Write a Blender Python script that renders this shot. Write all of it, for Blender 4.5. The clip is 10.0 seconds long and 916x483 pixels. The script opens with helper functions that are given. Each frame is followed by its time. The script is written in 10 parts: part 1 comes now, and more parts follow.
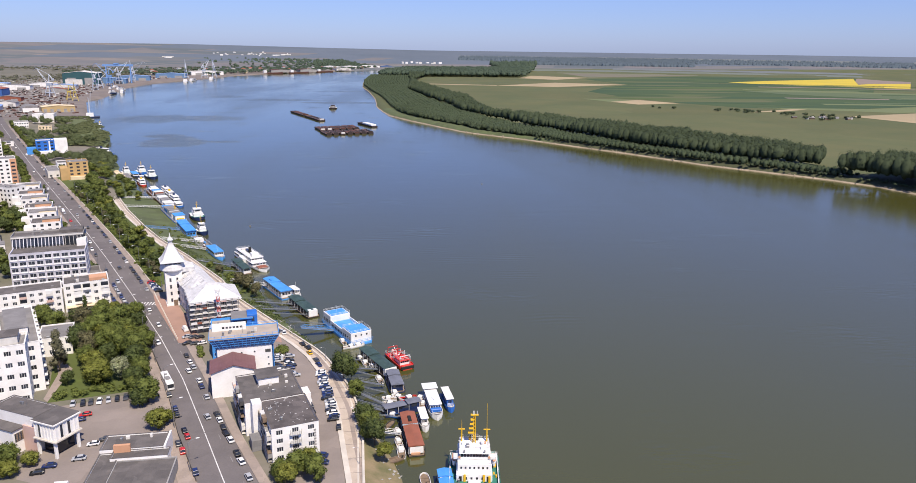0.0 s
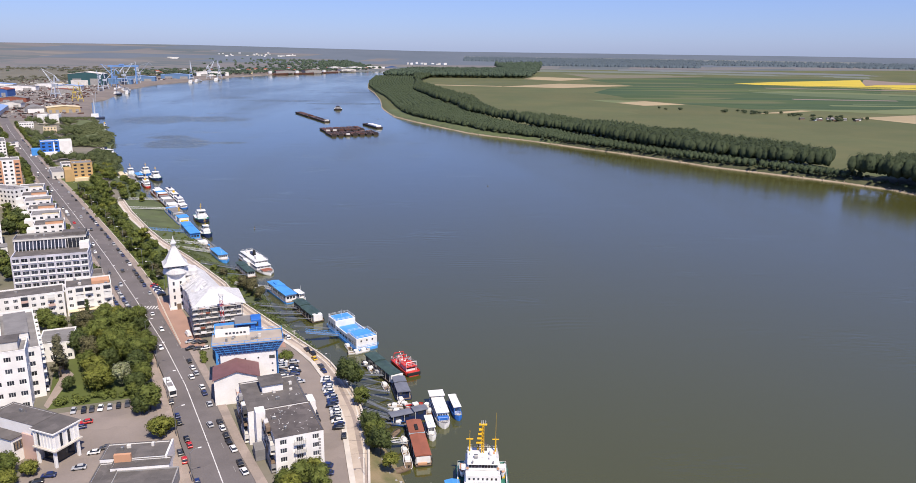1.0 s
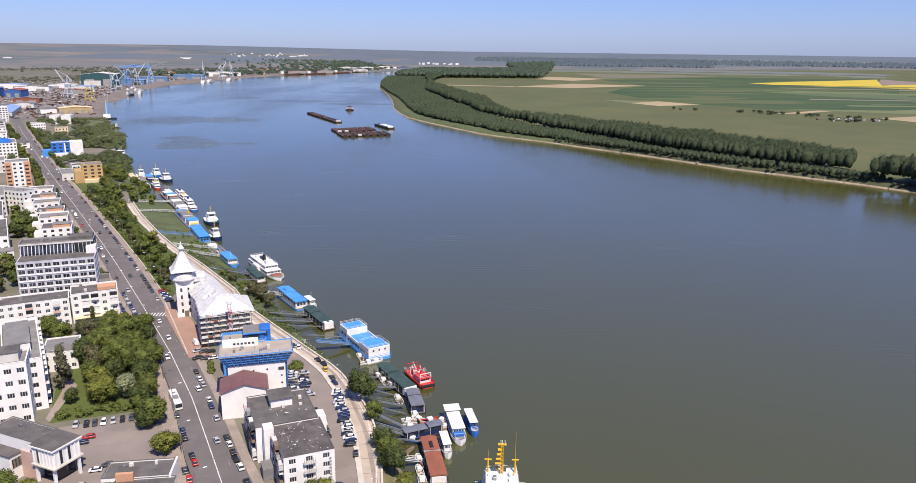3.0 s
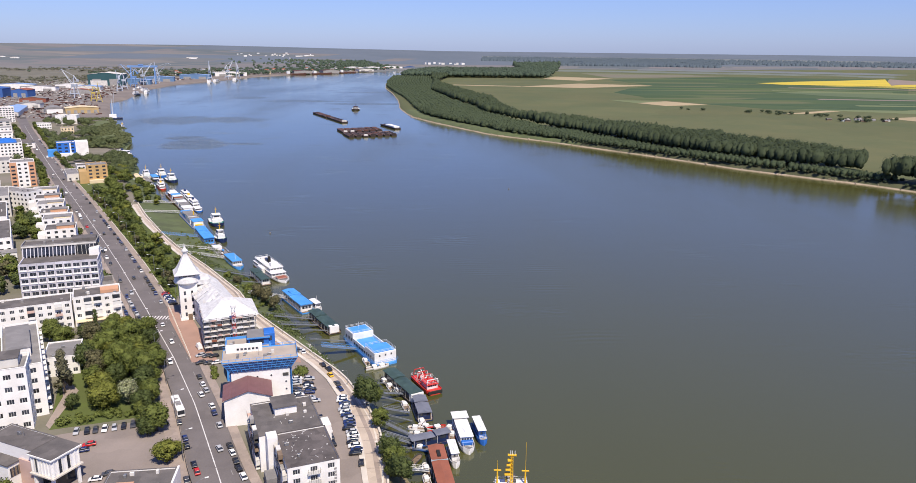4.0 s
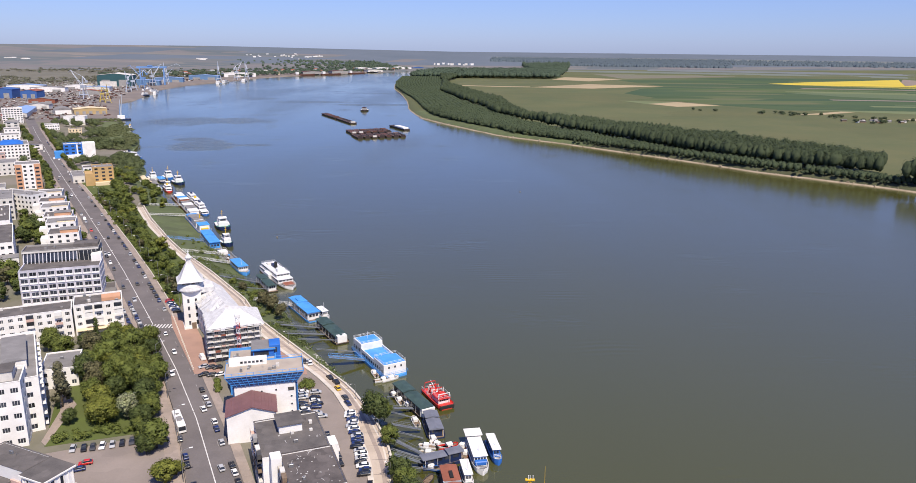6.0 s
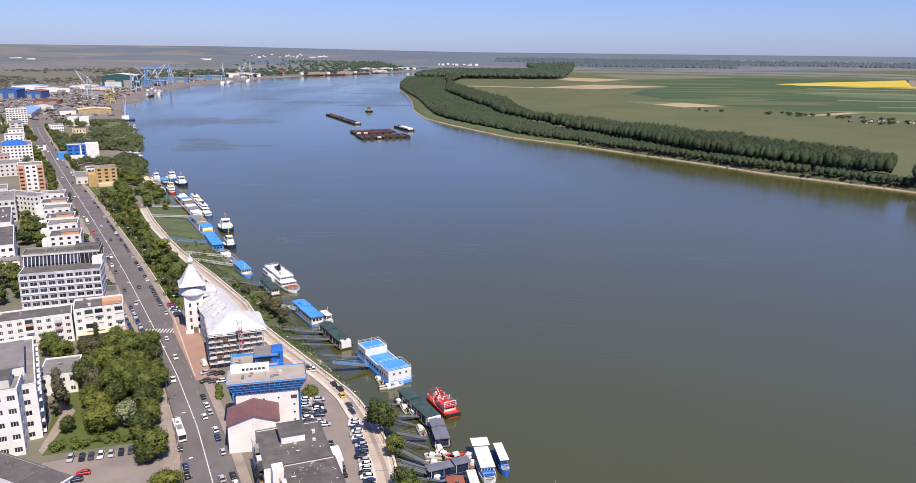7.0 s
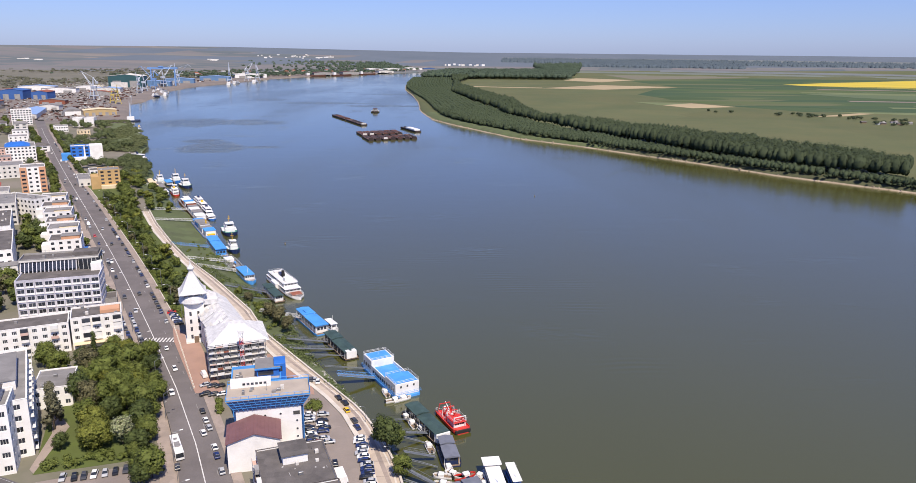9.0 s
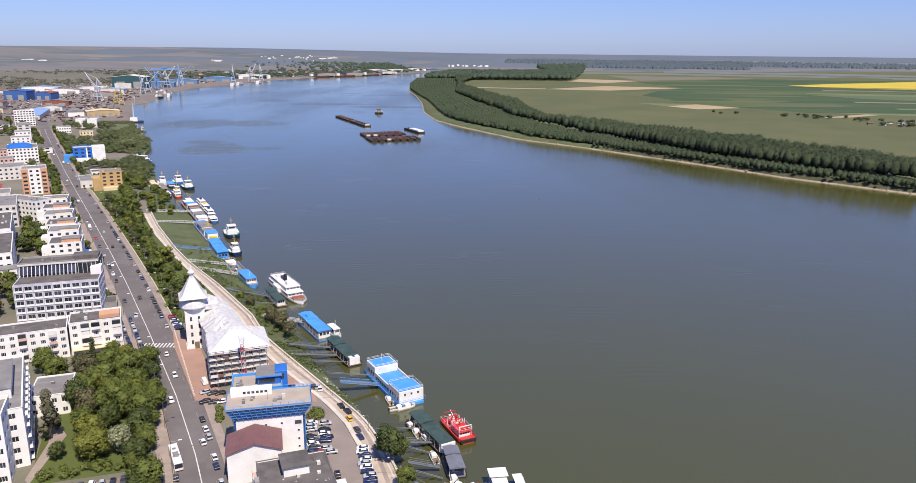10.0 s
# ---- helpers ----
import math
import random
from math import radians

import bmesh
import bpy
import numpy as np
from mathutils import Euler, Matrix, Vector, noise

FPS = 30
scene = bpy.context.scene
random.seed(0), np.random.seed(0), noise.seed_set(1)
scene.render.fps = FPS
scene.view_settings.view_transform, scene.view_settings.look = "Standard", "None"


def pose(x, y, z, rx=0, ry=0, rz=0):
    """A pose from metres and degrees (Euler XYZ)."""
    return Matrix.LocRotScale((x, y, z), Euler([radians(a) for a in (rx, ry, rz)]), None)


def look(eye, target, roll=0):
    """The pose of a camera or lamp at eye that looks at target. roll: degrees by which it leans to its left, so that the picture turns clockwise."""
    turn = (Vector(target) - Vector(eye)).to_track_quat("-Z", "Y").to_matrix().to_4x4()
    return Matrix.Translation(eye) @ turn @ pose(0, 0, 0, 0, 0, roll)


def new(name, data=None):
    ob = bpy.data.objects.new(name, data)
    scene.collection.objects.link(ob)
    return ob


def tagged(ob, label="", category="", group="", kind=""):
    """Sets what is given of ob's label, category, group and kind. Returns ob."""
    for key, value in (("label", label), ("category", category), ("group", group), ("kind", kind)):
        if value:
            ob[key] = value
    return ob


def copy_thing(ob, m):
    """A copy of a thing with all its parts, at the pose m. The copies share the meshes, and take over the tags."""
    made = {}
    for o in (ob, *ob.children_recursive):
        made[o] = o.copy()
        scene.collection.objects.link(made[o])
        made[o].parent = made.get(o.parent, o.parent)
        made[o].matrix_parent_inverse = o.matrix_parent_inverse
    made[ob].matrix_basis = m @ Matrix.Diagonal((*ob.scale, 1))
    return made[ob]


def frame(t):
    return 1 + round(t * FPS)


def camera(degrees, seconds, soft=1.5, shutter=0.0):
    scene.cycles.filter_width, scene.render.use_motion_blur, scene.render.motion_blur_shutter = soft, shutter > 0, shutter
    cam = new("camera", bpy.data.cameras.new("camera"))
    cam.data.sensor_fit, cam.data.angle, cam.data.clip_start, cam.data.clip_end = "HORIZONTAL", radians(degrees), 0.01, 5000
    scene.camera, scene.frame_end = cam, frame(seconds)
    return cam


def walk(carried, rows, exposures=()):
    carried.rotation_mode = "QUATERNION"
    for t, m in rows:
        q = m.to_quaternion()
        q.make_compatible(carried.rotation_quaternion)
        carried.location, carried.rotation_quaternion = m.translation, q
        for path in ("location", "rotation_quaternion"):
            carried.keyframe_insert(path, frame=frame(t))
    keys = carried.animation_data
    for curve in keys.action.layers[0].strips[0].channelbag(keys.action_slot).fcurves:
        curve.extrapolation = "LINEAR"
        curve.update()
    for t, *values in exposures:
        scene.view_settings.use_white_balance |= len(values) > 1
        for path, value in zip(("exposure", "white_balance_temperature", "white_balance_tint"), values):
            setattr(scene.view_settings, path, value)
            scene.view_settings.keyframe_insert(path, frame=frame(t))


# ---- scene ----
cam = camera(63.7, 10.0, soft=0.64)
PATH = [
    (0, (-4.04, -1.696, 109.168), (-3.843, 0.227, 108.657), 0.7),
    (0.5, (-4.322, 0.64, 109.14), (-4.13, 2.565, 108.63), 0.7),
    (1, (-4.585, 3.039, 109.127), (-4.4, 4.964, 108.618), 0.72),
    (1.5, (-4.822, 5.47, 109.115), (-4.645, 7.396, 108.605), 0.7),
    (2, (-5.023, 7.922, 109.089), (-4.853, 9.849, 108.58), 0.67),
    (2.5, (-5.212, 10.384, 109.041), (-5.049, 12.311, 108.532), 0.64),
    (4, (-5.782, 17.977, 108.812), (-5.642, 19.906, 108.302), 0.6),
    (4.5, (-5.969, 20.482, 108.75), (-5.835, 22.411, 108.24), 0.58),
    (5, (-6.195, 22.996, 108.69), (-6.067, 24.926, 108.181), 0.57),
    (5.5, (-6.333, 25.573, 108.657), (-6.21, 27.503, 108.148), 0.55),
    (7, (-6.953, 33.39, 108.476), (-6.847, 35.322, 107.968), 0.54),
    (7.5, (-7.163, 35.945, 108.445), (-7.061, 37.876, 107.937), 0.53),
    (8, (-7.391, 38.433, 108.401), (-7.293, 40.365, 107.893), 0.53),
    (8.5, (-7.568, 40.847, 108.335), (-7.475, 42.78, 107.829), 0.52),
    (9, (-7.709, 43.263, 108.29), (-7.619, 45.196, 107.783), 0.51),
    (9.5, (-7.902, 45.756, 108.271), (-7.816, 47.689, 107.765), 0.5),
    (10, (-8.112, 48.242, 108.235), (-8.031, 50.176, 107.73), 0.5),
]
walk(cam, [(t, look(eye, target, roll)) for t, eye, target, roll in PATH],
     exposures=[(0, 0.31), (10, 0.31)])

# ---- daylight ----
SUN_AZ, SUN_EL = radians(158), radians(56)      # azimuth clockwise from +y
world = bpy.data.worlds.new("world")
scene.world = world
world.use_nodes = True
wn = world.node_tree
sky = wn.nodes.new("ShaderNodeTexSky")
sky.sky_type = "NISHITA"
sky.sun_disc = False
sky.sun_elevation, sky.sun_rotation = SUN_EL, SUN_AZ
sky.altitude, sky.air_density, sky.dust_density, sky.ozone_density = 100, 1.0, 0.3, 1.4
tint = wn.nodes.new("ShaderNodeMix")
tint.data_type, tint.blend_type = "RGBA", "MULTIPLY"
tint.inputs["Factor"].default_value = 1.0
tint.inputs["B"].default_value = (0.605, 0.75, 1.33, 1)
wn.links.new(sky.outputs[0], tint.inputs["A"])
haze = wn.nodes.new("ShaderNodeMix")
haze.data_type = "RGBA"
haze.inputs["Factor"].default_value = 0.2
haze.inputs["B"].default_value = (3.2, 4.1, 8.4, 1)
wn.links.new(tint.outputs["Result"], haze.inputs["A"])
wn.links.new(haze.outputs["Result"], wn.nodes["Background"].inputs[0])
wn.nodes["Background"].inputs[1].default_value = 0.084
sun_data = bpy.data.lights.new("sun", "SUN")
sun_data.energy, sun_data.angle, sun_data.color = 5.0, radians(0.53), (1.0, 0.885, 0.745)
sun = new("sun", sun_data)
to_sun = Vector((math.sin(SUN_AZ) * math.cos(SUN_EL), math.cos(SUN_AZ) * math.cos(SUN_EL), math.sin(SUN_EL)))
sun.matrix_world = look((0, 0, 300), Vector((0, 0, 300)) - to_sun)

# ---- materials ----
MATS = {}


def mat(name, col, rough=0.8, col2=None, scale=1.0, fine=8.0, metal=0.0, bump=0.0, spec=0.4, island=0.0, rand=0.0, stain=0.35, patch=0.0, cell=0.25):
    """A two-scale surface: broad stains and fine grain, from col to col2, with relief."""
    if name in MATS:
        return MATS[name]
    m = bpy.data.materials.new(name)
    m.use_nodes = True
    n, l = m.node_tree.nodes, m.node_tree.links
    b = n["Principled BSDF"]
    b.inputs["Roughness"].default_value, b.inputs["Metallic"].default_value = rough, metal
    b.inputs["Specular IOR Level"].default_value = spec
    col2 = col2 or tuple(c * 0.72 for c in col)
    tc = n.new("ShaderNodeTexCoord")
    n1, n2 = n.new("ShaderNodeTexNoise"), n.new("ShaderNodeTexNoise")
    n1.inputs["Scale"].default_value, n1.inputs["Detail"].default_value = scale, 6
    n2.inputs["Scale"].default_value, n2.inputs["Detail"].default_value = scale * fine, 4
    src = n.new("ShaderNodeNewGeometry").outputs["Position"]
    l.new(src, n1.inputs["Vector"]), l.new(src, n2.inputs["Vector"])
    r = n.new("ShaderNodeValToRGB")
    r.color_ramp.elements[0].position, r.color_ramp.elements[1].position = 0.35, 0.7
    l.new(n1.outputs["Fac"], r.inputs[0])
    mx = n.new("ShaderNodeMix")
    mx.data_type = "RGBA"
    mx.inputs["A"].default_value, mx.inputs["B"].default_value = (*col, 1), (*col2, 1)
    add = n.new("ShaderNodeMath")
    add.operation = "MULTIPLY_ADD"
    l.new(r.outputs[0], add.inputs[0])
    add.inputs[1].default_value = 1 - stain
    ml = n.new("ShaderNodeMath")
    ml.operation = "MULTIPLY"
    l.new(n2.outputs["Fac"], ml.inputs[0])
    ml.inputs[1].default_value = stain
    l.new(ml.outputs[0], add.inputs[2])
    l.new(add.outputs[0], mx.inputs["Factor"])
    out = mx.outputs["Result"]
    if island or rand:
        hs = n.new("ShaderNodeHueSaturation")
        mr = n.new("ShaderNodeMapRange")
        amount = island or rand
        mr.inputs["To Min"].default_value, mr.inputs["To Max"].default_value = 1 - amount, 1 + amount
        if island:
            l.new(n.new("ShaderNodeNewGeometry").outputs["Random Per Island"], mr.inputs[0])
        else:
            l.new(n.new("ShaderNodeObjectInfo").outputs["Random"], mr.inputs[0])
        l.new(mr.outputs[0], hs.inputs["Value"])
        l.new(out, hs.inputs["Color"])
        out = hs.outputs[0]
    if patch:
        cells, hv, span = n.new("ShaderNodeTexVoronoi"), n.new("ShaderNodeHueSaturation"), n.new("ShaderNodeMapRange")
        cells.distance = "CHEBYCHEV"
        cells.inputs["Scale"].default_value = cell
        sp = n.new("ShaderNodeSeparateColor")
        l.new(src, cells.inputs["Vector"]), l.new(cells.outputs["Color"], sp.inputs[0]), l.new(sp.outputs[0], span.inputs[0])
        span.inputs["To Min"].default_value, span.inputs["To Max"].default_value = 1 - patch, 1 + patch
        l.new(span.outputs[0], hv.inputs["Value"]), l.new(out, hv.inputs["Color"])
        out = hv.outputs[0]
    l.new(out, b.inputs["Base Color"])
    if bump:
        bp = n.new("ShaderNodeBump")
        bp.inputs["Strength"].default_value, bp.inputs["Distance"].default_value = bump, 0.1
        l.new(n2.outputs["Fac"], bp.inputs["Height"])
        l.new(bp.outputs[0], b.inputs["Normal"])
    MATS[name] = m
    return m


M_WHITE = mat("white_render", (0.84, 0.83, 0.81), 0.85, (0.62, 0.6, 0.57), 0.25, 12, bump=0.2, stain=0.5)
M_OFFWHITE = mat("aged_white_render", (0.7, 0.68, 0.64), 0.85, (0.45, 0.43, 0.4), 0.2, 10, bump=0.15)
M_CREAM = mat("cream_render", (0.72, 0.6, 0.4), 0.85, (0.55, 0.45, 0.3), 0.2, 10)
M_YELLOW = mat("ochre_render", (0.52, 0.34, 0.15), 0.85, (0.4, 0.27, 0.12), 0.2, 10)
M_ORANGE = mat("orange_render", (0.58, 0.32, 0.19), 0.85, (0.46, 0.25, 0.15), 0.2, 10)
M_PINK = mat("pale_pink_render", (0.6, 0.42, 0.36), 0.85, (0.48, 0.33, 0.28), 0.2, 10)
M_GREYWALL = mat("grey_render", (0.34, 0.33, 0.32), 0.85, (0.22, 0.21, 0.2), 0.3, 8)
M_BLUE = mat("blue_paint", (0.03, 0.16, 0.55), 0.5, (0.02, 0.11, 0.4), 0.3, 8)
M_SKYBLUE = mat("light_blue_paint", (0.08, 0.32, 0.75), 0.55, (0.05, 0.22, 0.55), 0.3, 8)
M_NAVY = mat("navy_paint", (0.015, 0.03, 0.1), 0.45, (0.01, 0.02, 0.06), 0.4, 8)
M_ROOF = mat("bitumen_roof", (0.15, 0.135, 0.127), 0.9, (0.07, 0.065, 0.063), 0.3, 12, bump=0.5, stain=0.5, patch=0.14, cell=0.3)
M_ROOFP = mat("patched_bitumen_roof", (0.13, 0.113, 0.107), 0.88, (0.06, 0.053, 0.051), 0.35, 10, bump=0.5, stain=0.5, patch=0.2, cell=0.4)
M_ROOFL = mat("pale_roof_felt", (0.25, 0.24, 0.237), 0.9, (0.15, 0.145, 0.143), 0.28, 12, bump=0.4, stain=0.5, patch=0.1, cell=0.25)
M_TERR = mat("terrace_tiles", (0.42, 0.36, 0.3), 0.85, (0.3, 0.26, 0.22), 0.2, 10, bump=0.2)
M_PURPLE = mat("maroon_roof_sheet", (0.2, 0.1, 0.1), 0.6, (0.14, 0.07, 0.072), 0.3, 8, bump=0.2)
M_REDROOF = mat("red_roof_tile", (0.4, 0.07, 0.05), 0.8, (0.28, 0.06, 0.04), 0.3, 8, bump=0.3)
M_GLASS = mat("window_glass", (0.03, 0.035, 0.045), 0.08, (0.015, 0.018, 0.024), 0.4, 4, spec=0.6)
M_BGLASS = mat("blue_curtain_glass", (0.03, 0.1, 0.26), 0.1, (0.02, 0.065, 0.18), 0.4, 4, spec=0.7)
M_FRAME = mat("white_window_frame", (0.75, 0.74, 0.72), 0.5, (0.6, 0.6, 0.58), 0.5)
M_DFRAME = mat("dark_frame", (0.08, 0.075, 0.07), 0.6, (0.05, 0.05, 0.05), 0.5)
M_ASPH = mat("asphalt", (0.172, 0.154, 0.151), 0.92, (0.1, 0.09, 0.089), 0.11, 26, bump=0.4, stain=0.55, patch=0.07, cell=0.12)
M_LOT = mat("lot_asphalt", (0.275, 0.232, 0.205), 0.92, (0.185, 0.158, 0.142), 0.1, 26, bump=0.4, stain=0.5, patch=0.06, cell=0.14)
M_PAVE = mat("concrete_paving", (0.35, 0.285, 0.245), 0.9, (0.21, 0.178, 0.155), 0.16, 18, bump=0.4, stain=0.5, patch=0.08, cell=0.5)
M_PROM = mat("promenade_slabs", (0.5, 0.42, 0.34), 0.9, (0.36, 0.3, 0.245), 0.2, 14, bump=0.3, stain=0.5, patch=0.06, cell=0.35)
M_BRICKP = mat("red_pavers", (0.36, 0.225, 0.175), 0.9, (0.28, 0.18, 0.14), 0.2, 20, bump=0.3)
M_CURB = mat("pale_stone", (0.62, 0.57, 0.5), 0.85, (0.45, 0.41, 0.36), 0.3, 10, bump=0.2)
M_LINE = mat("road_paint", (0.72, 0.71, 0.69), 0.8, (0.4, 0.39, 0.38), 0.5, 6)
M_CITY = mat("yard_ground", (0.22, 0.19, 0.16), 0.95, (0.11, 0.115, 0.07), 0.03, 14, bump=0.3)
M_GRASS = mat("lawn", (0.092, 0.124, 0.025), 0.95, (0.07, 0.08, 0.026), 0.16, 14, bump=0.6, stain=0.5)
M_BANK = mat("river_bank_earth", (0.27, 0.205, 0.125), 0.95, (0.085, 0.1, 0.035), 0.22, 9, bump=0.6)
M_BANKG = mat("river_bank_grass", (0.1, 0.132, 0.046), 0.95, (0.07, 0.078, 0.042), 0.07, 9, bump=0.8, stain=0.55, patch=0.12, cell=0.12)
M_SCRUBG = mat("scrubby_waste_ground", (0.17, 0.155, 0.115), 0.95, (0.1, 0.1, 0.075), 0.012, 8, stain=0.5)
M_FLOOR = mat("wood_floor_litter", (0.085, 0.09, 0.045), 0.95, (0.045, 0.05, 0.025), 0.1, 10, bump=0.5)
# Woodland on the ridge; distance haze is mixed into its blue-grey colour.
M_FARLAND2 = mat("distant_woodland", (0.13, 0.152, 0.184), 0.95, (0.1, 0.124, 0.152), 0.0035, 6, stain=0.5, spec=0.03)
M_SAND = mat("sandy_shore", (0.4, 0.32, 0.235), 0.95, (0.2, 0.165, 0.11), 0.05, 14, bump=0.4)
M_MEADOW = mat("pasture", (0.128, 0.126, 0.062), 0.95, (0.078, 0.1, 0.05), 0.009, 12, stain=0.5, spec=0.1, patch=0.05, cell=0.006)
M_PORTG = mat("rusty_yard_ground", (0.22, 0.185, 0.16), 0.95, (0.12, 0.105, 0.095), 0.02, 8, stain=0.4)
M_RAPE = mat("flowering_rapeseed", (0.54, 0.4, 0.035), 0.95, (0.4, 0.33, 0.04), 0.01, 12)
M_STUBBLE = mat("bare_field", (0.38, 0.3, 0.175), 0.95, (0.27, 0.22, 0.13), 0.008, 12)
M_BARK = mat("bark", (0.09, 0.07, 0.05), 0.95, (0.05, 0.04, 0.03), 1.5, 6, bump=0.6)
M_STEEL = mat("grey_steel", (0.32, 0.33, 0.34), 0.45, (0.22, 0.22, 0.23), 0.6, metal=0.6)
M_DARK = mat("dark_rubber", (0.02, 0.02, 0.02), 0.8, (0.012, 0.012, 0.012), 1)
M_RUST = mat("rusty_hull", (0.12, 0.05, 0.035), 0.85, (0.06, 0.03, 0.025), 0.15, 10, bump=0.3)
M_RED = mat("red_paint", (0.6, 0.04, 0.03), 0.5, (0.42, 0.03, 0.025), 0.4)
M_GREENR = mat("dark_green_roof", (0.05, 0.085, 0.076), 0.6, (0.03, 0.055, 0.05), 0.5, patch=0.15, cell=0.5)
M_BROWNR = mat("rusty_brown_roof", (0.3, 0.1, 0.06), 0.85, (0.19, 0.07, 0.045), 0.4, bump=0.3)
M_YEL = mat("yellow_paint", (0.75, 0.45, 0.02), 0.5, (0.6, 0.36, 0.02), 0.5)
M_BWHITE = mat("boat_white", (0.8, 0.8, 0.8), 0.4, (0.62, 0.61, 0.58), 0.4)
M_TEALD = mat("green_deck", (0.04, 0.2, 0.15), 0.6, (0.03, 0.14, 0.11), 0.5)
M_WOOD = mat("weathered_wood", (0.22, 0.16, 0.11), 0.85, (0.14, 0.1, 0.07), 1.0, 8, bump=0.3)
M_LEAF = mat("leaves_mid", (0.166, 0.192, 0.047), 0.7, (0.1, 0.13, 0.031), 0.3, 5, island=0.28, spec=0.2)
M_LEAFY = mat("leaves_yellowgreen", (0.23, 0.24, 0.05), 0.7, (0.14, 0.16, 0.032), 0.3, 5, island=0.28, spec=0.2)
M_LEAFD = mat("leaves_dark", (0.108, 0.136, 0.042), 0.7, (0.065, 0.088, 0.03), 0.3, 5, island=0.28, spec=0.2)
M_LEAFB = mat("leaves_brownish", (0.16, 0.15, 0.075), 0.75, (0.105, 0.1, 0.05), 0.3, 5, island=0.4, spec=0.25)
M_FOREST = mat("poplar_leaves", (0.067, 0.089, 0.046), 0.75, (0.05, 0.069, 0.036), 0.02, 20, island=0.06, spec=0.2)
M_YOUNG = mat("young_poplar_leaves", (0.078, 0.105, 0.056), 0.75, (0.061, 0.083, 0.044), 0.02, 20, island=0.06, spec=0.2)
# Paler, bluer copy of M_FOREST: haze put into the leaf colour.
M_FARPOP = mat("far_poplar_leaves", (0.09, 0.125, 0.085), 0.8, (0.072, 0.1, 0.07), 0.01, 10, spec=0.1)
# Leaf green turned slate blue: the haze before this wood is painted in.
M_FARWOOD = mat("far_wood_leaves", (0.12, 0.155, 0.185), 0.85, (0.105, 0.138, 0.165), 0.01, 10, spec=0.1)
M_SCRUB = mat("dry_scrub_leaves", (0.165, 0.165, 0.12), 0.85, (0.12, 0.125, 0.09), 0.01, 10, island=0.15, spec=0.1)
M_REED = mat("reed_leaves", (0.135, 0.17, 0.062), 0.8, (0.1, 0.13, 0.045), 0.05, 10, island=0.25, spec=0.2)
M_OSIER = mat("osier_leaves", (0.145, 0.165, 0.078), 0.8, (0.115, 0.135, 0.06), 0.05, 10, island=0.1, spec=0.15)
# M_LEAFD lightened and greyed, with haze at this range painted in.
M_GROVE = mat("yard_tree_leaves", (0.125, 0.15, 0.066), 0.75, (0.09, 0.112, 0.05), 0.1, 8, island=0.15, spec=0.15)
M_NET = mat("white_sheeting", (0.72, 0.72, 0.72), 0.75, (0.4, 0.39, 0.39), 0.7, 5, bump=1.0, stain=0.5)


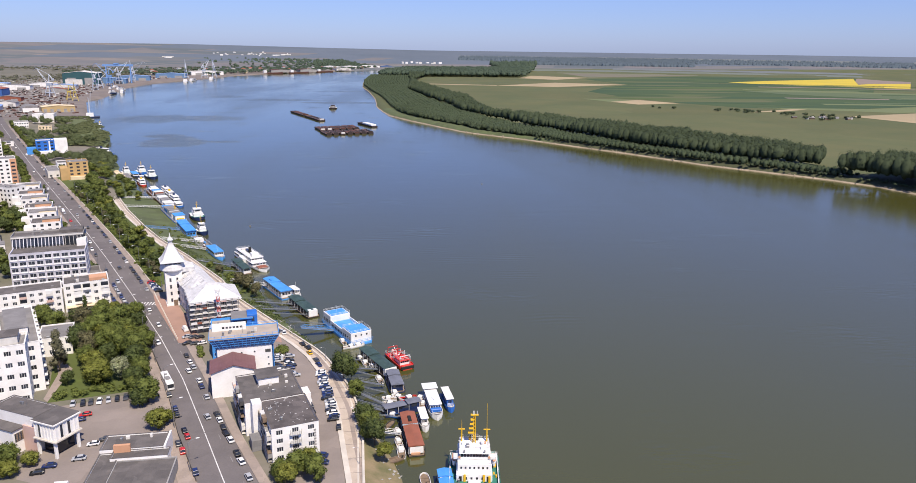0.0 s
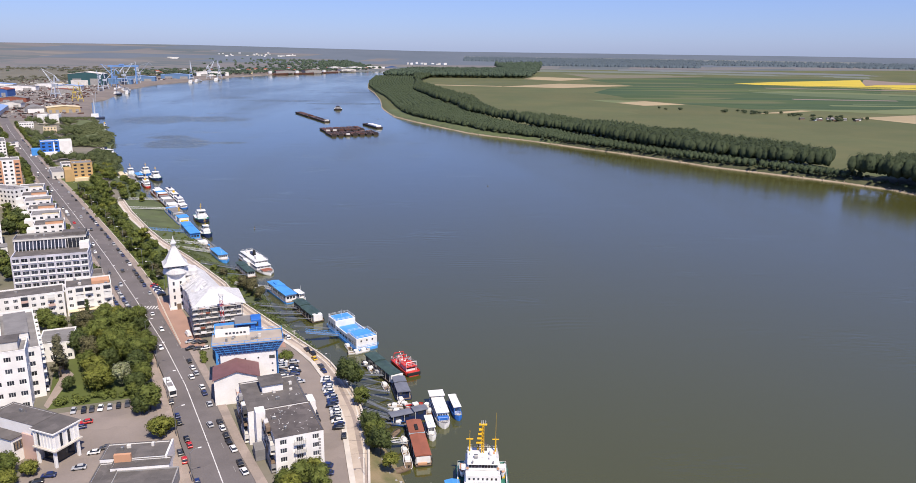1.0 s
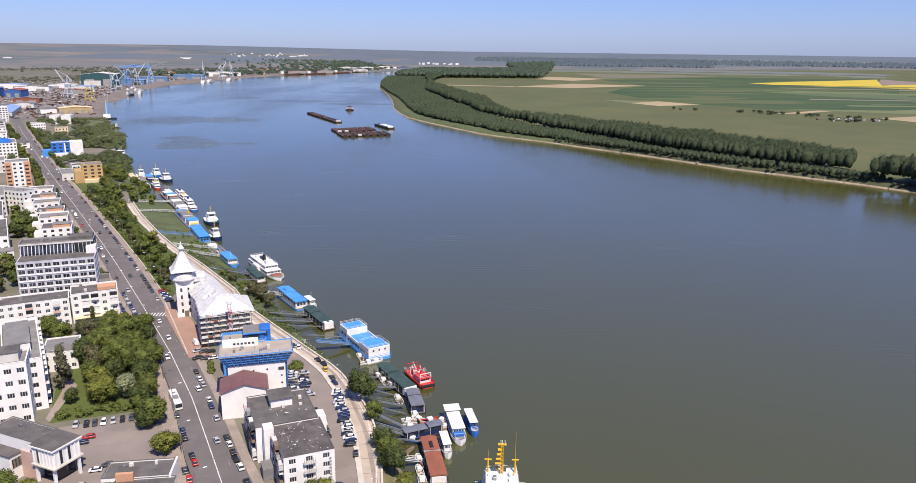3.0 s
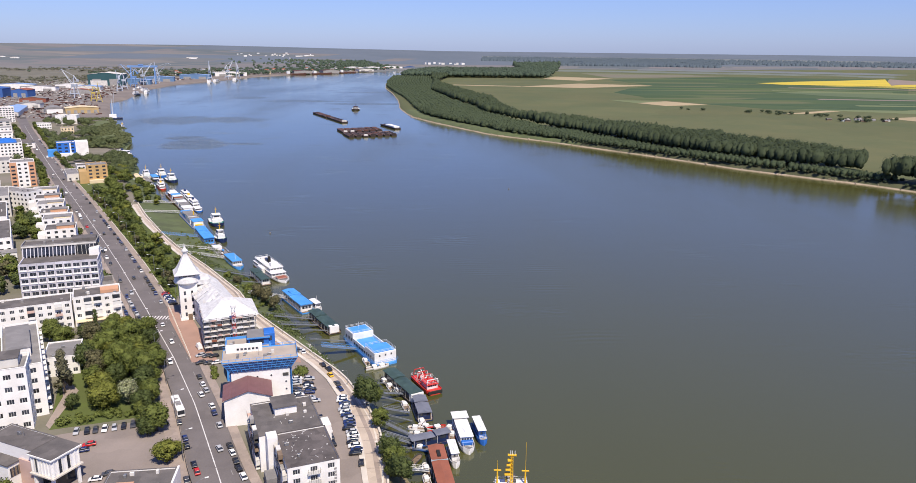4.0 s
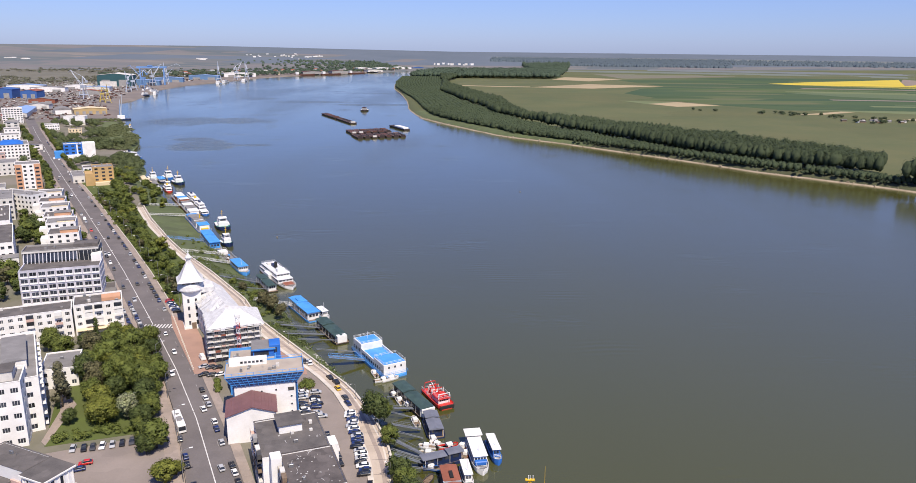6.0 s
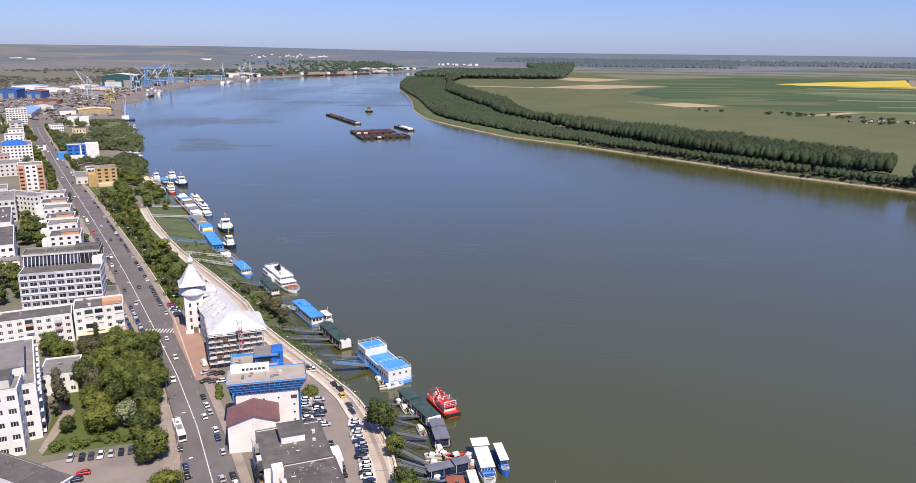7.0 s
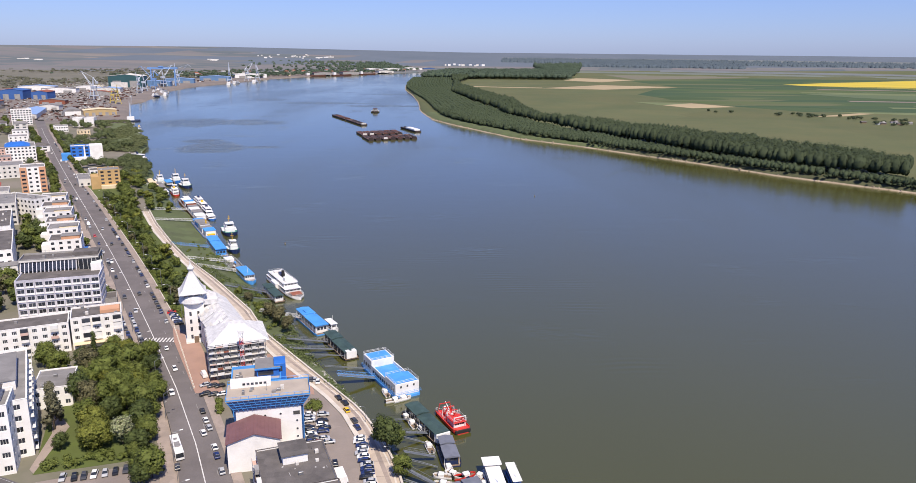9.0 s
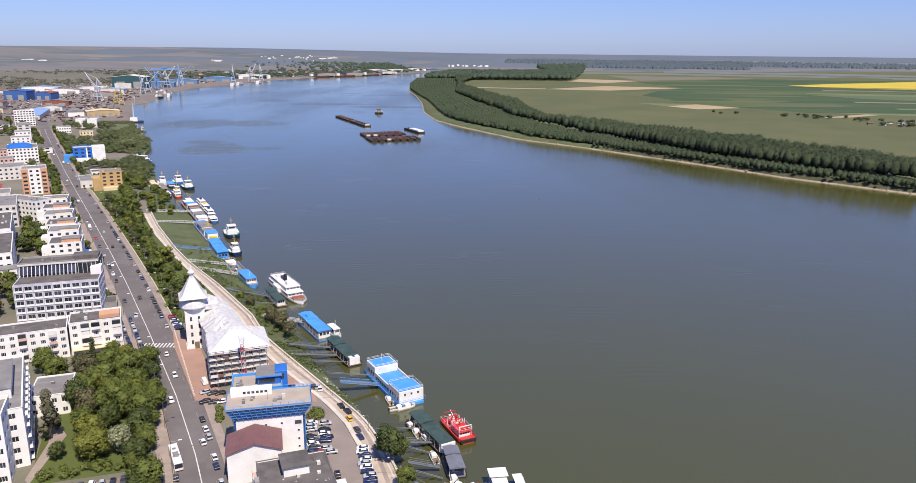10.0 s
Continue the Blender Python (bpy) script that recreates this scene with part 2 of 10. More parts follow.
def water_material():
    m = bpy.data.materials.new("river_water")
    m.use_nodes = True
    n, l = m.node_tree.nodes, m.node_tree.links
    b = n["Principled BSDF"]
    b.inputs["IOR"].default_value = 1.8
    pos = n.new("ShaderNodeNewGeometry").outputs["Position"]
    big = n.new("ShaderNodeTexNoise")
    big.inputs["Scale"].default_value, big.inputs["Detail"].default_value = 0.006, 5
    mp = n.new("ShaderNodeMapping")
    mp.inputs["Scale"].default_value = (1.0, 0.25, 1.0)
    mp.inputs["Rotation"].default_value = (0, 0, radians(-62))
    l.new(pos, mp.inputs[0]), l.new(mp.outputs[0], big.inputs["Vector"])
    mr = n.new("ShaderNodeMapRange")
    mr.inputs["From Min"].default_value, mr.inputs["From Max"].default_value = 0.4, 0.62
    mr.inputs["To Min"].default_value, mr.inputs["To Max"].default_value = 0.1, 0.2
    l.new(big.outputs["Fac"], mr.inputs[0]), l.new(mr.outputs[0], b.inputs["Roughness"])
    mx = n.new("ShaderNodeMix")
    mx.data_type = "RGBA"
    mx.inputs["A"].default_value, mx.inputs["B"].default_value = (0.057, 0.0605, 0.0145, 1), (0.069, 0.068, 0.0165, 1)
    l.new(big.outputs["Fac"], mx.inputs["Factor"]), l.new(mx.outputs["Result"], b.inputs["Base Color"])
    w1, w2 = n.new("ShaderNodeTexNoise"), n.new("ShaderNodeTexNoise")
    w1.inputs["Scale"].default_value, w1.inputs["Detail"].default_value = 0.35, 5
    w2.inputs["Scale"].default_value, w2.inputs["Detail"].default_value = 0.05, 3
    mp2 = n.new("ShaderNodeMapping")
    mp2.inputs["Scale"].default_value = (0.45, 1.3, 1.0)
    l.new(pos, mp2.inputs[0])
    l.new(mp2.outputs[0], w1.inputs["Vector"]), l.new(mp2.outputs[0], w2.inputs["Vector"])
    ad = n.new("ShaderNodeMath")
    ad.operation = "MULTIPLY_ADD"
    l.new(w2.outputs["Fac"], ad.inputs[0])
    ad.inputs[1].default_value = 1.85
    l.new(w1.outputs["Fac"], ad.inputs[2])
    bp = n.new("ShaderNodeBump")
    bp.inputs["Distance"].default_value = 0.25
    # cat's paws: a few long patches where gusts roughen the surface
    gust = None
    for gx, gy, rx, ry in ((-345, 1150, 62, 58), (-270, 1152, 52, 48), (-243, 868, 38, 46), (-272, 925, 24, 20), (-190, 872, 20, 10), (-330, 1640, 40, 46), (-205, 1548, 90, 30), (-85, 1482, 95, 24), (-80, 1850, 80, 20)):
        m3 = n.new("ShaderNodeMapping")
        m3.vector_type = "POINT"
        m3.inputs["Location"].default_value = (-gx / rx, -gy / ry, 0)
        m3.inputs["Scale"].default_value = (1 / rx, 1 / ry, 0)
        ln = n.new("ShaderNodeVectorMath")
        ln.operation = "LENGTH"
        l.new(pos, m3.inputs[0]), l.new(m3.outputs[0], ln.inputs[0])
        if gust is None:
            gust = ln.outputs["Value"]
        else:
            mn = n.new("ShaderNodeMath")
            mn.operation = "MINIMUM"
            l.new(gust, mn.inputs[0]), l.new(ln.outputs["Value"], mn.inputs[1])
            gust = mn.outputs[0]
    ragged = n.new("ShaderNodeMath")
    ragged.operation = "MULTIPLY_ADD"
    edge = n.new("ShaderNodeTexNoise")
    edge.inputs["Scale"].default_value, edge.inputs["Detail"].default_value = 0.022, 6
    mp3 = n.new("ShaderNodeMapping")
    mp3.inputs["Scale"].default_value = (1.0, 0.4, 1.0)
    l.new(pos, mp3.inputs[0]), l.new(mp3.outputs[0], edge.inputs["Vector"]), l.new(edge.outputs["Fac"], ragged.inputs[0])
    ragged.inputs[1].default_value = 1.3
    l.new(gust, ragged.inputs[2])
    rough_patch = n.new("ShaderNodeMapRange")
    rough_patch.inputs["From Min"].default_value, rough_patch.inputs["From Max"].default_value = 1.4, 1.8
    rough_patch.inputs["To Min"].default_value, rough_patch.inputs["To Max"].default_value = 2.0, 0.09
    l.new(ragged.outputs[0], rough_patch.inputs[0])
    ripple = n.new("ShaderNodeTexNoise")
    ripple.inputs["Scale"].default_value, ripple.inputs["Detail"].default_value = 0.018, 3
    l.new(pos, ripple.inputs["Vector"])
    rip = n.new("ShaderNodeMapRange")
    rip.inputs["From Min"].default_value, rip.inputs["From Max"].default_value = 0.58, 0.72
    rip.inputs["To Min"].default_value, rip.inputs["To Max"].default_value = 0.0, 0.9
    l.new(ripple.outputs["Fac"], rip.inputs[0])
    # wind rows: small fields of fine parallel ripples
    rows_mask = None
    for gx, gy in ((-65, 466), (-47, 415), (-10, 416), (23, 428), (36, 370), (62, 375), (61, 343), (66, 282), (28, 388)):
        m4 = n.new("ShaderNodeMapping")
        m4.inputs["Location"].default_value = (-gx / 15, -gy / 9, 0)
        m4.inputs["Scale"].default_value = (1 / 15, 1 / 9, 0)
        ln = n.new("ShaderNodeVectorMath")
        ln.operation = "LENGTH"
        l.new(pos, m4.inputs[0]), l.new(m4.outputs[0], ln.inputs[0])
        if rows_mask is None:
            rows_mask = ln.outputs["Value"]
        else:
            mn = n.new("ShaderNodeMath")
            mn.operation = "MINIMUM"
            l.new(rows_mask, mn.inputs[0]), l.new(ln.outputs["Value"], mn.inputs[1])
            rows_mask = mn.outputs[0]
    rows_fade = n.new("ShaderNodeMapRange")
    rows_fade.inputs["From Min"].default_value, rows_fade.inputs["From Max"].default_value = 0.2, 1.2
    rows_fade.inputs["To Min"].default_value, rows_fade.inputs["To Max"].default_value = 0.1, 0.0
    l.new(rows_mask, rows_fade.inputs[0])
    wave = n.new("ShaderNodeTexWave")
    wave.bands_direction = "Y"
    wave.inputs["Scale"].default_value, wave.inputs["Distortion"].default_value = 0.085, 4.0
    wave.inputs["Detail"].default_value, wave.inputs["Detail Scale"].default_value = 2.0, 0.6
    l.new(pos, wave.inputs["Vector"])
    rows_bump = n.new("ShaderNodeBump")
    rows_bump.inputs["Distance"].default_value = 0.5
    l.new(rows_fade.outputs[0], rows_bump.inputs["Strength"]), l.new(wave.outputs["Fac"], rows_bump.inputs["Height"])
    l.new(rows_bump.outputs[0], bp.inputs["Normal"])
    both = n.new("ShaderNodeMath")
    both.operation = "ADD"
    l.new(rough_patch.outputs[0], both.inputs[0]), l.new(rip.outputs[0], both.inputs[1]), l.new(both.outputs[0], bp.inputs["Strength"])
    l.new(ad.outputs[0], bp.inputs["Height"]), l.new(bp.outputs[0], b.inputs["Normal"])
    return m


M_WATER = water_material()


def patchwork(name, colours, sx=0.0035, sy=0.011, turn=9):
    """Far farmland: long narrow plots, each in one of a few muted colours."""
    m = bpy.data.materials.new(name)
    m.use_nodes = True
    n, l = m.node_tree.nodes, m.node_tree.links
    b = n["Principled BSDF"]
    b.inputs["Roughness"].default_value, b.inputs["Specular IOR Level"].default_value = 0.95, 0.02
    pos = n.new("ShaderNodeNewGeometry").outputs["Position"]
    mp = n.new("ShaderNodeMapping")
    mp.inputs["Scale"].default_value, mp.inputs["Rotation"].default_value = (sx, sy, 0), (0, 0, radians(turn))
    cells, broad = n.new("ShaderNodeTexVoronoi"), n.new("ShaderNodeTexNoise")
    cells.distance = "CHEBYCHEV"
    cells.inputs["Scale"].default_value = 1.0
    broad.inputs["Scale"].default_value, broad.inputs["Detail"].default_value = 0.0016, 6
    l.new(pos, mp.inputs[0]), l.new(mp.outputs[0], cells.inputs["Vector"]), l.new(pos, broad.inputs["Vector"])
    sep = n.new("ShaderNodeSeparateColor")
    l.new(cells.outputs["Color"], sep.inputs[0])
    av = n.new("ShaderNodeMath")
    av.operation = "MULTIPLY_ADD"
    l.new(sep.outputs[0], av.inputs[0])
    av.inputs[1].default_value = 0.55
    ml = n.new("ShaderNodeMath")
    ml.operation = "MULTIPLY"
    ml.inputs[1].default_value = 0.5
    l.new(broad.outputs["Fac"], ml.inputs[0]), l.new(ml.outputs[0], av.inputs[2])
    ramp = n.new("ShaderNodeValToRGB")
    els = ramp.color_ramp.elements
    while len(els) < len(colours):
        els.new(0.5)
    for i, c in enumerate(colours):
        els[i].position, els[i].color = 0.15 + 0.7 * i / (len(colours) - 1), (*c, 1)
    l.new(av.outputs[0], ramp.inputs[0]), l.new(ramp.outputs[0], b.inputs["Base Color"])
    return m


# Plot colours carry extra blue that stands in for haze over the plain.
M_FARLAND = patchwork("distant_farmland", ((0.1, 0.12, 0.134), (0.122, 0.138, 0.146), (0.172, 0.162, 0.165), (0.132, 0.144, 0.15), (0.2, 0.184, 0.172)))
M_WHEAT = patchwork("young_wheat", ((0.05, 0.08, 0.042), (0.07, 0.1, 0.055), (0.055, 0.088, 0.055), (0.085, 0.115, 0.055), (0.12, 0.125, 0.075)), 0.0022, 0.014, 12)


def see_through(m, share=0.3):
    """Lets part of the light pass through leaves."""
    n, l = m.node_tree.nodes, m.node_tree.links
    b, out = n["Principled BSDF"], n["Material Output"]
    tl, mx = n.new("ShaderNodeBsdfTranslucent"), n.new("ShaderNodeMixShader")
    l.new(b.inputs["Base Color"].links[0].from_socket, tl.inputs["Color"])
    mx.inputs[0].default_value = share
    l.new(b.outputs[0], mx.inputs[1]), l.new(tl.outputs[0], mx.inputs[2]), l.new(mx.outputs[0], out.inputs["Surface"])


for leaf in (M_LEAF, M_LEAFY, M_LEAFD, M_LEAFB, M_FOREST, M_YOUNG, M_FARPOP, M_FARWOOD, M_SCRUB, M_REED, M_GROVE, M_OSIER):
    see_through(leaf)

# ---- mesh helpers ----
def mesh_of(name, bm, *materials):
    me = bpy.data.meshes.new(name)
    bm.to_mesh(me)
    bm.free()
    for m in materials:
        me.materials.append(m)
    return me


def raw(name, verts, faces, *materials):
    me = bpy.data.meshes.new(name)
    me.from_pydata(verts, [], faces)
    for m in materials:
        me.materials.append(m)
    return me


def part(name, data, parent=None, label="", at=None, *materials):
    """One mesh object under a thing or a part; data is a mesh or a bmesh."""
    if isinstance(data, bmesh.types.BMesh):
        data = mesh_of(name, data, *materials)
    ob = new(name, data)
    if parent:
        ob.parent = parent
    if at is not None:
        ob.matrix_basis = at
    if label:
        ob["label"] = label
    return ob


def thing(name, label, category, at=None, group="", kind="", data=None):
    ob = tagged(new(name, data), label, category, group, kind)
    if at is not None:
        ob.matrix_basis = at
    return ob


def box(bm, x0, y0, z0, x1, y1, z1, bevel=0.0, m=0, m4=None):
    r = bmesh.ops.create_cube(bm, size=1.0)
    vs = r["verts"]
    for v in vs:
        v.co = Vector(((x0 + x1) / 2 + v.co.x * (x1 - x0), (y0 + y1) / 2 + v.co.y * (y1 - y0), (z0 + z1) / 2 + v.co.z * (z1 - z0)))
        if m4 is not None:
            v.co = m4 @ v.co
    fs = {f for v in vs for f in v.link_faces}
    for f in fs:
        f.material_index = m
    if bevel:
        es = {e for v in vs for e in v.link_edges}
        bmesh.ops.bevel(bm, geom=list(es), offset=bevel, segments=1, affect="EDGES", material=m)
    return bm


def bx(*a, **k):
    return box(bmesh.new(), *a, **k)


def tube(bm, p, q, r0, r1=None, n=6, m=0):
    p, q = Vector(p), Vector(q)
    r1 = r0 if r1 is None else r1
    d = q - p
    res = bmesh.ops.create_cone(bm, cap_ends=True, segments=n, radius1=r0, radius2=max(r1, 0.002), depth=d.length,
                                matrix=Matrix.Translation((p + q) / 2) @ d.to_track_quat("Z", "Y").to_matrix().to_4x4())
    for f in {f for v in res["verts"] for f in v.link_faces}:
        f.material_index = m
    return bm


def prism(bm, outline, z0, z1, m=0, mtop=None):
    """Upright prism over a plan outline (counter-clockwise)."""
    lo = [bm.verts.new((x, y, z0)) for x, y in outline]
    hi = [bm.verts.new((x, y, z1)) for x, y in outline]
    k = len(outline)
    for i in range(k):
        bm.faces.new((lo[i], lo[(i + 1) % k], hi[(i + 1) % k], hi[i])).material_index = m
    bm.faces.new(hi).material_index = m if mtop is None else mtop
    bm.faces.new(lo[::-1]).material_index = m
    return bm


def lerp_table(table):
    xs, ys = [a for a, _ in table], [b for _, b in table]
    return lambda v: float(np.interp(v, xs, ys))# ---- river, land ----
GROUND = 4.0
shore_left = lerp_table([(-200, 3), (167, -0.2), (183, -4.0), (195, -8.8), (225, -15.8), (260, -31), (289, -47), (320, -59.5), (342, -67.9), (367, -85), (390, -96), (415, -108),
                         (450, -124), (484, -144), (531, -165), (553, -181), (602, -205), (644, -230), (691, -243), (754, -272), (810, -299), (886, -317), (956, -345),
                         (1046, -391), (1127, -432), (1221, -466), (1508, -575), (1543, -560), (1955, -640), (2164, -640), (2392, -587), (2726, -528), (3059, -363), (3230, -238), (3522, -45), (3850, 120), (5000, 700)])
quay = lerp_table([(-200, -6), (162, -10.2), (186, -11.0), (208, -14), (220, -17.6), (233, -22.6), (243, -26.9), (258, -36.7), (283, -53.2), (305, -67.6), (330, -78.8), (370, -103),
                   (388, -115), (407, -127.6), (435, -143.7), (484, -169.3), (523, -187.5), (600, -222), (700, -262), (900, -335), (1100, -430), (1300, -500), (1500, -585), (5000, 600)])
shore_right = lerp_table([(-200, 900), (200, 640), (533, 415), (566, 404), (606, 377), (644, 342), (687, 304), (747, 267), (811, 221), (886, 168), (960, 105), (1122, 34), (1208, 4), (1359, -15),
                          (1586, -21), (1827, -37), (2032, -58), (2290, -64), (2675, -52), (2956, -16), (3250, 60), (3489, 130), (3850, 210), (5000, 900)])


def ground_z(x, y):
    r = math.hypot(x, y)
    z = GROUND
    if r > 3400:
        u = (r - 3400) / 1550
        ridge = 82 + 24 * min(1, max(0, (300 - x) / 1600))
        z += (ridge - GROUND) * u ** 1.5 + 1.2 * noise.noise((x * 0.004, y * 0.004, 0)) * u
    return z


def ground_mesh():
    ys = [-250, -100, 0, 80, 120]
    while ys[-1] < 560:
        ys.append(ys[-1] + 6)
    while ys[-1] < 4950:
        ys.append(min(4950, ys[-1] * 1.025 + 2))
    left = [-3700, -3000, -2400, -1900, -1500, -1150, -850, -600, -420, -290, -190, -120, -70, -35, -15, -5]
    right = [1.6, 6, 18, 40, 80, 140, 220, 320, 450, 620, 850, 1150, 1500, 1900, 2400, 3000, 3700]
    verts, faces, mats = [], [], []
    for y in ys:
        sl, sr, q = shore_left(y), shore_right(y), quay(y)
        if 450 < y < 1500:
            sr += 1.8 * noise.noise((y * 0.05, 3, 1)) + 1.2 * noise.noise((y * 0.017, 5, 1))
        if y > 1500:
            q = sl - 8
        q = min(q, sl - 3)
        gap = max(sr - sl, 0.5)
        b = min(9, gap / 3)
        row = [(q + d, None) for d in left] + [(q, None), (sl, 0.0), (sl + b, -2.0), (sr - b, -2.0), (sr, 0.0)] + [(sr + d, None if d > 2 else 1.0) for d in right]
        closed = y > 3700
        for x, z in row:
            yy = y
            if y > 2500:
                lim = math.sqrt(max(4950 ** 2 - min(abs(x), 4200) ** 2, 1))
                yy = 2500 + (y - 2500) * (lim - 2500) / 2450
            gz = ground_z(x, yy)
            verts.append((x, yy, gz if (z is None or closed) else z))
    n = len(left) + len(right) + 5
    k = len(left)
    for j in range(len(ys) - 1):
        for i in range(n - 1):
            a = j * n + i
            faces.append((a, a + 1, a + n + 1, a + n))
            vx, vy = verts[a][0], verts[a][1]
            bearing = math.atan2(vx, vy)
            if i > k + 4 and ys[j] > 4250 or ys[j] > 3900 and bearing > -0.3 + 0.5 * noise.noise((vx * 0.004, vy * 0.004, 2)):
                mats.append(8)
            elif i < k - 6 and 1900 < ys[j] < 3250:
                mats.append(9)
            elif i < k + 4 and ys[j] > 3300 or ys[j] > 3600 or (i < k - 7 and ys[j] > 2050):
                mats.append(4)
            elif i < k and ys[j] > 1080:
                mats.append(5)
            elif i < k:
                mats.append(0)
            elif i == k:
                mats.append(1 if ys[j] < 200 else 6 if ys[j] < 1080 else 5)
            elif i <= k + 3:
                mats.append(2)
            elif i <= k + 4:
                mats.append(2)
            elif i <= k + 7 and ys[j] < 1300:
                mats.append(7 if ys[j] < 850 else 6)
            else:
                mats.append(3)
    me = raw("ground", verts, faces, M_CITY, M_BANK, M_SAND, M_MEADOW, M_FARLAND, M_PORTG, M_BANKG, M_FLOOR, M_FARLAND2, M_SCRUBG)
    me.polygons.foreach_set("material_index", mats)
    me.polygons.foreach_set("use_smooth", [True] * len(faces))
    return me


thing("ground", "earth, grass and pasture on both banks of a wide river", "ground", kind="structure", data=ground_mesh())
wv, wf = [], []
wys = [-250, 100, 300, 600, 1000, 1600, 2400, 3200, 4000]
for y in wys:
    wv += [(shore_left(y) - 60, y, 0.0), (shore_right(y) + 60, y, 0.0)]
for j in range(len(wys) - 1):
    wf.append((2 * j, 2 * j + 1, 2 * j + 3, 2 * j + 2))
thing("river", "wide calm river with murky olive-brown rippled water", "water", kind="structure", data=raw("river", wv, wf, M_WATER))


def sheet(name, label, category, outline, material, lift=0.05, z=None):
    """A thin flat piece of ground cover over an outline."""
    bm = bmesh.new()
    prism(bm, outline, (GROUND if z is None else z) - 0.3, (GROUND if z is None else z) + lift)
    return thing(name, label, category, kind="structure", data=mesh_of(name, bm, material))


M_WHEAT2 = mat("thin_wheat", (0.095, 0.125, 0.055), 0.95, (0.07, 0.1, 0.045), 0.006, 12)
M_FALLOW = patchwork("fallow_land", ((0.12, 0.145, 0.095), (0.155, 0.16, 0.105), (0.165, 0.15, 0.125), (0.13, 0.15, 0.105), (0.18, 0.165, 0.13)), 0.0016, 0.012, 8)
M_BARLEY = mat("pale_barley", (0.14, 0.165, 0.07), 0.95, (0.11, 0.135, 0.055), 0.006, 12)
M_FARB0 = mat("ploughed_earth", (0.24, 0.19, 0.15), 0.95, (0.18, 0.145, 0.115), 0.006, 10)
FIELDS = [
    ("wheat_field", "wide blue-green plain of young wheat", M_WHEAT, [(699, 2597), (1432, 3048), (2107, 3050), (866, 1257), (809, 1332), (677, 1332), (597, 1451), (541, 1594), (508, 1840), (620, 2065), (727, 2188)]),
    ("fallow_field", "pale green and brown fallow land before the far woods", M_FALLOW, [(758, 3474), (1803, 4117), (2805, 4059), (2207, 3194), (1465, 3117), (756, 2728)]),
    ("rapeseed_field", "bright yellow flowering rapeseed field", M_RAPE, [(1146, 2419), (1372, 2564), (1590, 2672), (1854, 2823), (1701, 2576), (1536, 2307), (1619, 2376), (1788, 2402), (1547, 2076), (1432, 2154), (1323, 2222), (1188, 2328)]),
    ("rapeseed_field", "narrow far strip of yellow rapeseed", M_RAPE, [(1713, 3179), (1858, 3127), (2050, 3032), (1888, 2884), (1763, 2966)]),
    ("rapeseed_field", "thin yellow line of rapeseed near the far woods", M_RAPE, [(1263, 3700), (1465, 3686), (1543, 3493), (1377, 3536)]),
    ("bare_field", "brown ploughed corner beside the rapeseed", M_FARB0, [(1701, 2576), (1858, 2808), (2252, 3268), (2313, 3214), (2165, 2911), (1791, 2406), (1622, 2380), (1542, 2315)]),
    ("bare_field", "thin pale strip between the wheat fields", M_STUBBLE, [(1031, 1517), (1234, 1652), (1211, 1621), (1032, 1508)]),
    ("bare_field", "tan fallow strip beside the far wood", M_STUBBLE, [(474, 2630), (562, 2854), (640, 2786), (744, 2701), (576, 2509)]),
    ("bare_field", "long tan fallow strip", M_STUBBLE, [(317, 2104), (528, 2302), (727, 2205), (477, 2048)]),
    ("bare_field", "pale sandy bare strip in the pasture", M_STUBBLE, [(457, 1488), (535, 1542), (587, 1450), (491, 1415)]),
    ("bare_field", "dull green-brown tail of the sandy strip", M_BARLEY, [(422, 1576), (537, 1545), (454, 1484)]),
    ("bare_field", "thin sandy track strip", M_STUBBLE, [(634, 1246), (777, 1333), (803, 1326), (691, 1257)]),
    ("bare_field", "pale dry field behind the farm", M_STUBBLE, [(772, 1171), (805, 1060), (1100, 1010), (1120, 1200), (936, 1233)]),
    ("farm_track", "pale dirt track along the meadow", M_STUBBLE, [(110, 2191), (256, 2144), (321, 2130), (316, 2101), (252, 2112), (108, 2158)]),
    ("wheat_field", "broad dark green field of young wheat", M_WHEAT, [(470, 1620), (900, 1330), (1300, 1480), (1000, 1750), (800, 1900), (730, 1800)]),
    ("wheat_field", "long mid green field of young wheat", M_WHEAT2, [(1000, 1755), (1300, 1485), (2300, 1500), (2300, 1640), (1500, 1760), (1100, 1960), (940, 1900)]),
    ("wheat_field", "pale green strip of barley", M_BARLEY, [(700, 1350), (900, 1240), (1200, 1300), (1500, 1480), (1310, 1475), (905, 1325)]),
    ("wheat_field", "light green strip between dark fields", M_BARLEY, [(950, 1895), (1105, 1955), (1480, 1775), (1450, 1740), (1200, 1830), (1080, 1880)]),
]
stripe_rng = random.Random(8)
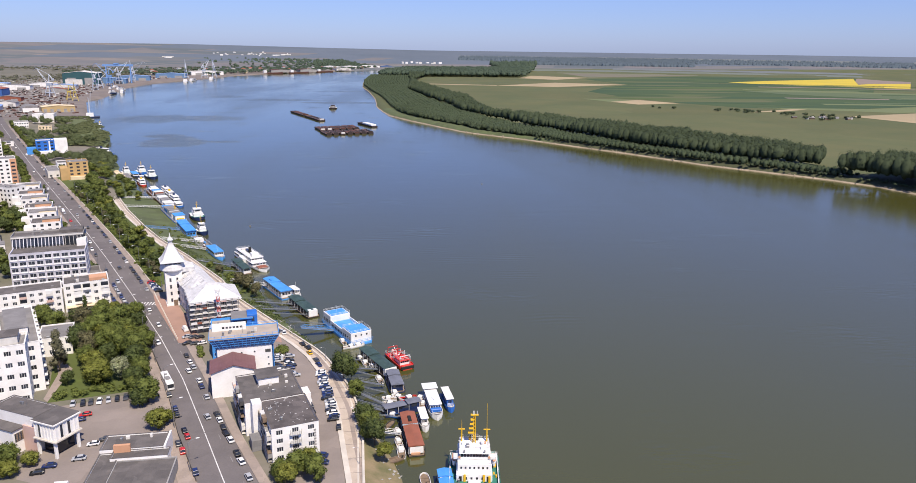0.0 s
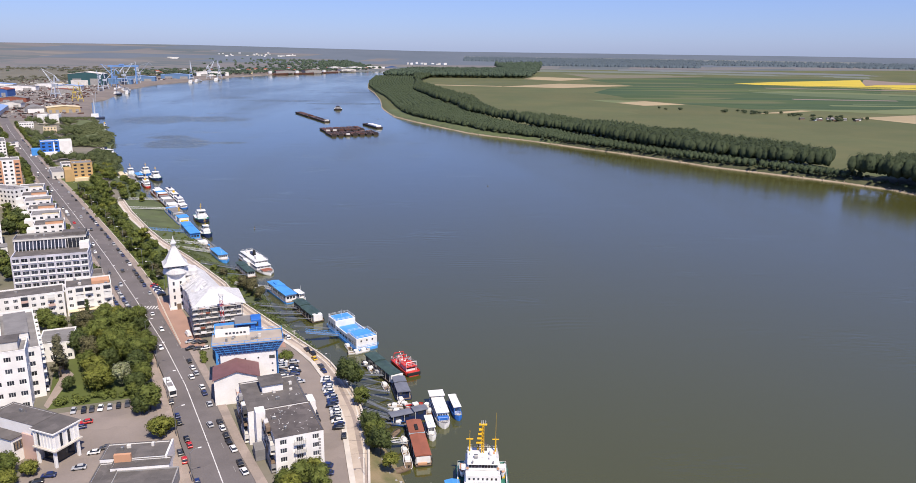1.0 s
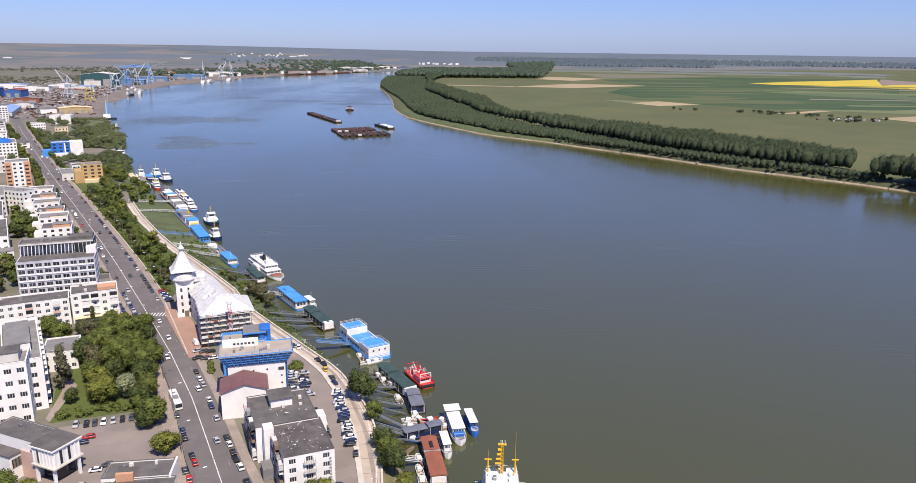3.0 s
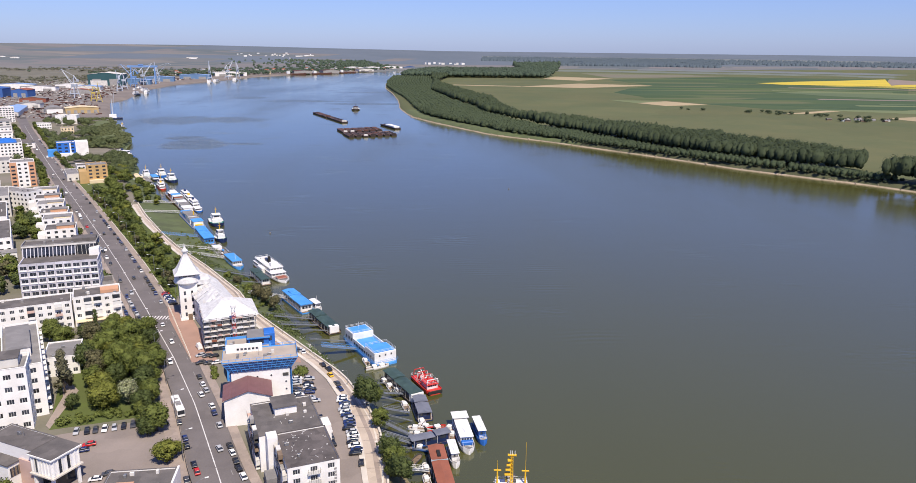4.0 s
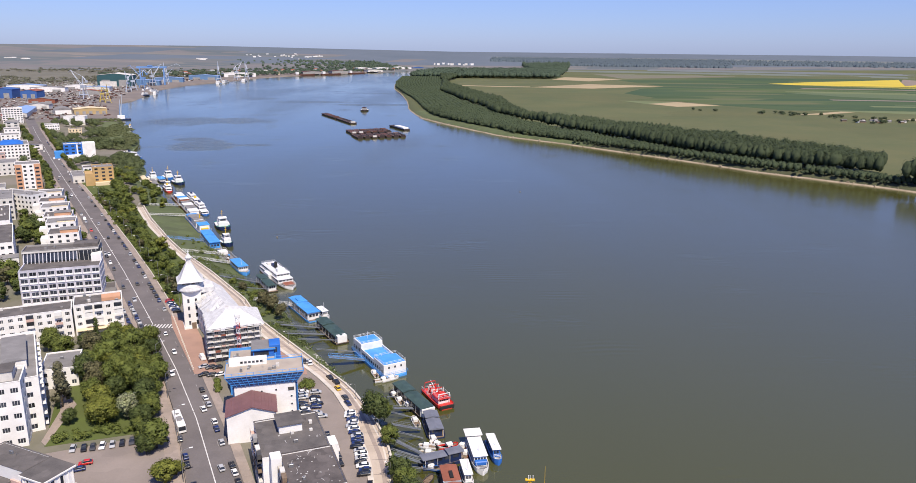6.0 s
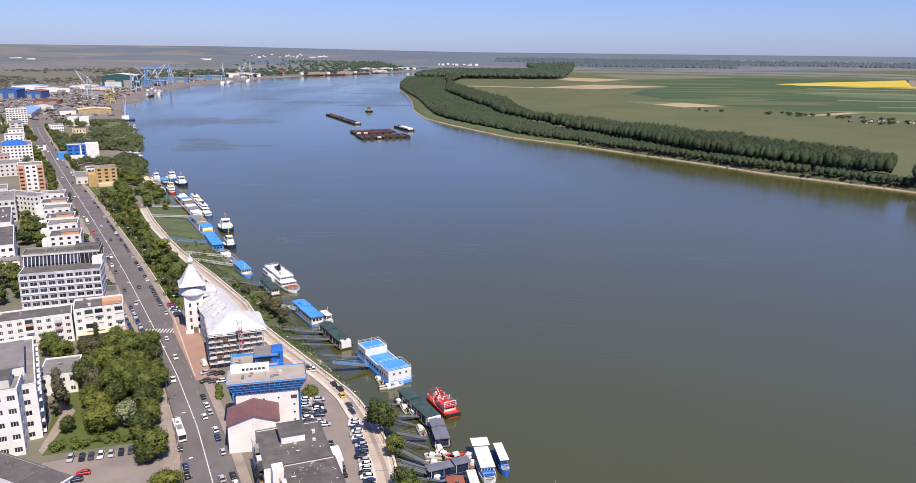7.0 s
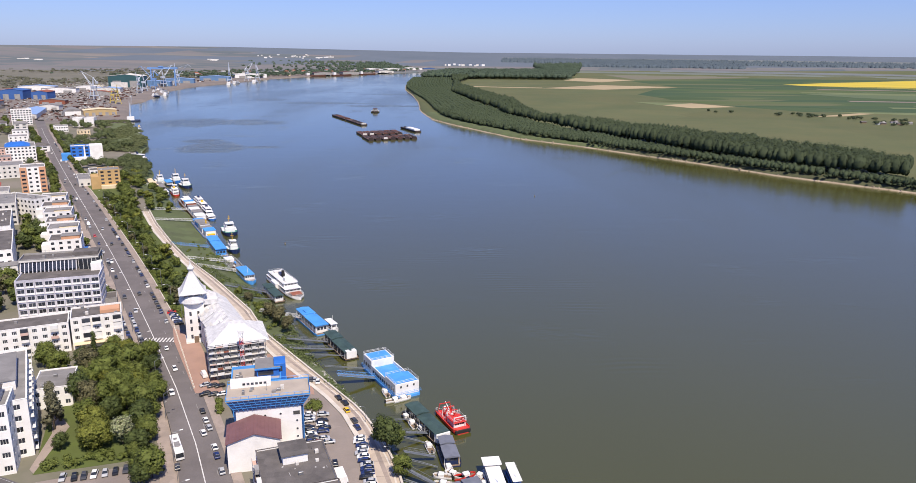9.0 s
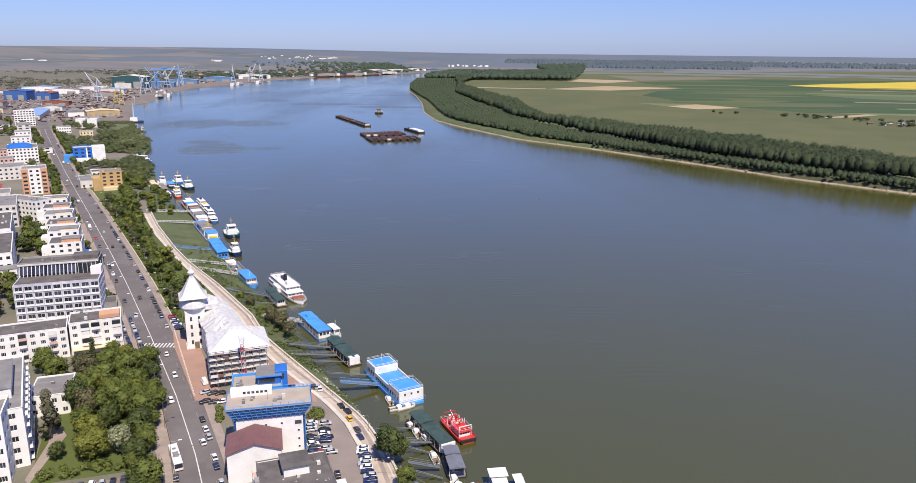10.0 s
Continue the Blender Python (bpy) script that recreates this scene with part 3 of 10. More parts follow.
for i in range(15):
    u0 = i / 15 + stripe_rng.uniform(0, 0.03)
    u1 = u0 + stripe_rng.uniform(0.012, 0.035)
    e0, e1 = sorted((stripe_rng.uniform(0.05, 0.95), stripe_rng.uniform(0.05, 0.95)))
    e1 = max(e1, e0 + 0.25)
    corner = lambda e, u: ((1 - e) * (760 + 160 * u) + e * (1500 + 900 * u), (1 - e) * (1430 + 1000 * u) + e * (1360 + 620 * u))
    FIELDS.append(("crop_strip", ("narrow strip of pale barley", "narrow strip of thin wheat", "narrow strip of dark wheat", "narrow brown tilled strip")[i % 4], (M_BARLEY, M_WHEAT2, M_WHEAT, M_FARB0)[i % 4],
                   [corner(e0, u0), corner(e1, u0), corner(e1, u1), corner(e0, u1)]))
for fi, (nm, lab, m, pts) in enumerate(FIELDS):
    sheet(nm, lab, "field", pts, m, 0.05 + 0.012 * fi)

# ---- woods on the far bank ----
def clump_wood(name, label, spots, material, size, per, seed, fill=0.33, core=0.9, facets=2, lumps=(0.72, 1.16)):
    """Many crowns in one mesh: each a lumpy leafy mass with small leaf clumps over it. spots: x, y, height, radius of each crown, and its floor."""
    rng = np.random.default_rng(seed)
    spots = np.array(spots)
    n = len(spots)
    c = np.repeat(spots, per, axis=0)
    k = len(c)
    th, u = rng.uniform(0, 2 * np.pi, k), rng.uniform(-0.6, 1, k)
    rr = np.sqrt(np.clip(1 - u * u, 0.05, 1)) * rng.uniform(0.78, 1.08, k)
    half = c[:, 2] * (0.5 - fill / 4)
    mid = c[:, 2] - half
    px, py = c[:, 0] + c[:, 3] * rr * np.cos(th), c[:, 1] + c[:, 3] * rr * np.sin(th)
    floor = c[:, 4] if c.shape[1] > 4 else GROUND
    pz = floor + mid + half * u * rng.uniform(0.88, 1.08, k)
    nrm = np.stack([rr * np.cos(th), rr * np.sin(th), u + 0.35], 1) + rng.normal(0, 0.2, (k, 3))
    nrm /= np.linalg.norm(nrm, axis=1, keepdims=True)
    t1 = np.cross(nrm, rng.normal(0, 1, (k, 3)))
    t1 /= np.linalg.norm(t1, axis=1, keepdims=True)
    t2 = np.cross(nrm, t1)
    s = (size * rng.uniform(0.6, 1.3, k))[:, None]
    p = np.stack([px, py, pz], 1)
    v = np.concatenate([p + s * t1, p + s * 0.8 * t2 + 0.3 * s * nrm, p - s * t1, p - s * 0.8 * t2 + 0.2 * s * nrm], 1).reshape(-1, 3)
    out = np.stack([rr * np.cos(th), rr * np.sin(th), u + 0.45], 1) + rng.normal(0, 0.12, (k, 3))
    out = np.repeat(out / np.linalg.norm(out, axis=1, keepdims=True), 4, axis=0)
    loops, starts = np.arange(4 * k), np.arange(0, 4 * k, 4)
    if core:
        bm = bmesh.new()
        bmesh.ops.create_icosphere(bm, subdivisions=facets, radius=1.0)
        unit, tris = np.array([w.co[:] for w in bm.verts]), np.array([[w.index for w in q.verts] for q in bm.faces])
        bm.free()
        m = len(unit)
        lump = core * rng.uniform(*lumps, (n, m, 1))
        hs = spots[:, 2] * (0.5 - fill / 4)
        base = (spots[:, 4] if spots.shape[1] > 4 else GROUND) + spots[:, 2] - hs
        cv = unit[None] * lump * np.stack([spots[:, 3], spots[:, 3], hs], 1)[:, None, :] + np.stack([spots[:, 0], spots[:, 1], base], 1)[:, None, :]
        cn = unit[None] + rng.normal(0, 0.1, (n, m, 3)) + np.array([0, 0, 0.3])
        cl = (tris[None] + (np.arange(n) * m)[:, None, None] + len(v)).reshape(-1)
        starts = np.concatenate([starts, 4 * k + np.arange(0, len(cl), 3)])
        loops, v = np.concatenate([loops, cl]), np.concatenate([v, cv.reshape(-1, 3)])
        out = np.concatenate([out, (cn / np.linalg.norm(cn, axis=2, keepdims=True)).reshape(-1, 3)])
    me = bpy.data.meshes.new(name)
    me.vertices.add(len(v))
    me.vertices.foreach_set("co", v.ravel())
    me.loops.add(len(loops))
    me.loops.foreach_set("vertex_index", loops)
    me.polygons.add(len(starts))
    me.polygons.foreach_set("loop_start", starts)
    me.polygons.foreach_set("use_smooth", np.ones(len(starts), bool))
    me.update(calc_edges=True)
    soft = me.attributes.new("custom_normal", "FLOAT_VECTOR", "POINT")
    soft.data.foreach_set("vector", out.ravel())
    me.materials.append(material)
    return thing(name, label, "woodland", kind="stuff", data=me)


# plantation: a broad belt of young poplars on the shore, a ride, then tall old poplars
ride = lerp_table([(470, 440), (540, 400), (612, 365), (648, 335), (699, 306), (808, 253), (938, 206), (972, 181), (1041, 167), (1092, 147), (1190, 127), (1361, 110), (1568, 79), (1800, 60), (2200, 80), (2700, 90)])
wood_back = lerp_table([(470, 560), (540, 530), (580, 470), (600, 440), (608, 378), (640, 398), (660, 408), (716, 384), (775, 352), (786, 318), (817, 346), (836, 328), (891, 278), (1017, 226), (1034, 206), (1061, 172), (1080, 164), (1130, 158), (1217, 152),
                        (1286, 150), (1450, 160), (1505, 146), (1700, 122), (1926, 88), (2300, 84), (2375, 100), (2700, 150)])
rng = random.Random(5)
front, tall, under = [], [], []
y = 470.0
while y < 2700:
    step = 5.0 if y < 1300 else 8.0
    inset = 6 if y < 850 else (8 + 18 * min(1, max(0, (y - 850) / 130)) * max(0, min(1, (1800 - y) / 400)))
    a = shore_right(y) + inset
    b = max(wood_back(y), a + 20)
    lane_x = max(ride(y), a + 15)
    x = a
    while x < b:
        old_stand = y < 596
        young = x < lane_x and not old_stand
        lane = lane_x <= x < lane_x + 7 and y < 1200 and not old_stand or young and abs(math.atan2(x + 4, y + 1.7) - 0.478) < 0.003
        gap = 596 <= y < 606 and x > lane_x
        j = (x + rng.uniform(-1.2, 1.2), y + rng.uniform(-1.2, 1.2))
        if young and not lane:
            front.append((*j, rng.uniform(6.6, 8) + 1.0 * noise.noise((x * 0.02, y * 0.02, 3)), rng.uniform(2.4, 3.1) * step / 5))
        elif not young and not lane and not gap and rng.random() < 0.78:
            top = 20 + 3 * noise.noise((x * 0.012, y * 0.012, 7))
            tall.append((*j, (top + (4 if old_stand else 0)) * rng.uniform(0.9, 1.05), rng.uniform(3.6, 6.6) * (1.0 if y < 1300 else 1.2)))
        if lane and rng.random() < 0.6:
            under.append((*j, rng.uniform(2, 3.5), rng.uniform(1.6, 2.4)))
        x += step if not (x < lane_x and y < 1300) else 4.2
    if 880 < y < 1300:
        for i in range(3):
            under.append((a + rng.gauss(0, 3.5), y + rng.uniform(-3, 3), rng.uniform(4, 9), rng.uniform(2.2, 4.0)))
    if y < 880:
        for i in range(3):
            if rng.random() < 0.35 + 0.35 * (noise.noise((y * 0.02, 0, 4)) > 0):
                under.append((shore_right(y) + rng.uniform(2.6, 8.5), y + rng.uniform(-3, 3), rng.uniform(1.2, 3.4), rng.uniform(0.9, 2.0)))
    y += step
willows = [(38 + i * 5.5 + rng.uniform(-2, 2), 1168 - i * 11 + rng.uniform(-4, 4), rng.uniform(6, 8.5), rng.uniform(3.6, 5.2)) for i in range(6)]
v, f = [], []
ys = list(range(470, 2700, 20))
for y in ys:
    a, b = shore_right(y) + (7.5 if y < 850 else 9 + 18 * min(1, max(0, (y - 850) / 130)) * max(0, min(1, (1800 - y) / 400))), max(wood_back(y), shore_right(y) + 40) - 6
    v += [(a, y, GROUND + 0.25), ((a + b) / 2, y, GROUND + 0.3), (b, y, GROUND + 0.25)]
for j in range(len(ys) - 1):
    for i in (0, 1):
        f.append((3 * j + i, 3 * j + i + 1, 3 * j + i + 4, 3 * j + i + 3))
thing("wood_floor", "dark leaf litter under the poplars", "ground", kind="structure", data=raw("wood_floor", v, f, M_FLOOR))
for near, per, size in ((True, 48, 0.48), (False, 10, 0.7)):
    clump_wood("riverside_wood", "even rows of young poplars along the sandy far bank", [s for s in front if (s[1] < 860) == near], M_YOUNG, size, per, 11, 0.15, 0.88 if near else 0.95, 2 if near else 1, (0.74, 1.14))
for near, per, size in ((True, 85, 0.55), (False, 16, 0.8)):
    clump_wood("poplar_wood", "dense dark green poplar wood on the far bank", [s for s in tall if (s[1] < 860) == near], M_FOREST, size, per, 12, 0.4, 0.86 if near else 0.94, 2 if near else 1, (0.7, 1.16))
clump_wood("undergrowth", "low willow scrub at the edge of the far bank", under, M_FOREST, 0.6, 24, 15, 0.2)
v, f = [], []
for i in range(420):
    y = rng.uniform(480, 1250)
    x, w, d, hh, a = shore_right(y) + rng.uniform(0.6, 4.5), rng.uniform(0.2, 1.5), rng.uniform(0.1, 0.4), rng.uniform(0.1, 0.35), rng.uniform(0, 3.1)
    c, s, k, z = math.cos(a), math.sin(a), len(v), rng.uniform(0.2, 1.8)
    for top, q in ((z - 0.6, 1.0), (z + hh, 0.7)):
        v += [(x + c * p * q - s * r * q, y + s * p * q + c * r * q, top) for p, r in ((-w, -d), (w, -d), (w, d), (-w, d))]
    f += [(k, k + 1, k + 5, k + 4), (k + 1, k + 2, k + 6, k + 5), (k + 2, k + 3, k + 7, k + 6), (k + 3, k, k + 4, k + 7), (k + 4, k + 5, k + 6, k + 7)]
thing("driftwood", "pale driftwood and stones along the sandy far shore", "driftwood", kind="stuff", data=raw("driftwood", v, f, M_SAND))
clump_wood("willow_group", "pale green willows on the grassy far shore", willows, M_YOUNG, 0.6, 60, 16, 0.2)
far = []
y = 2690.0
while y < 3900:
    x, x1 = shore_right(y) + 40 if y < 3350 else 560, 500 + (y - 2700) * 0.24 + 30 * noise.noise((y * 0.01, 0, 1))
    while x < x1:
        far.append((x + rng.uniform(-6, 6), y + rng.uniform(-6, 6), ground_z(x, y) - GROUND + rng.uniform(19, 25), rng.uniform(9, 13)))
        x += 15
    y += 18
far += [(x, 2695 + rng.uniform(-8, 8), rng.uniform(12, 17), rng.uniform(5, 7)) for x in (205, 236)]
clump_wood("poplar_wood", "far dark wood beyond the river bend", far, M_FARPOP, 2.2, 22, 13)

band = []
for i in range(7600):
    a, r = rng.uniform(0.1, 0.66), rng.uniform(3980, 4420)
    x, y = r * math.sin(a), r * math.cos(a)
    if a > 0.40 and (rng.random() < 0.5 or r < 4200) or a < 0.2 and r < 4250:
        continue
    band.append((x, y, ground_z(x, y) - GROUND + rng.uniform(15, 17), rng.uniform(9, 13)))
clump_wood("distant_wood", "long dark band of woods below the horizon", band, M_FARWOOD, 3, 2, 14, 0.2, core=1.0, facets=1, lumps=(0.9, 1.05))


def far_strip(name, label, a0, a1, r0, r1, material, lift):
    """A far field between two bearings and two distances, lying on the rising plain."""
    v, f = [], []
    n = 14
    for i in range(n + 1):
        a = a0 + (a1 - a0) * i / n
        for j in range(4):
            r = r0 + (r1 - r0) * j / 3 + 25 * noise.noise((a * 9, j, r0 * 0.01))
            x, y = r * math.sin(a), r * math.cos(a)
            v.append((x, y, ground_z(x, y) + lift))
    for i in range(n):
        for j in range(3):
            q = 4 * i + j
            f.append((q, q + 1, q + 5, q + 4))
    thing(name, label, "field", kind="structure", data=raw(name, v, [q[::-1] for q in f], material))


# Both strip colours are paled and cooled to take the place of haze.
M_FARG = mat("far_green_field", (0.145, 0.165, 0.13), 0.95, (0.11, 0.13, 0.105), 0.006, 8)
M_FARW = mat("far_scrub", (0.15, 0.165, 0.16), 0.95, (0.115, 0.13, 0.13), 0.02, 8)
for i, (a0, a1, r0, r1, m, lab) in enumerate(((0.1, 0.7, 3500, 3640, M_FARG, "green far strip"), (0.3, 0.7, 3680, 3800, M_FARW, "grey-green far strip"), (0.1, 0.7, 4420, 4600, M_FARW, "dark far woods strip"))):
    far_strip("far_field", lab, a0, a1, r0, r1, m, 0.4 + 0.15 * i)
# ---- building kit ----
M_PANE = mat("window_pane_glass", (0.05, 0.055, 0.07), 0.08, (0.02, 0.024, 0.032), 0.3, 4, spec=0.6, rand=0.6)
WINDOW_CACHE = {}


def window_meshes(ww, wh, fm, bars):
    key = (round(ww, 2), round(wh, 2), fm.name, bars)
    if key not in WINDOW_CACHE:
        t = 0.08
        xs = [-ww / 2, -ww / 2 + t]
        for i in range(bars):
            x = -ww / 2 + ww * (i + 1) / (bars + 1)
            xs += [x - 0.04, x + 0.04]
        xs += [ww / 2 - t, ww / 2]
        zs = [0, t, wh - t, wh]
        bm = bmesh.new()
        g = [[bm.verts.new((x, 0.15, z)) for z in zs] for x in xs]
        fs = [bm.faces.new((g[i][j], g[i + 1][j], g[i + 1][j + 1], g[i][j + 1])) for i in range(len(xs) - 1) for j in range(3) if j != 1 or i % 2 == 0]
        up = bmesh.ops.extrude_face_region(bm, geom=fs)["geom"]
        for v in up:
            if isinstance(v, bmesh.types.BMVert):
                v.co.y = 0.07
        bmesh.ops.recalc_face_normals(bm, faces=bm.faces[:])
        WINDOW_CACHE[key] = (mesh_of("window", bm, fm), mesh_of("pane", bx(-ww / 2, 0.16, 0, ww / 2, 0.21, wh), M_PANE), mesh_of("window", bx(-ww / 2, 0.08, 0, ww / 2, 0.21, wh), M_PANE))
    return WINDOW_CACHE[key]


def facade(bm, owner, o, ang, length, z0, z1, storeys, cols, ww, wh, sill, fm=None, bars=1, skip=(), mi=0, ends=0.0):
    """A wall face with real recesses; its windows become parts of owner. ang: direction of the wall seen from outside, left to right."""
    a = radians(ang)
    ax, out = Vector((math.cos(a), math.sin(a), 0)), Vector((math.sin(a), -math.cos(a), 0))
    o = Vector((o[0], o[1], 0))

    def quad(x0, za, x1, zb):
        if x1 - x0 < 1e-4 or zb - za < 1e-4:
            return
        vs = [bm.verts.new(o + ax * x + Vector((0, 0, z))) for x, z in ((x0, za), (x1, za), (x1, zb), (x0, zb))]
        bm.faces.new(vs).material_index = mi

    if not storeys or not cols:
        quad(0, z0, length, z1)
        return
    sh = (z1 - z0 - 0.4) / storeys
    pitch = (length - 2 * ends) / cols
    ww, wh = min(ww, pitch * 0.92), min(wh, sh * 0.85)
    zlast = z0
    for s in range(storeys):
        za = z0 + s * sh + min(sill, sh - wh - 0.05)
        zb = za + wh
        quad(0, zlast, length, za)
        xl = 0.0
        for c in range(cols):
            xa = ends + c * pitch + (pitch - ww) / 2
            xb = xa + ww
            if (c, s) in skip:
                continue
            quad(xl, za, xa, zb)
            xl = xb
            ring = [(xa, za), (xb, za), (xb, zb), (xa, zb)]
            for i in range(4):
                p, q = ring[i], ring[(i + 1) % 4]
                v = [o + ax * p[0] + Vector((0, 0, p[1])), o + ax * q[0] + Vector((0, 0, q[1]))]
                vs = [bm.verts.new(w) for w in (v[0], v[1], v[1] - out * 0.25, v[0] - out * 0.25)]
                bm.faces.new(vs).material_index = mi
            fr, pn, far_pane = window_meshes(ww, wh, fm or M_FRAME, bars)
            at = Matrix.Translation(o + ax * ((xa + xb) / 2) + Vector((0, 0, za))) @ Matrix.Rotation(a, 4, "Z")
            if bars:
                w = part("window", fr, owner, at=at)
                part("pane", pn, w)
            else:
                part("window", far_pane, owner, at=at)
        quad(xl, za, length, zb)
        zlast = zb
    quad(0, zlast, length, z1)


def block(owner, x0, y0, x1, y1, z0, z1, wall, roof, storeys, cols, ww=1.5, wh=1.5, sill=0.9, parapet=0.6, fm=None, bars=1, coping=None, ends=0.0, name="wall", skip=None):
    """Four walls with windows and a flat roof behind a parapet. cols: windows a storey on the front, right, back and left faces."""
    bm = bmesh.new()
    w, d = x1 - x0, y1 - y0
    top = z1 + parapet
    sk = skip or {}
    for k, (o, ang, ln) in enumerate((((x0, y0), 0, w), ((x1, y0), 90, d), ((x1, y1), 180, w), ((x0, y1), 270, d))):
        facade(bm, owner, o, ang, ln, z0, top, storeys, cols[k], ww, wh, sill, fm, bars, sk.get(k, ()), ends=ends)
    t = 0.28
    if parapet:
        for a in ((x0 + t, y0 + t, x1 - t, y0 + t), (x1 - t, y0 + t, x1 - t, y1 - t), (x1 - t, y1 - t, x0 + t, y1 - t), (x0 + t, y1 - t, x0 + t, y0 + t)):
            bm.faces.new([bm.verts.new(v) for v in ((a[2], a[3], z1 - 0.1), (a[0], a[1], z1 - 0.1), (a[0], a[1], top), (a[2], a[3], top))])
    part(name, bm, owner, "", None, wall)
    part("roof", bx(x0 + 0.02, y0 + 0.02, z1 - 0.3, x1 - 0.02, y1 - 0.02, z1), owner, "", None, roof)
    if parapet:
        cp = bmesh.new()
        e = 0.06
        box(cp, x0 - e, y0 - e, top, x1 + e, y0 + t, top + 0.1), box(cp, x0 - e, y1 - t, top, x1 + e, y1 + e, top + 0.1)
        box(cp, x0 - e, y0 + t, top, x0 + t, y1 - t, top + 0.1), box(cp, x1 - t, y0 + t, top, x1 + e, y1 - t, top + 0.1)
        part("coping", cp, owner, "", None, coping or wall)


def roof_clutter(owner, x0, y0, x1, y1, z, seed, n=6, mats=(M_OFFWHITE, M_STEEL, M_ROOFL)):
    r = random.Random(seed)
    for _ in range(n):
        x, y = r.uniform(x0 + 1, x1 - 1.5), r.uniform(y0 + 1, y1 - 1.5)
        k = r.random()
        if k < 0.5:
            part("roof_vent", bx(x, y, z - 0.02, x + r.uniform(0.5, 1.1), y + r.uniform(0.5, 1.1), z + r.uniform(0.5, 1.2), bevel=0.05), owner, "", None, r.choice(mats))
        elif k < 0.8:
            part("air_unit", bx(x, y, z - 0.02, x + 1.1, y + 0.5, z + 0.85, bevel=0.06), owner, "", None, M_STEEL)
        else:
            bm = bmesh.new()
            tube(bm, (x, y, z - 0.02), (x, y, z + 2.4), 0.05, 0.03)
            tube(bm, (x - 0.6, y, z + 2.1), (x + 0.6, y, z + 2.1), 0.03)
            part("antenna", bm, owner, "", None, M_STEEL)


def site(x, y, rz, z=GROUND):
    return pose(x, y, z, 0, 0, rz)


# ---- road and paving ----
M_REEDG = mat("reeds", (0.12, 0.14, 0.055), 0.95, (0.075, 0.095, 0.04), 0.03, 20, bump=0.8)
M_WORN = mat("worn_road_paint", (0.34, 0.33, 0.32), 0.85, (0.2, 0.19, 0.19), 0.6, 6)
road_l = lerp_table([(-100, 62), (165, -51.1), (190, -62.1), (225, -75.2), (260, -91), (311, -118.5), (373, -151), (422, -177.5), (526, -235), (613, -284), (697, -330.5), (767, -369), (854, -416), (963, -475.5), (1105, -550), (1200, -600)])
road_r = lerp_table([(-100, 84), (163.7, -36), (189, -47.8), (224, -62.4), (260, -78.7), (311, -103.6), (372, -135), (422, -162), (526, -219.5), (613, -269), (697, -316), (767, -354.5), (854, -402), (963, -461.5), (1105, -537), (1200, -587)])


def strip(name, label, category, fl, fr, y0, y1, lift, material, depth=0.3, step=6.0):
    """A band of ground cover between two plan lines."""
    ys = list(np.arange(y0, y1, step)) + [y1]
    v, f = [], []
    for y in ys:
        a, b = fl(y), fr(y)
        v += [(a, y, GROUND - depth), (a, y, GROUND + lift), (b, y, GROUND + lift), (b, y, GROUND - depth)]
    for j in range(len(ys) - 1):
        for i in range(3):
            a = 4 * j + i
            f.append((a, a + 4, a + 5, a + 1))
    me = raw(name, v, [q[::-1] for q in f], material)
    return thing(name, label, category, kind="structure", data=me)


shift = lambda fn, d: (lambda y: fn(y) + d)
strip("road", "grey asphalt avenue with a worn white centre line", "road", road_l, road_r, 60, 1200, 0.03, M_ASPH)
strip("pavement", "pinkish concrete pavement beside the avenue", "pavement", shift(road_l, -4.6), shift(road_l, -0.02), 60, 1010, 0.15, M_PAVE)
strip("pavement", "pinkish concrete pavement on the river side", "pavement", shift(road_r, 0.02), shift(road_r, 2.8), 60, 1010, 0.15, M_PAVE)
centre = lerp_table([(100, -16.5), (164, -44.3), (190, -55), (225, -69.6), (260, -86.1), (311, -112.3), (373, -144.9), (422, -171.5), (526, -229), (613, -277.5), (697, -324), (767, -362.3), (854, -409.5), (963, -469), (1105, -544)])
for a in range(150, 1000, 40):
    strip("road_line", "solid white centre line on the asphalt", "road marking", shift(centre, -0.14), shift(centre, 0.14), a, a + 39.6, 0.045, M_LINE, 0.02)
for a in range(150, 420, 12):
    lane = lambda y: road_l(y) * 0.24 + road_r(y) * 0.76
    strip("road_line", "worn dashed lane line on the asphalt", "road marking", shift(lane, -0.07), shift(lane, 0.07), a, a + 2.5, 0.045, M_WORN, 0.02)
for i in range(11):
    y = 300
    x = road_l(y) + 0.8 + i * (road_r(y) - road_l(y) - 1.0) / 11
    bm = bx(x, y - 2.0 - 0.43 * 0, GROUND, x + 0.55, y + 2.0, GROUND + 0.047)
    thing("crossing_bar", "white painted bar of a pedestrian crossing", "road marking", group="crossing bars by the tower", kind="structure", data=mesh_of("crossing_bar", bm, M_LINE))
M_WORNLINE = mat("worn_road_paint", (0.5, 0.48, 0.46), 0.85, (0.3, 0.28, 0.27), 0.6, 6)
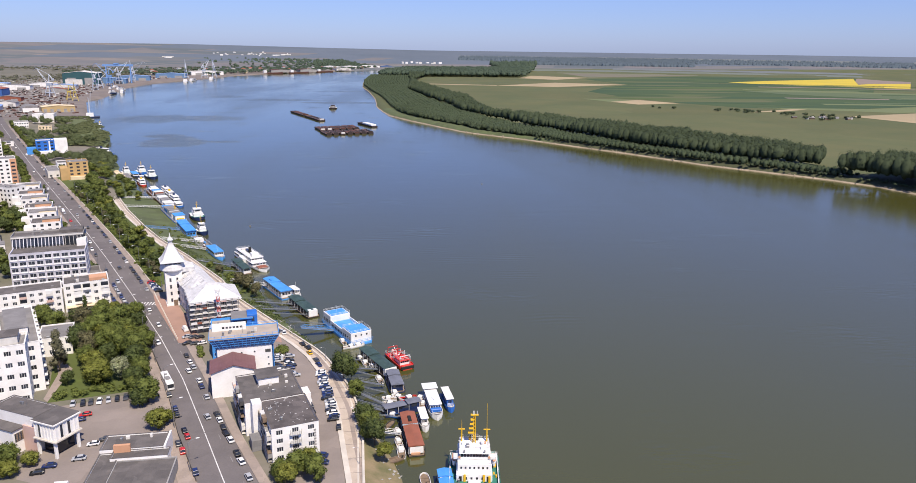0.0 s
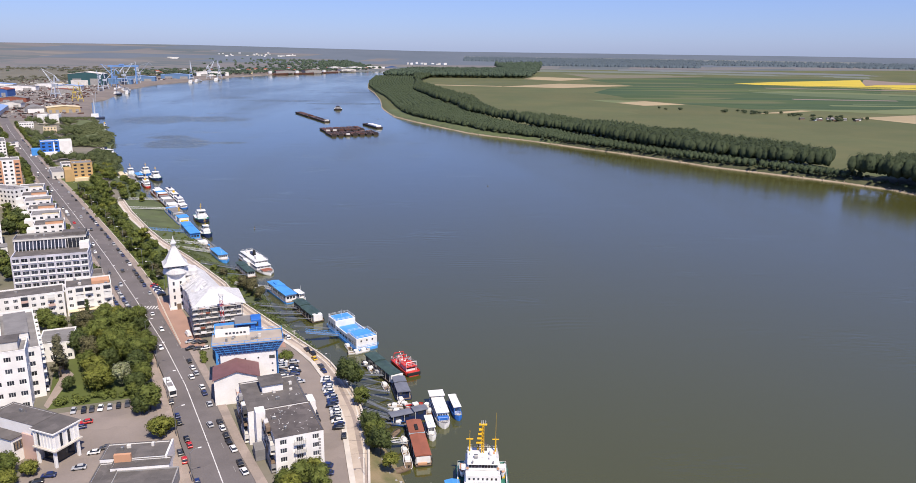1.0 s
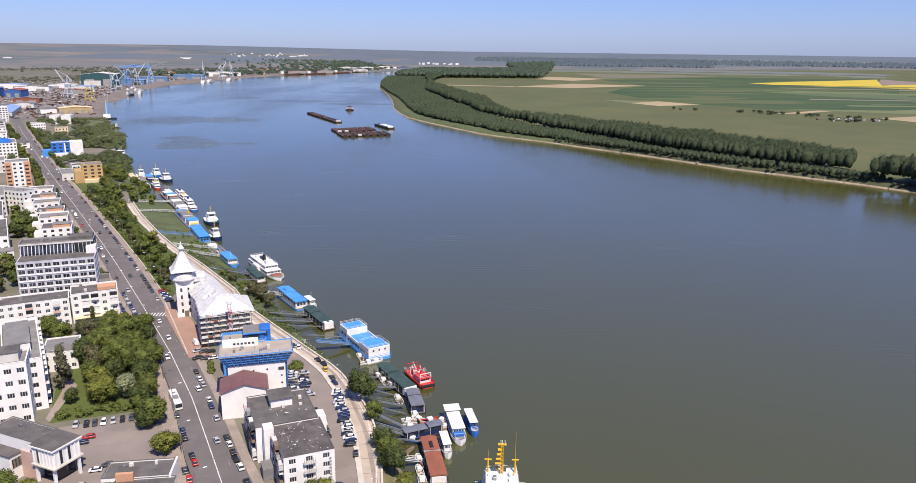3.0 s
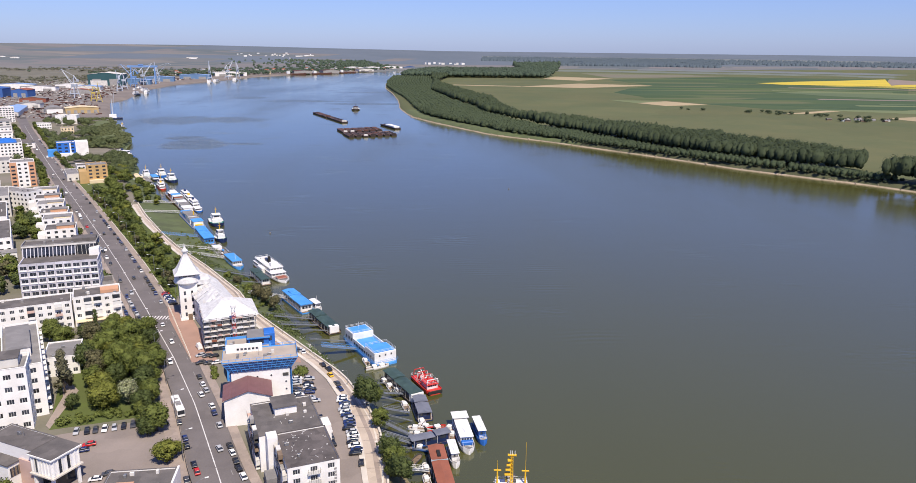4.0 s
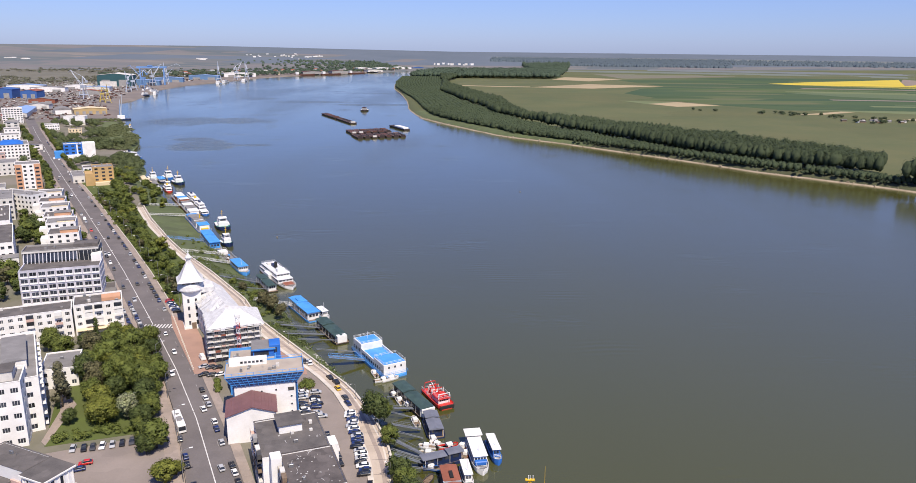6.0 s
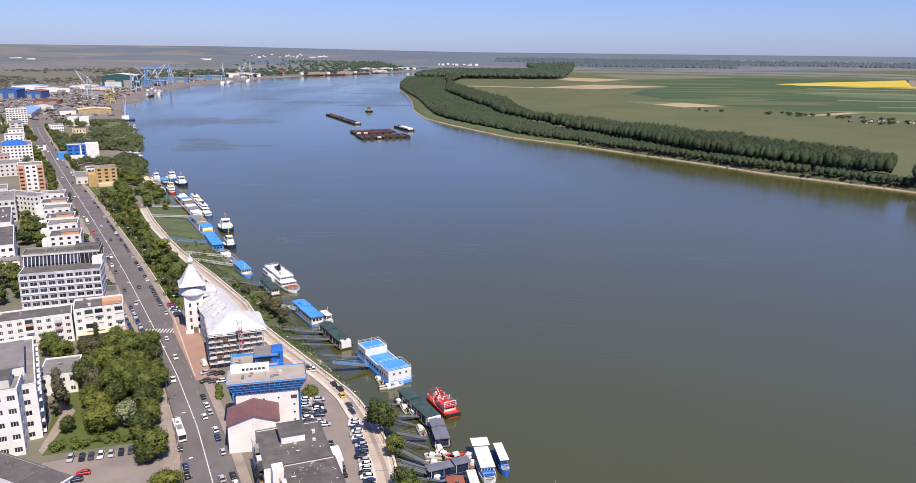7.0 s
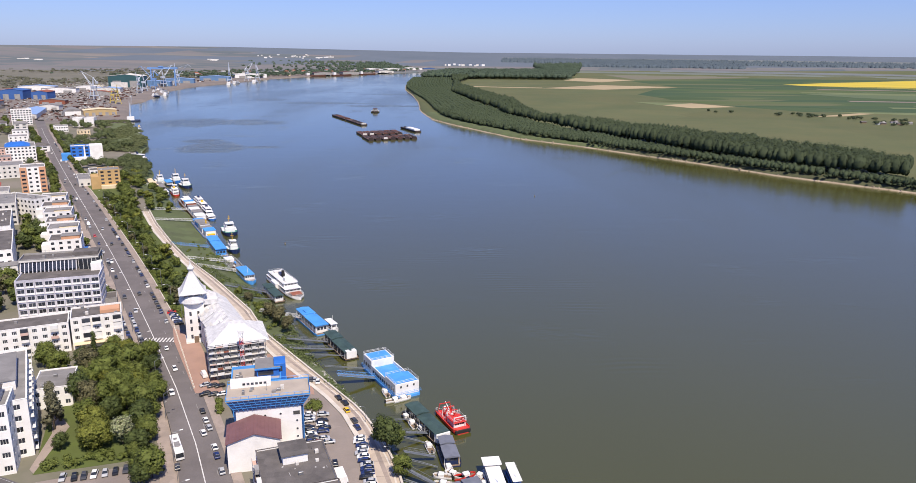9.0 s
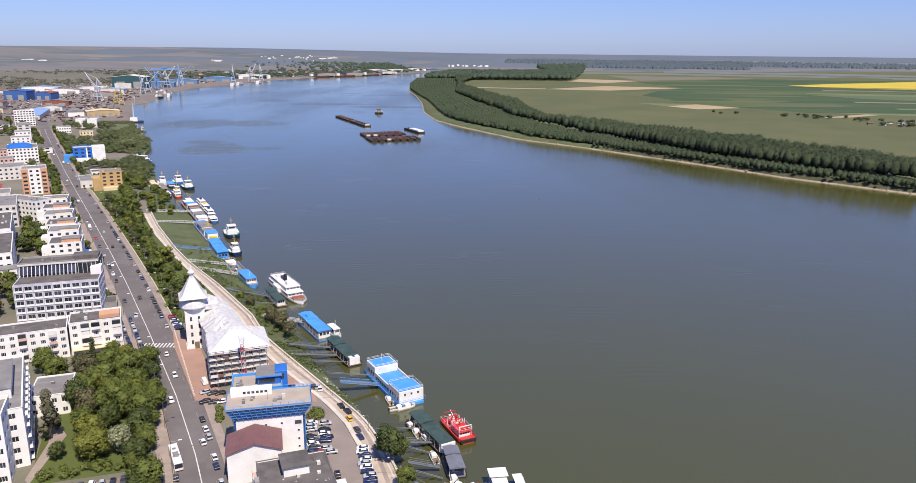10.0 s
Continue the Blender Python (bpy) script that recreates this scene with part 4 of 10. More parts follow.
for x0, y0, x1, y1 in ((-93.0, 265.0, -86.1, 248.7), (-77.7, 232.4, -71.4, 217.1), (-85.1, 274.6, -78.2, 255.5)):
    bm = bmesh.new()
    along = Vector((x1 - x0, y1 - y0, 0))
    side = Vector((-along.y, along.x, 0)).normalized()
    for k in range(10):
        p = Vector((x0, y0, GROUND + 0.09)) + along * (k / 10) + side * (0.9 if k % 2 else -0.9)
        q = Vector((x0, y0, GROUND + 0.09)) + along * ((k + 1) / 10) + side * (-0.9 if k % 2 else 0.9)
        w = (q - p).cross(Vector((0, 0, 1))).normalized() * 0.16
        bm.faces.new([bm.verts.new(v) for v in (p - w, p + w, q + w, q - w)])
    bmesh.ops.recalc_face_normals(bm, faces=bm.faces[:])
    thing("stop_marking", "worn white zigzag bus stop marking on the asphalt", "road marking", kind="structure", data=mesh_of("stop_marking", bm, M_WORNLINE))
for x, y in ((-101.4, 283.2), (-91.5, 279.5), (-83.1, 243.5), (-85.7, 255.7)):
    thing("manhole_cover", "dark round iron cover in the avenue", "manhole cover", pose(x, y, GROUND), group="manhole covers", data=mesh_of("manhole_cover", tube(bmesh.new(), (0, 0, 0.02), (0, 0, 0.09), 0.42, n=14), M_DFRAME))
# promenade, quay wall, parking
prom_in = lerp_table([(120, -13), (162, -13.0), (184, -16.0), (201, -18.2), (226, -25), (241, -30.8), (254, -38.4), (280, -57), (297, -67.5), (330, -83.5), (382, -115.5), (414, -135), (464, -163), (523, -191.5)])
strip("promenade", "beige slab promenade curving along the river bank", "promenade", shift(prom_in, 0.0), shift(quay, -0.25), 120, 520, 0.16, M_PROM)
strip("promenade_band", "grey paver band along the middle of the promenade", "paving", shift(prom_in, 2.1), shift(prom_in, 3.3), 120, 520, 0.166, M_PAVE)
strip("promenade_band", "pale stone line beside the quay", "paving", shift(quay, -1.5), shift(quay, -1.05), 120, 520, 0.168, M_CURB)
for y in range(124, 330, 7):
    sheet("paving_joint", "dark joint across the promenade slabs", "paving", [(prom_in(y) + 0.05, y), (quay(y) - 0.3, y + 0.05), (quay(y) - 0.3, y + 0.17), (prom_in(y) + 0.05, y + 0.12)], M_ASPH, 0.172)
strip("promenade_step", "pale stone edging step of the promenade", "kerb", shift(prom_in, -1.5), shift(prom_in, -0.03), 120, 520, 0.34, M_CURB)
strip("quay_wall", "low pale stone parapet along the quay edge", "wall", shift(quay, -0.25), shift(quay, 0.35), 120, 523, 0.75, M_CURB, 3.0)
lot_in = lerp_table([(120, -22), (162, -19.5), (181, -20.5), (202, -27), (236, -41), (252, -47), (262, -52)])
strip("car_park", "worn asphalt car park behind the buildings", "car park", shift(lot_in, -8), shift(prom_in, -1.55), 130, 262, 0.06, M_LOT)
sheet("reed_bed", "pale green reeds on the low headland", "reeds", [(-345, 860), (-322, 868), (-330, 900), (-352, 955), (-392, 1040), (-425, 1095), (-440, 1085), (-420, 1040), (-385, 960), (-362, 900)], M_REEDG, 0.5)
sheet("plaza", "red paver plaza between the avenue and the palace", "paving", [(-104, 312), (-99, 298), (-79, 256), (-70, 256), (-73, 262), (-92, 302)], M_BRICKP, 0.16)
sheet("plaza", "red paver terrace beside the promenade", "paving", [(-63, 286), (-60, 262), (-42, 254), (-43.2, 259), (-46.5, 266), (-49.8, 272), (-57.5, 284)], M_BRICKP, 0.14)
sheet("car_park", "grey asphalt yard in front of the hall", "car park", [(-104, 208), (-96, 170), (-50, 150), (-54, 168), (-68.5, 200), (-78, 217)], M_LOT, 0.05)
sheet("lawn", "green park lawn under the trees", "lawn", [(-106, 211.5), (-80.5, 218.5), (-94, 258), (-111, 296), (-128, 290), (-122, 258)], M_GRASS, 0.08)
sheet("path", "pale concrete footpath in the park", "path", [(-108, 214), (-106, 212), (-108, 236), (-114, 243), (-116, 243), (-111, 232)], M_PAVE, 0.12)
park_r = lambda y: (prom_in(y) if y < 520 else quay(y) - 5) + 1.9
strip("lawn", "green strip of park between avenue and promenade", "lawn", shift(road_r, 2.9), shift(park_r, -3.5), 326, 640, 0.1, M_GRASS)
strip("kerb", "low stone kerb between pavement and park", "kerb", shift(road_r, 2.82), shift(road_r, 3.2), 318, 600, 0.4, M_CURB)
strip("fence_base", "dark railing along the avenue pavement", "fence", shift(road_l, -0.3), shift(road_l, -0.18), 165, 300, 1.0, M_DFRAME, 0.1)

for i in range(26):
    u = i / 25
    x, y = -103.6 + 23.2 * u, 312.5 - 53 * u
    o = thing("bollard", "pale stone bollard at the edge of the plaza", "bollard", pose(x, y, GROUND + 0.1), group="bollards along the plaza")
    bm = tube(bmesh.new(), (0, 0, 0), (0, 0, 0.6), 0.3, 0.24, 8)
    part("post", tube(bm, (0, 0, 0.6), (0, 0, 0.8), 0.3, 0.12, 8), o, "", None, M_CURB)

# ---- near blocks on the river side ----
o = thing("apartment_block", "four-storey white apartment block with a patched bitumen roof", "building", site(-33.7, 172, 18))
block(o, 0, 0, 12.3, 17, 0, 9.8, M_WHITE, M_ROOFP, 4, (3, 7, 0, 6), 1.7, 1.35, 0.7, 0.22, bars=2, coping=M_ROOFP)
block(o, -4.2, 17, 12, 35.5, 0, 9.8, M_WHITE, M_ROOF, 4, (0, 7, 0, 7), 1.6, 1.35, 0.7, 0.22, bars=2, coping=M_ROOF)
part("stair_tower", bx(-2.6, 13.8, 0, -0.05, 17.0, 11.0, bevel=0.08), o, "white stair tower", None, M_WHITE)
pent = part("roof_house", bx(1.2, 27.0, 9.7, 7.0, 32.5, 12.0, bevel=0.05), o, "white roof house with a dark roof", None, M_WHITE)
part("roof_house_top", bx(0.8, 26.6, 12.0, 7.4, 33.6, 12.2), o, "", None, M_ROOF)
part("side_annex", bx(12.05, 19.5, 0, 14.6, 24, 8.6, bevel=0.05), o, "white rear annex", None, M_WHITE)
part("entrance_annex", bx(-4.0, 8, 0, -0.05, 12.4, 3.2, bevel=0.05), o, "low entrance annex with a grey roof", None, M_ROOFL)
rb = random.Random(3)
for s in range(4):
    for c in range(6):
        y = 0.6 + c * 2.75
        bm = bx(-1.15, y, 0.35 + s * 2.5, -0.02, y + 2.3, 0.5 + s * 2.5)
        box(bm, -1.15, y, 0.5 + s * 2.5, -1.07, y + 2.3, 1.45 + s * 2.5)
        if rb.random() < 0.55:
            box(bm, -1.1, y + 0.05, 1.45 + s * 2.5, -0.02, y + 2.25, 2.7 + s * 2.5)
        part("balcony", bm, o, "", None, rb.choice((M_WOOD, M_DFRAME, M_OFFWHITE, M_GREYWALL, M_GREYWALL, M_OFFWHITE)))
    for c in range(6):
        y = 18 + c * 2.8
        bm = bx(-5.3, y, 0.35 + s * 2.5, -4.22, y + 2.4, 0.5 + s * 2.5)
        box(bm, -5.3, y, 0.5 + s * 2.5, -5.2, y + 2.4, 1.45 + s * 2.5)
        if rb.random() < 0.55:
            box(bm, -5.25, y + 0.05, 1.45 + s * 2.5, -4.22, y + 2.35, 2.7 + s * 2.5)
        part("balcony", bm, o, "", None, rb.choice((M_WOOD, M_DFRAME, M_PINK, M_OFFWHITE, M_GREYWALL, M_OFFWHITE)))
for s in range(1, 4):
    part("front_balcony", box(bx(4.6, -1.0, 0.3 + s * 2.45, 7.6, -0.02, 0.42 + s * 2.45), 4.6, -1.0, 0.42 + s * 2.45, 7.6, -0.93, 1.3 + s * 2.45), o, "", None, M_OFFWHITE)
    for k in range(6):
        part("balcony_bar", bx(4.7 + k * 0.55, -1.04, 0.4 + s * 2.45, 4.75 + k * 0.55, -0.98, 1.9 + s * 2.45), o, "", None, M_DFRAME)
for k in range(7):
    part("sign_bar", bx(10.9, -0.06, 2.2 + k * 0.85, 11.5, -0.01, 2.75 + k * 0.85), o, "plain grey sign bar", None, M_GREYWALL)
M_PATCH = mat("torn_roofing_patch", (0.55, 0.54, 0.52), 0.9, (0.38, 0.37, 0.36), 1.0)
for i in range(48):
    x, y = rb.uniform(0.6, 11.2), rb.uniform(0.8, 17.5) if i < 41 else rb.uniform(18, 26)
    w, d = (rb.uniform(0.12, 0.5), rb.uniform(0.1, 0.3)) if rb.random() < 0.8 else (0.09, rb.uniform(0.6, 1.6))
    torn = bmesh.new()
    box(torn, x, y, 9.79, x + w, y + d, 9.83 + rb.uniform(0, 0.1), m4=Matrix.Translation((x, y, 0)) @ Matrix.Rotation(rb.gauss(0, 0.35), 4, "Z") @ Matrix.Translation((-x, -y, 0)))
    part("roofing_patch", torn, o, "", None, M_PATCH)
roof_clutter(o, 0, 0, 12, 35, 9.8, 4, 9)

# gabled hall
o = thing("gabled_hall", "white hall with a maroon sheet gable roof", "building", site(-57.2, 210.6, 12))
bm = bmesh.new()
facade(bm, o, (0, 0), 0, 13, 0, 8.3, 0, 0, 1, 1, 1)
facade(bm, o, (13, 0), 90, 9.6, 0, 8.3, 0, 0, 1, 1, 1)
facade(bm, o, (0, 9.6), 270, 9.6, 0, 8.3, 2, 2, 1.2, 1.4, 1)
for y in (0.0, 9.6):
    bm.faces.new([bm.verts.new(v) for v in ((0, y, 8.3), (13, y, 8.3), (6.7, y, 10.4))])
part("wall", bm, o, "", None, M_WHITE)
bm = bmesh.new()
for x0, z0, x1, z1 in ((-0.4, 8.17, 6.7, 10.4), (6.7, 10.4, 13.4, 8.17)):
    vs = [bm.verts.new(v) for v in ((x0, -0.5, z0), (x1, -0.5, z1), (x1, 10.0, z1), (x0, 10.0, z0), (x0, -0.5, z0 + 0.22), (x1, -0.5, z1 + 0.22), (x1, 10.0, z1 + 0.22), (x0, 10.0, z0 + 0.22))]
    for q in ((3, 2, 1, 0), (4, 5, 6, 7), (0, 1, 5, 4), (1, 2, 6, 5), (2, 3, 7, 6), (3, 0, 4, 7)):
        bm.faces.new([vs[i] for i in q])
part("roof", bm, o, "maroon sheet-metal gable roof", None, M_PURPLE)
for x in np.arange(0.3, 13.2, 0.9):
    z = 8.17 + 2.23 * (1 - abs(x - 6.7) / (7.1 if x < 6.7 else 6.7))
    part("roof_seam", bx(x - 0.03, -0.5, z + 0.18, x + 0.03, 10.0, z + 0.28), o, "", None, M_PURPLE)

# blue-glass office
o = thing("glass_office", "white office with a flared blue glass upper storey", "building", site(-57.9, 220.8, 11))
block(o, 0.6, 0.4, 17.4, 8.2, 0, 11.9, M_WHITE, M_ROOFL, 0, (0, 0, 0, 0), parapet=0)
bm = bmesh.new()
lo = [(0.3, 0.1), (17.7, 0.1), (17.7, 8.4), (0.3, 8.4)]
hi = [(-1.6, -1.2), (19.8, -1.2), (19.8, 8.8), (-1.6, 8.8)]
LV, HV = [bm.verts.new((x, y, 11.8)) for x, y in lo], [bm.verts.new((x, y, 15.3)) for x, y in hi]
for i in range(4):
    bm.faces.new((LV[i], LV[(i + 1) % 4], HV[(i + 1) % 4], HV[i]))
bm.faces.new(LV[::-1]), bm.faces.new(HV)
part("glass_storey", bm, o, "sloping blue glass band", None, M_BGLASS)
for i in range(16):
    x0, x1 = 0.3 + 17.4 * i / 15, -1.6 + 21.4 * i / 15
    part("mullion", tube(bmesh.new(), (x0, 0.06, 11.8), (x1, -1.25, 15.35), 0.09, n=4), o, "blue mullion", None, M_SKYBLUE)
for k in range(1, 4):
    u = k / 4
    part("transom", bx(0.3 - 1.9 * u, 0.02 - 1.3 * u, 11.75 + 3.5 * u, 17.7 + 2.1 * u, 0.14 - 1.3 * u, 11.86 + 3.5 * u), o, "blue transom", None, M_SKYBLUE)
for i in range(9):
    y0, y1 = 0.1 + 8.3 * i / 8, -1.2 + 10.0 * i / 8
    part("mullion", tube(bmesh.new(), (17.74, y0, 11.8), (19.85, y1, 15.35), 0.09, n=4), o, "blue mullion", None, M_SKYBLUE)
part("terrace", bx(-1.7, -1.3, 15.3, 19.9, 8.9, 15.45), o, "beige roof terrace", None, M_TERR)
rail = bmesh.new()
for a in ((-1.7, -1.3, 19.9, -1.2), (19.8, -1.2, 19.9, 8.9), (-1.7, -1.2, -1.6, 8.9), (-1.6, 8.8, 19.8, 8.9)):
    box(rail, a[0], a[1], 15.45, a[2], a[3], 15.75)
for i in range(12):
    x = -1.65 + i * 1.95
    tube(rail, (x, -1.25, 15.7), (x, -1.25, 16.5), 0.05, n=4)
    tube(rail, (x, 8.85, 15.7), (x, 8.85, 16.5), 0.05, n=4)
for yy in (-1.25, 8.85):
    tube(rail, (-1.65, yy, 16.5), (19.85, yy, 16.5), 0.05, n=4)
tube(rail, (19.85, -1.25, 16.5), (19.85, 8.85, 16.5), 0.05, n=4)
part("parapet", rail, o, "blue parapet", None, M_SKYBLUE)
part("penthouse", bx(-0.8, 6.2, 15.4, 9.8, 8.6, 17.3, bevel=0.06), o, "white roof penthouse", None, M_WHITE)
for i in range(6):
    part("penthouse_window", bx(2.4 + i * 1.1, 6.13, 16.2, 3.1 + i * 1.1, 6.22, 16.8), o, "", None, M_PANE)
for x, z in ((4.0, 9.6), (8.0, 9.7), (12.0, 9.8), (16.2, 7.4), (16.2, 5.0), (16.2, 2.7)):
    bm = tube(bmesh.new(), (x, 0.34, z), (x, 0.42, z), 0.36, n=14)
    pw = part("porthole", bm, o, "round porthole window", None, M_FRAME)
    part("pane", tube(bmesh.new(), (x, 0.3, z), (x, 0.4, z), 0.28, n=14), pw, "", None, M_PANE)
part("vent_opening", bx(15.3, 0.3, 9.2, 17.0, 0.42, 10.2), o, "dark vent opening", None, M_DFRAME)
bm = bmesh.new()
box(bm, 17.42, 0.6, 0.5, 17.9, 8.0, 11.4)
part("side_glazing", bm, o, "blue glazed side wall", None, M_BGLASS)
for i in range(8):
    part("mullion", bx(17.88, 0.6 + i * 1.03, 0.5, 18.0, 0.72 + i * 1.03, 11.4), o, "blue mullion", None, M_SKYBLUE)
for k in range(5):
    part("transom", bx(17.88, 0.6, 1.5 + 2 * k, 18.02, 8.0, 1.65 + 2 * k), o, "blue transom", None, M_SKYBLUE)
part("left_glazing", bx(0.1, 0.6, 0.5, 0.62, 8.0, 11.4), o, "blue glazed side wall", None, M_BGLASS)
for k in range(5):
    part("transom", bx(0.0, 0.6, 1.5 + 2 * k, 0.12, 8.0, 1.65 + 2 * k), o, "blue transom", None, M_SKYBLUE)
roof_clutter(o, 0, 0, 18, 6, 15.45, 8, 7)

# blue and white annex behind it
o = thing("port_office", "blue and white office with a flat beige terrace", "building", site(-63.5, 240.5, 12))
block(o, 0, 0, 14, 11, 0, 10, M_SKYBLUE, M_TERR, 3, (5, 3, 0, 3), 1.6, 1.4, 0.9, 0.7, bars=2)
part("upper_storey", bx(7.2, 3.5, 9.95, 13.6, 10.6, 12.6, bevel=0.05), o, "blue upper storey", None, M_BLUE)
part("upper_glazing", bx(7.6, 3.4, 10.6, 12.0, 3.49, 12.0), o, "dark glazing", None, M_PANE)
part("upper_roof", bx(6.8, 3.0, 12.6, 14, 11, 12.9), o, "grey flat roof with a blue edge", None, M_ROOFL)
part("roof_edge", bx(6.7, 2.9, 12.55, 14.1, 3.0, 13.0), o, "bright blue roof edge", None, M_SKYBLUE)
part("blue_tower", bx(12.2, 4, 0, 15.6, 9.5, 13.6, bevel=0.05), o, "bright blue stair tower", None, M_BLUE)
part("tower_window", bx(12.9, 3.93, 11.2, 14.6, 4.02, 12.8), o, "", None, M_PANE)
part("white_band", bx(-0.08, -0.08, 7.4, 14.08, -0.005, 9.2), o, "white parapet band", None, M_WHITE)
roof_clutter(o, 0, 0, 5, 10, 10, 9, 4)

# ---- palace under renovation ----
o = thing("palace_wing", "old palace wing wrapped in scaffolding and white sheeting", "building", site(-76, 264, 19))
block(o, 1.4, 1.4, 17, 16, 0, 12, M_GREYWALL, M_NET, 4, (5, 4, 0, 4), 1.3, 2.0, 0.7, 0.0, bars=1)


def hip_roof(owner, x0, y0, x1, y1, z0, z1, material, ridge=0.3, name="roof", label=""):
    bm = bmesh.new()
    cx0, cx1 = x0 + (x1 - x0) * (0.5 - ridge / 2), x0 + (x1 - x0) * (0.5 + ridge / 2)
    cy0, cy1 = y0 + (y1 - y0) * 0.42, y0 + (y1 - y0) * 0.58
    a = [bm.verts.new(v) for v in ((x0, y0, z0), (x1, y0, z0), (x1, y1, z0), (x0, y1, z0), (cx0, cy0, z1), (cx1, cy0, z1), (cx1, cy1, z1), (cx0, cy1, z1))]
    for q in ((0, 1, 5, 4), (1, 2, 6, 5), (2, 3, 7, 6), (3, 0, 4, 7), (4, 5, 6, 7), (3, 2, 1, 0)):
        bm.faces.new([a[i] for i in q])
    bmesh.ops.subdivide_edges(bm, edges=bm.edges[:], cuts=5, use_grid_fill=True)
    for v in bm.verts:
        if v.co.z > z0 + 0.05:
            v.co.z += 0.28 * noise.noise(v.co * 0.55)
    return part(name, bm, owner, label, None, material)


hip_roof(o, -0.6, -0.6, 18.6, 17.5, 12.1, 16.2, M_NET, 0.25, label="white sheeted hip roof")
for i in range(9):
    for x, y in ((-0.4 + i * 2.2, -0.35), (-0.4, -0.35 + i * 2.1)):
        part("scaffold_pole", tube(bmesh.new(), (x, y, 0), (x, y, 12.6), 0.09, n=5), o, "", None, M_STEEL)
for x in (0.7 + i * 2.2 for i in range(8)):
    part("scaffold_pole", tube(bmesh.new(), (x, 0.85, 0), (x, 0.85, 12.3), 0.08, n=5), o, "", None, M_STEEL)
for s in range(6):
    z = 1.9 * (s + 1)
    part("scaffold_deck", bx(-0.5, -0.45, z, 17.6, 1.0, z + 0.2), o, "", None, M_OFFWHITE)
    part("scaffold_deck", bx(-0.5, 1.0, z, 0.9, 16.6, z + 0.2), o, "", None, M_OFFWHITE)
    part("scaffold_rail", tube(bmesh.new(), (-0.5, -0.4, z + 1.0), (17.6, -0.4, z + 1.0), 0.06, n=5), o, "", None, M_STEEL)
    part("scaffold_rail", tube(bmesh.new(), (-0.45, -0.4, z + 1.0), (-0.45, 16.6, z + 1.0), 0.06, n=5), o, "", None, M_STEEL)
    for i in range(8):
        if rb.random() < 0.8:
            x = -0.2 + i * 2.2
            part("sheet_panel", bx(x, -0.52, z + 0.1, x + rb.uniform(1.2, 2.1), -0.47, z + rb.uniform(0.4, 1.2)), o, "", None, rb.choice((M_BWHITE, M_OFFWHITE, M_BWHITE, M_PINK, M_BROWNR)))
        if rb.random() < 0.8:
            y = i * 2.05
            part("sheet_panel", bx(-0.58, y, z + 0.1, -0.52, y + 1.95, z + rb.uniform(0.6, 1.2)), o, "", None, rb.choice((M_BWHITE, M_PINK, M_OFFWHITE)))
o = thing("builders_hoist", "red and white lattice builder's hoist beside the scaffolding", "hoist", site(-66.0, 262.4, 19))
for k in range(9):
    bm = bx(0, 0, 1.9 * k, 1.1, 1.1, 1.9 * k + 1.88)
    bmesh.ops.triangulate(bm, faces=bm.faces[:])
    bmesh.ops.wireframe(bm, faces=bm.faces[:], thickness=0.13, use_replace=True, use_boundary=True, use_even_offset=True)
    part("mast_section", bm, o, "", None, M_RED if k % 2 else M_BWHITE)
part("hoist_head", bx(-0.3, -0.3, 17.1, 1.4, 1.4, 18.2, bevel=0.1), o, "white hoist head", None, M_BWHITE)
o = thing("palace", "long white riverside palace hall with sheeted white roof", "building", site(-78.8, 277, 27))
block(o, 0.5, 2, 12.2, 37, 0, 10.5, M_WHITE, M_NET, 3, (0, 0, 0, 12), 1.3, 2.1, 0.8, 0.0)
bm = bmesh.new()
n = 24
for j in range(n + 1):
    y = 1 + 37 * j / n
    for x, z in ((-0.3, 10.5), (3.0, 12.9), (6.3, 15.0), (9.7, 12.9), (13.0, 10.5)):
        bm.verts.new((x, y, z + (0.6 * noise.noise((x * 0.5, y * 0.5, 1)) if z > 11 else 0)))
bm.verts.ensure_lookup_table()
for j in range(n):
    for i in range(4):
        a = j * 5 + i
        bm.faces.new([bm.verts[k] for k in (a, a + 1, a + 6, a + 5)])
for j in (0, n):
    bm.faces.new([bm.verts[j * 5 + k] for k in range(5)])
part("roof", bm, o, "crumpled white sheeting over the roof", None, M_NET)
tear = random.Random(52)
for i in range(15):
    y, u = tear.uniform(2, 36), tear.uniform(0.05, 0.9)
    x, z = -0.3 + 6.6 * u, 10.5 + 4.5 * u
    w, d = tear.uniform(0.3, 1.0), tear.uniform(0.5, 2.4)
    m4 = Matrix.Translation((x, y, z + 0.2)) @ Matrix.Rotation(-math.atan2(4.5, 6.6), 4, "Y")
    part("loose_sheet", bx(-w, -d, -0.05, w, d, 0.03 + tear.uniform(0, 0.12), m4=m4), o, "", None, tear.choice((M_OFFWHITE, M_BWHITE, M_NET)))
for i in range(14):
    y = 2 + i * 2.6
    part("roof_batten", tube(bmesh.new(), (-0.35, y, 10.55), (6.3, y, 15.05), 0.06, n=4), o, "", None, M_STEEL if i % 3 else M_NET)
o = thing("palace_tower", "white tower with flared pagoda-like roof and spire", "tower", site(-91.6, 300.2, 20))


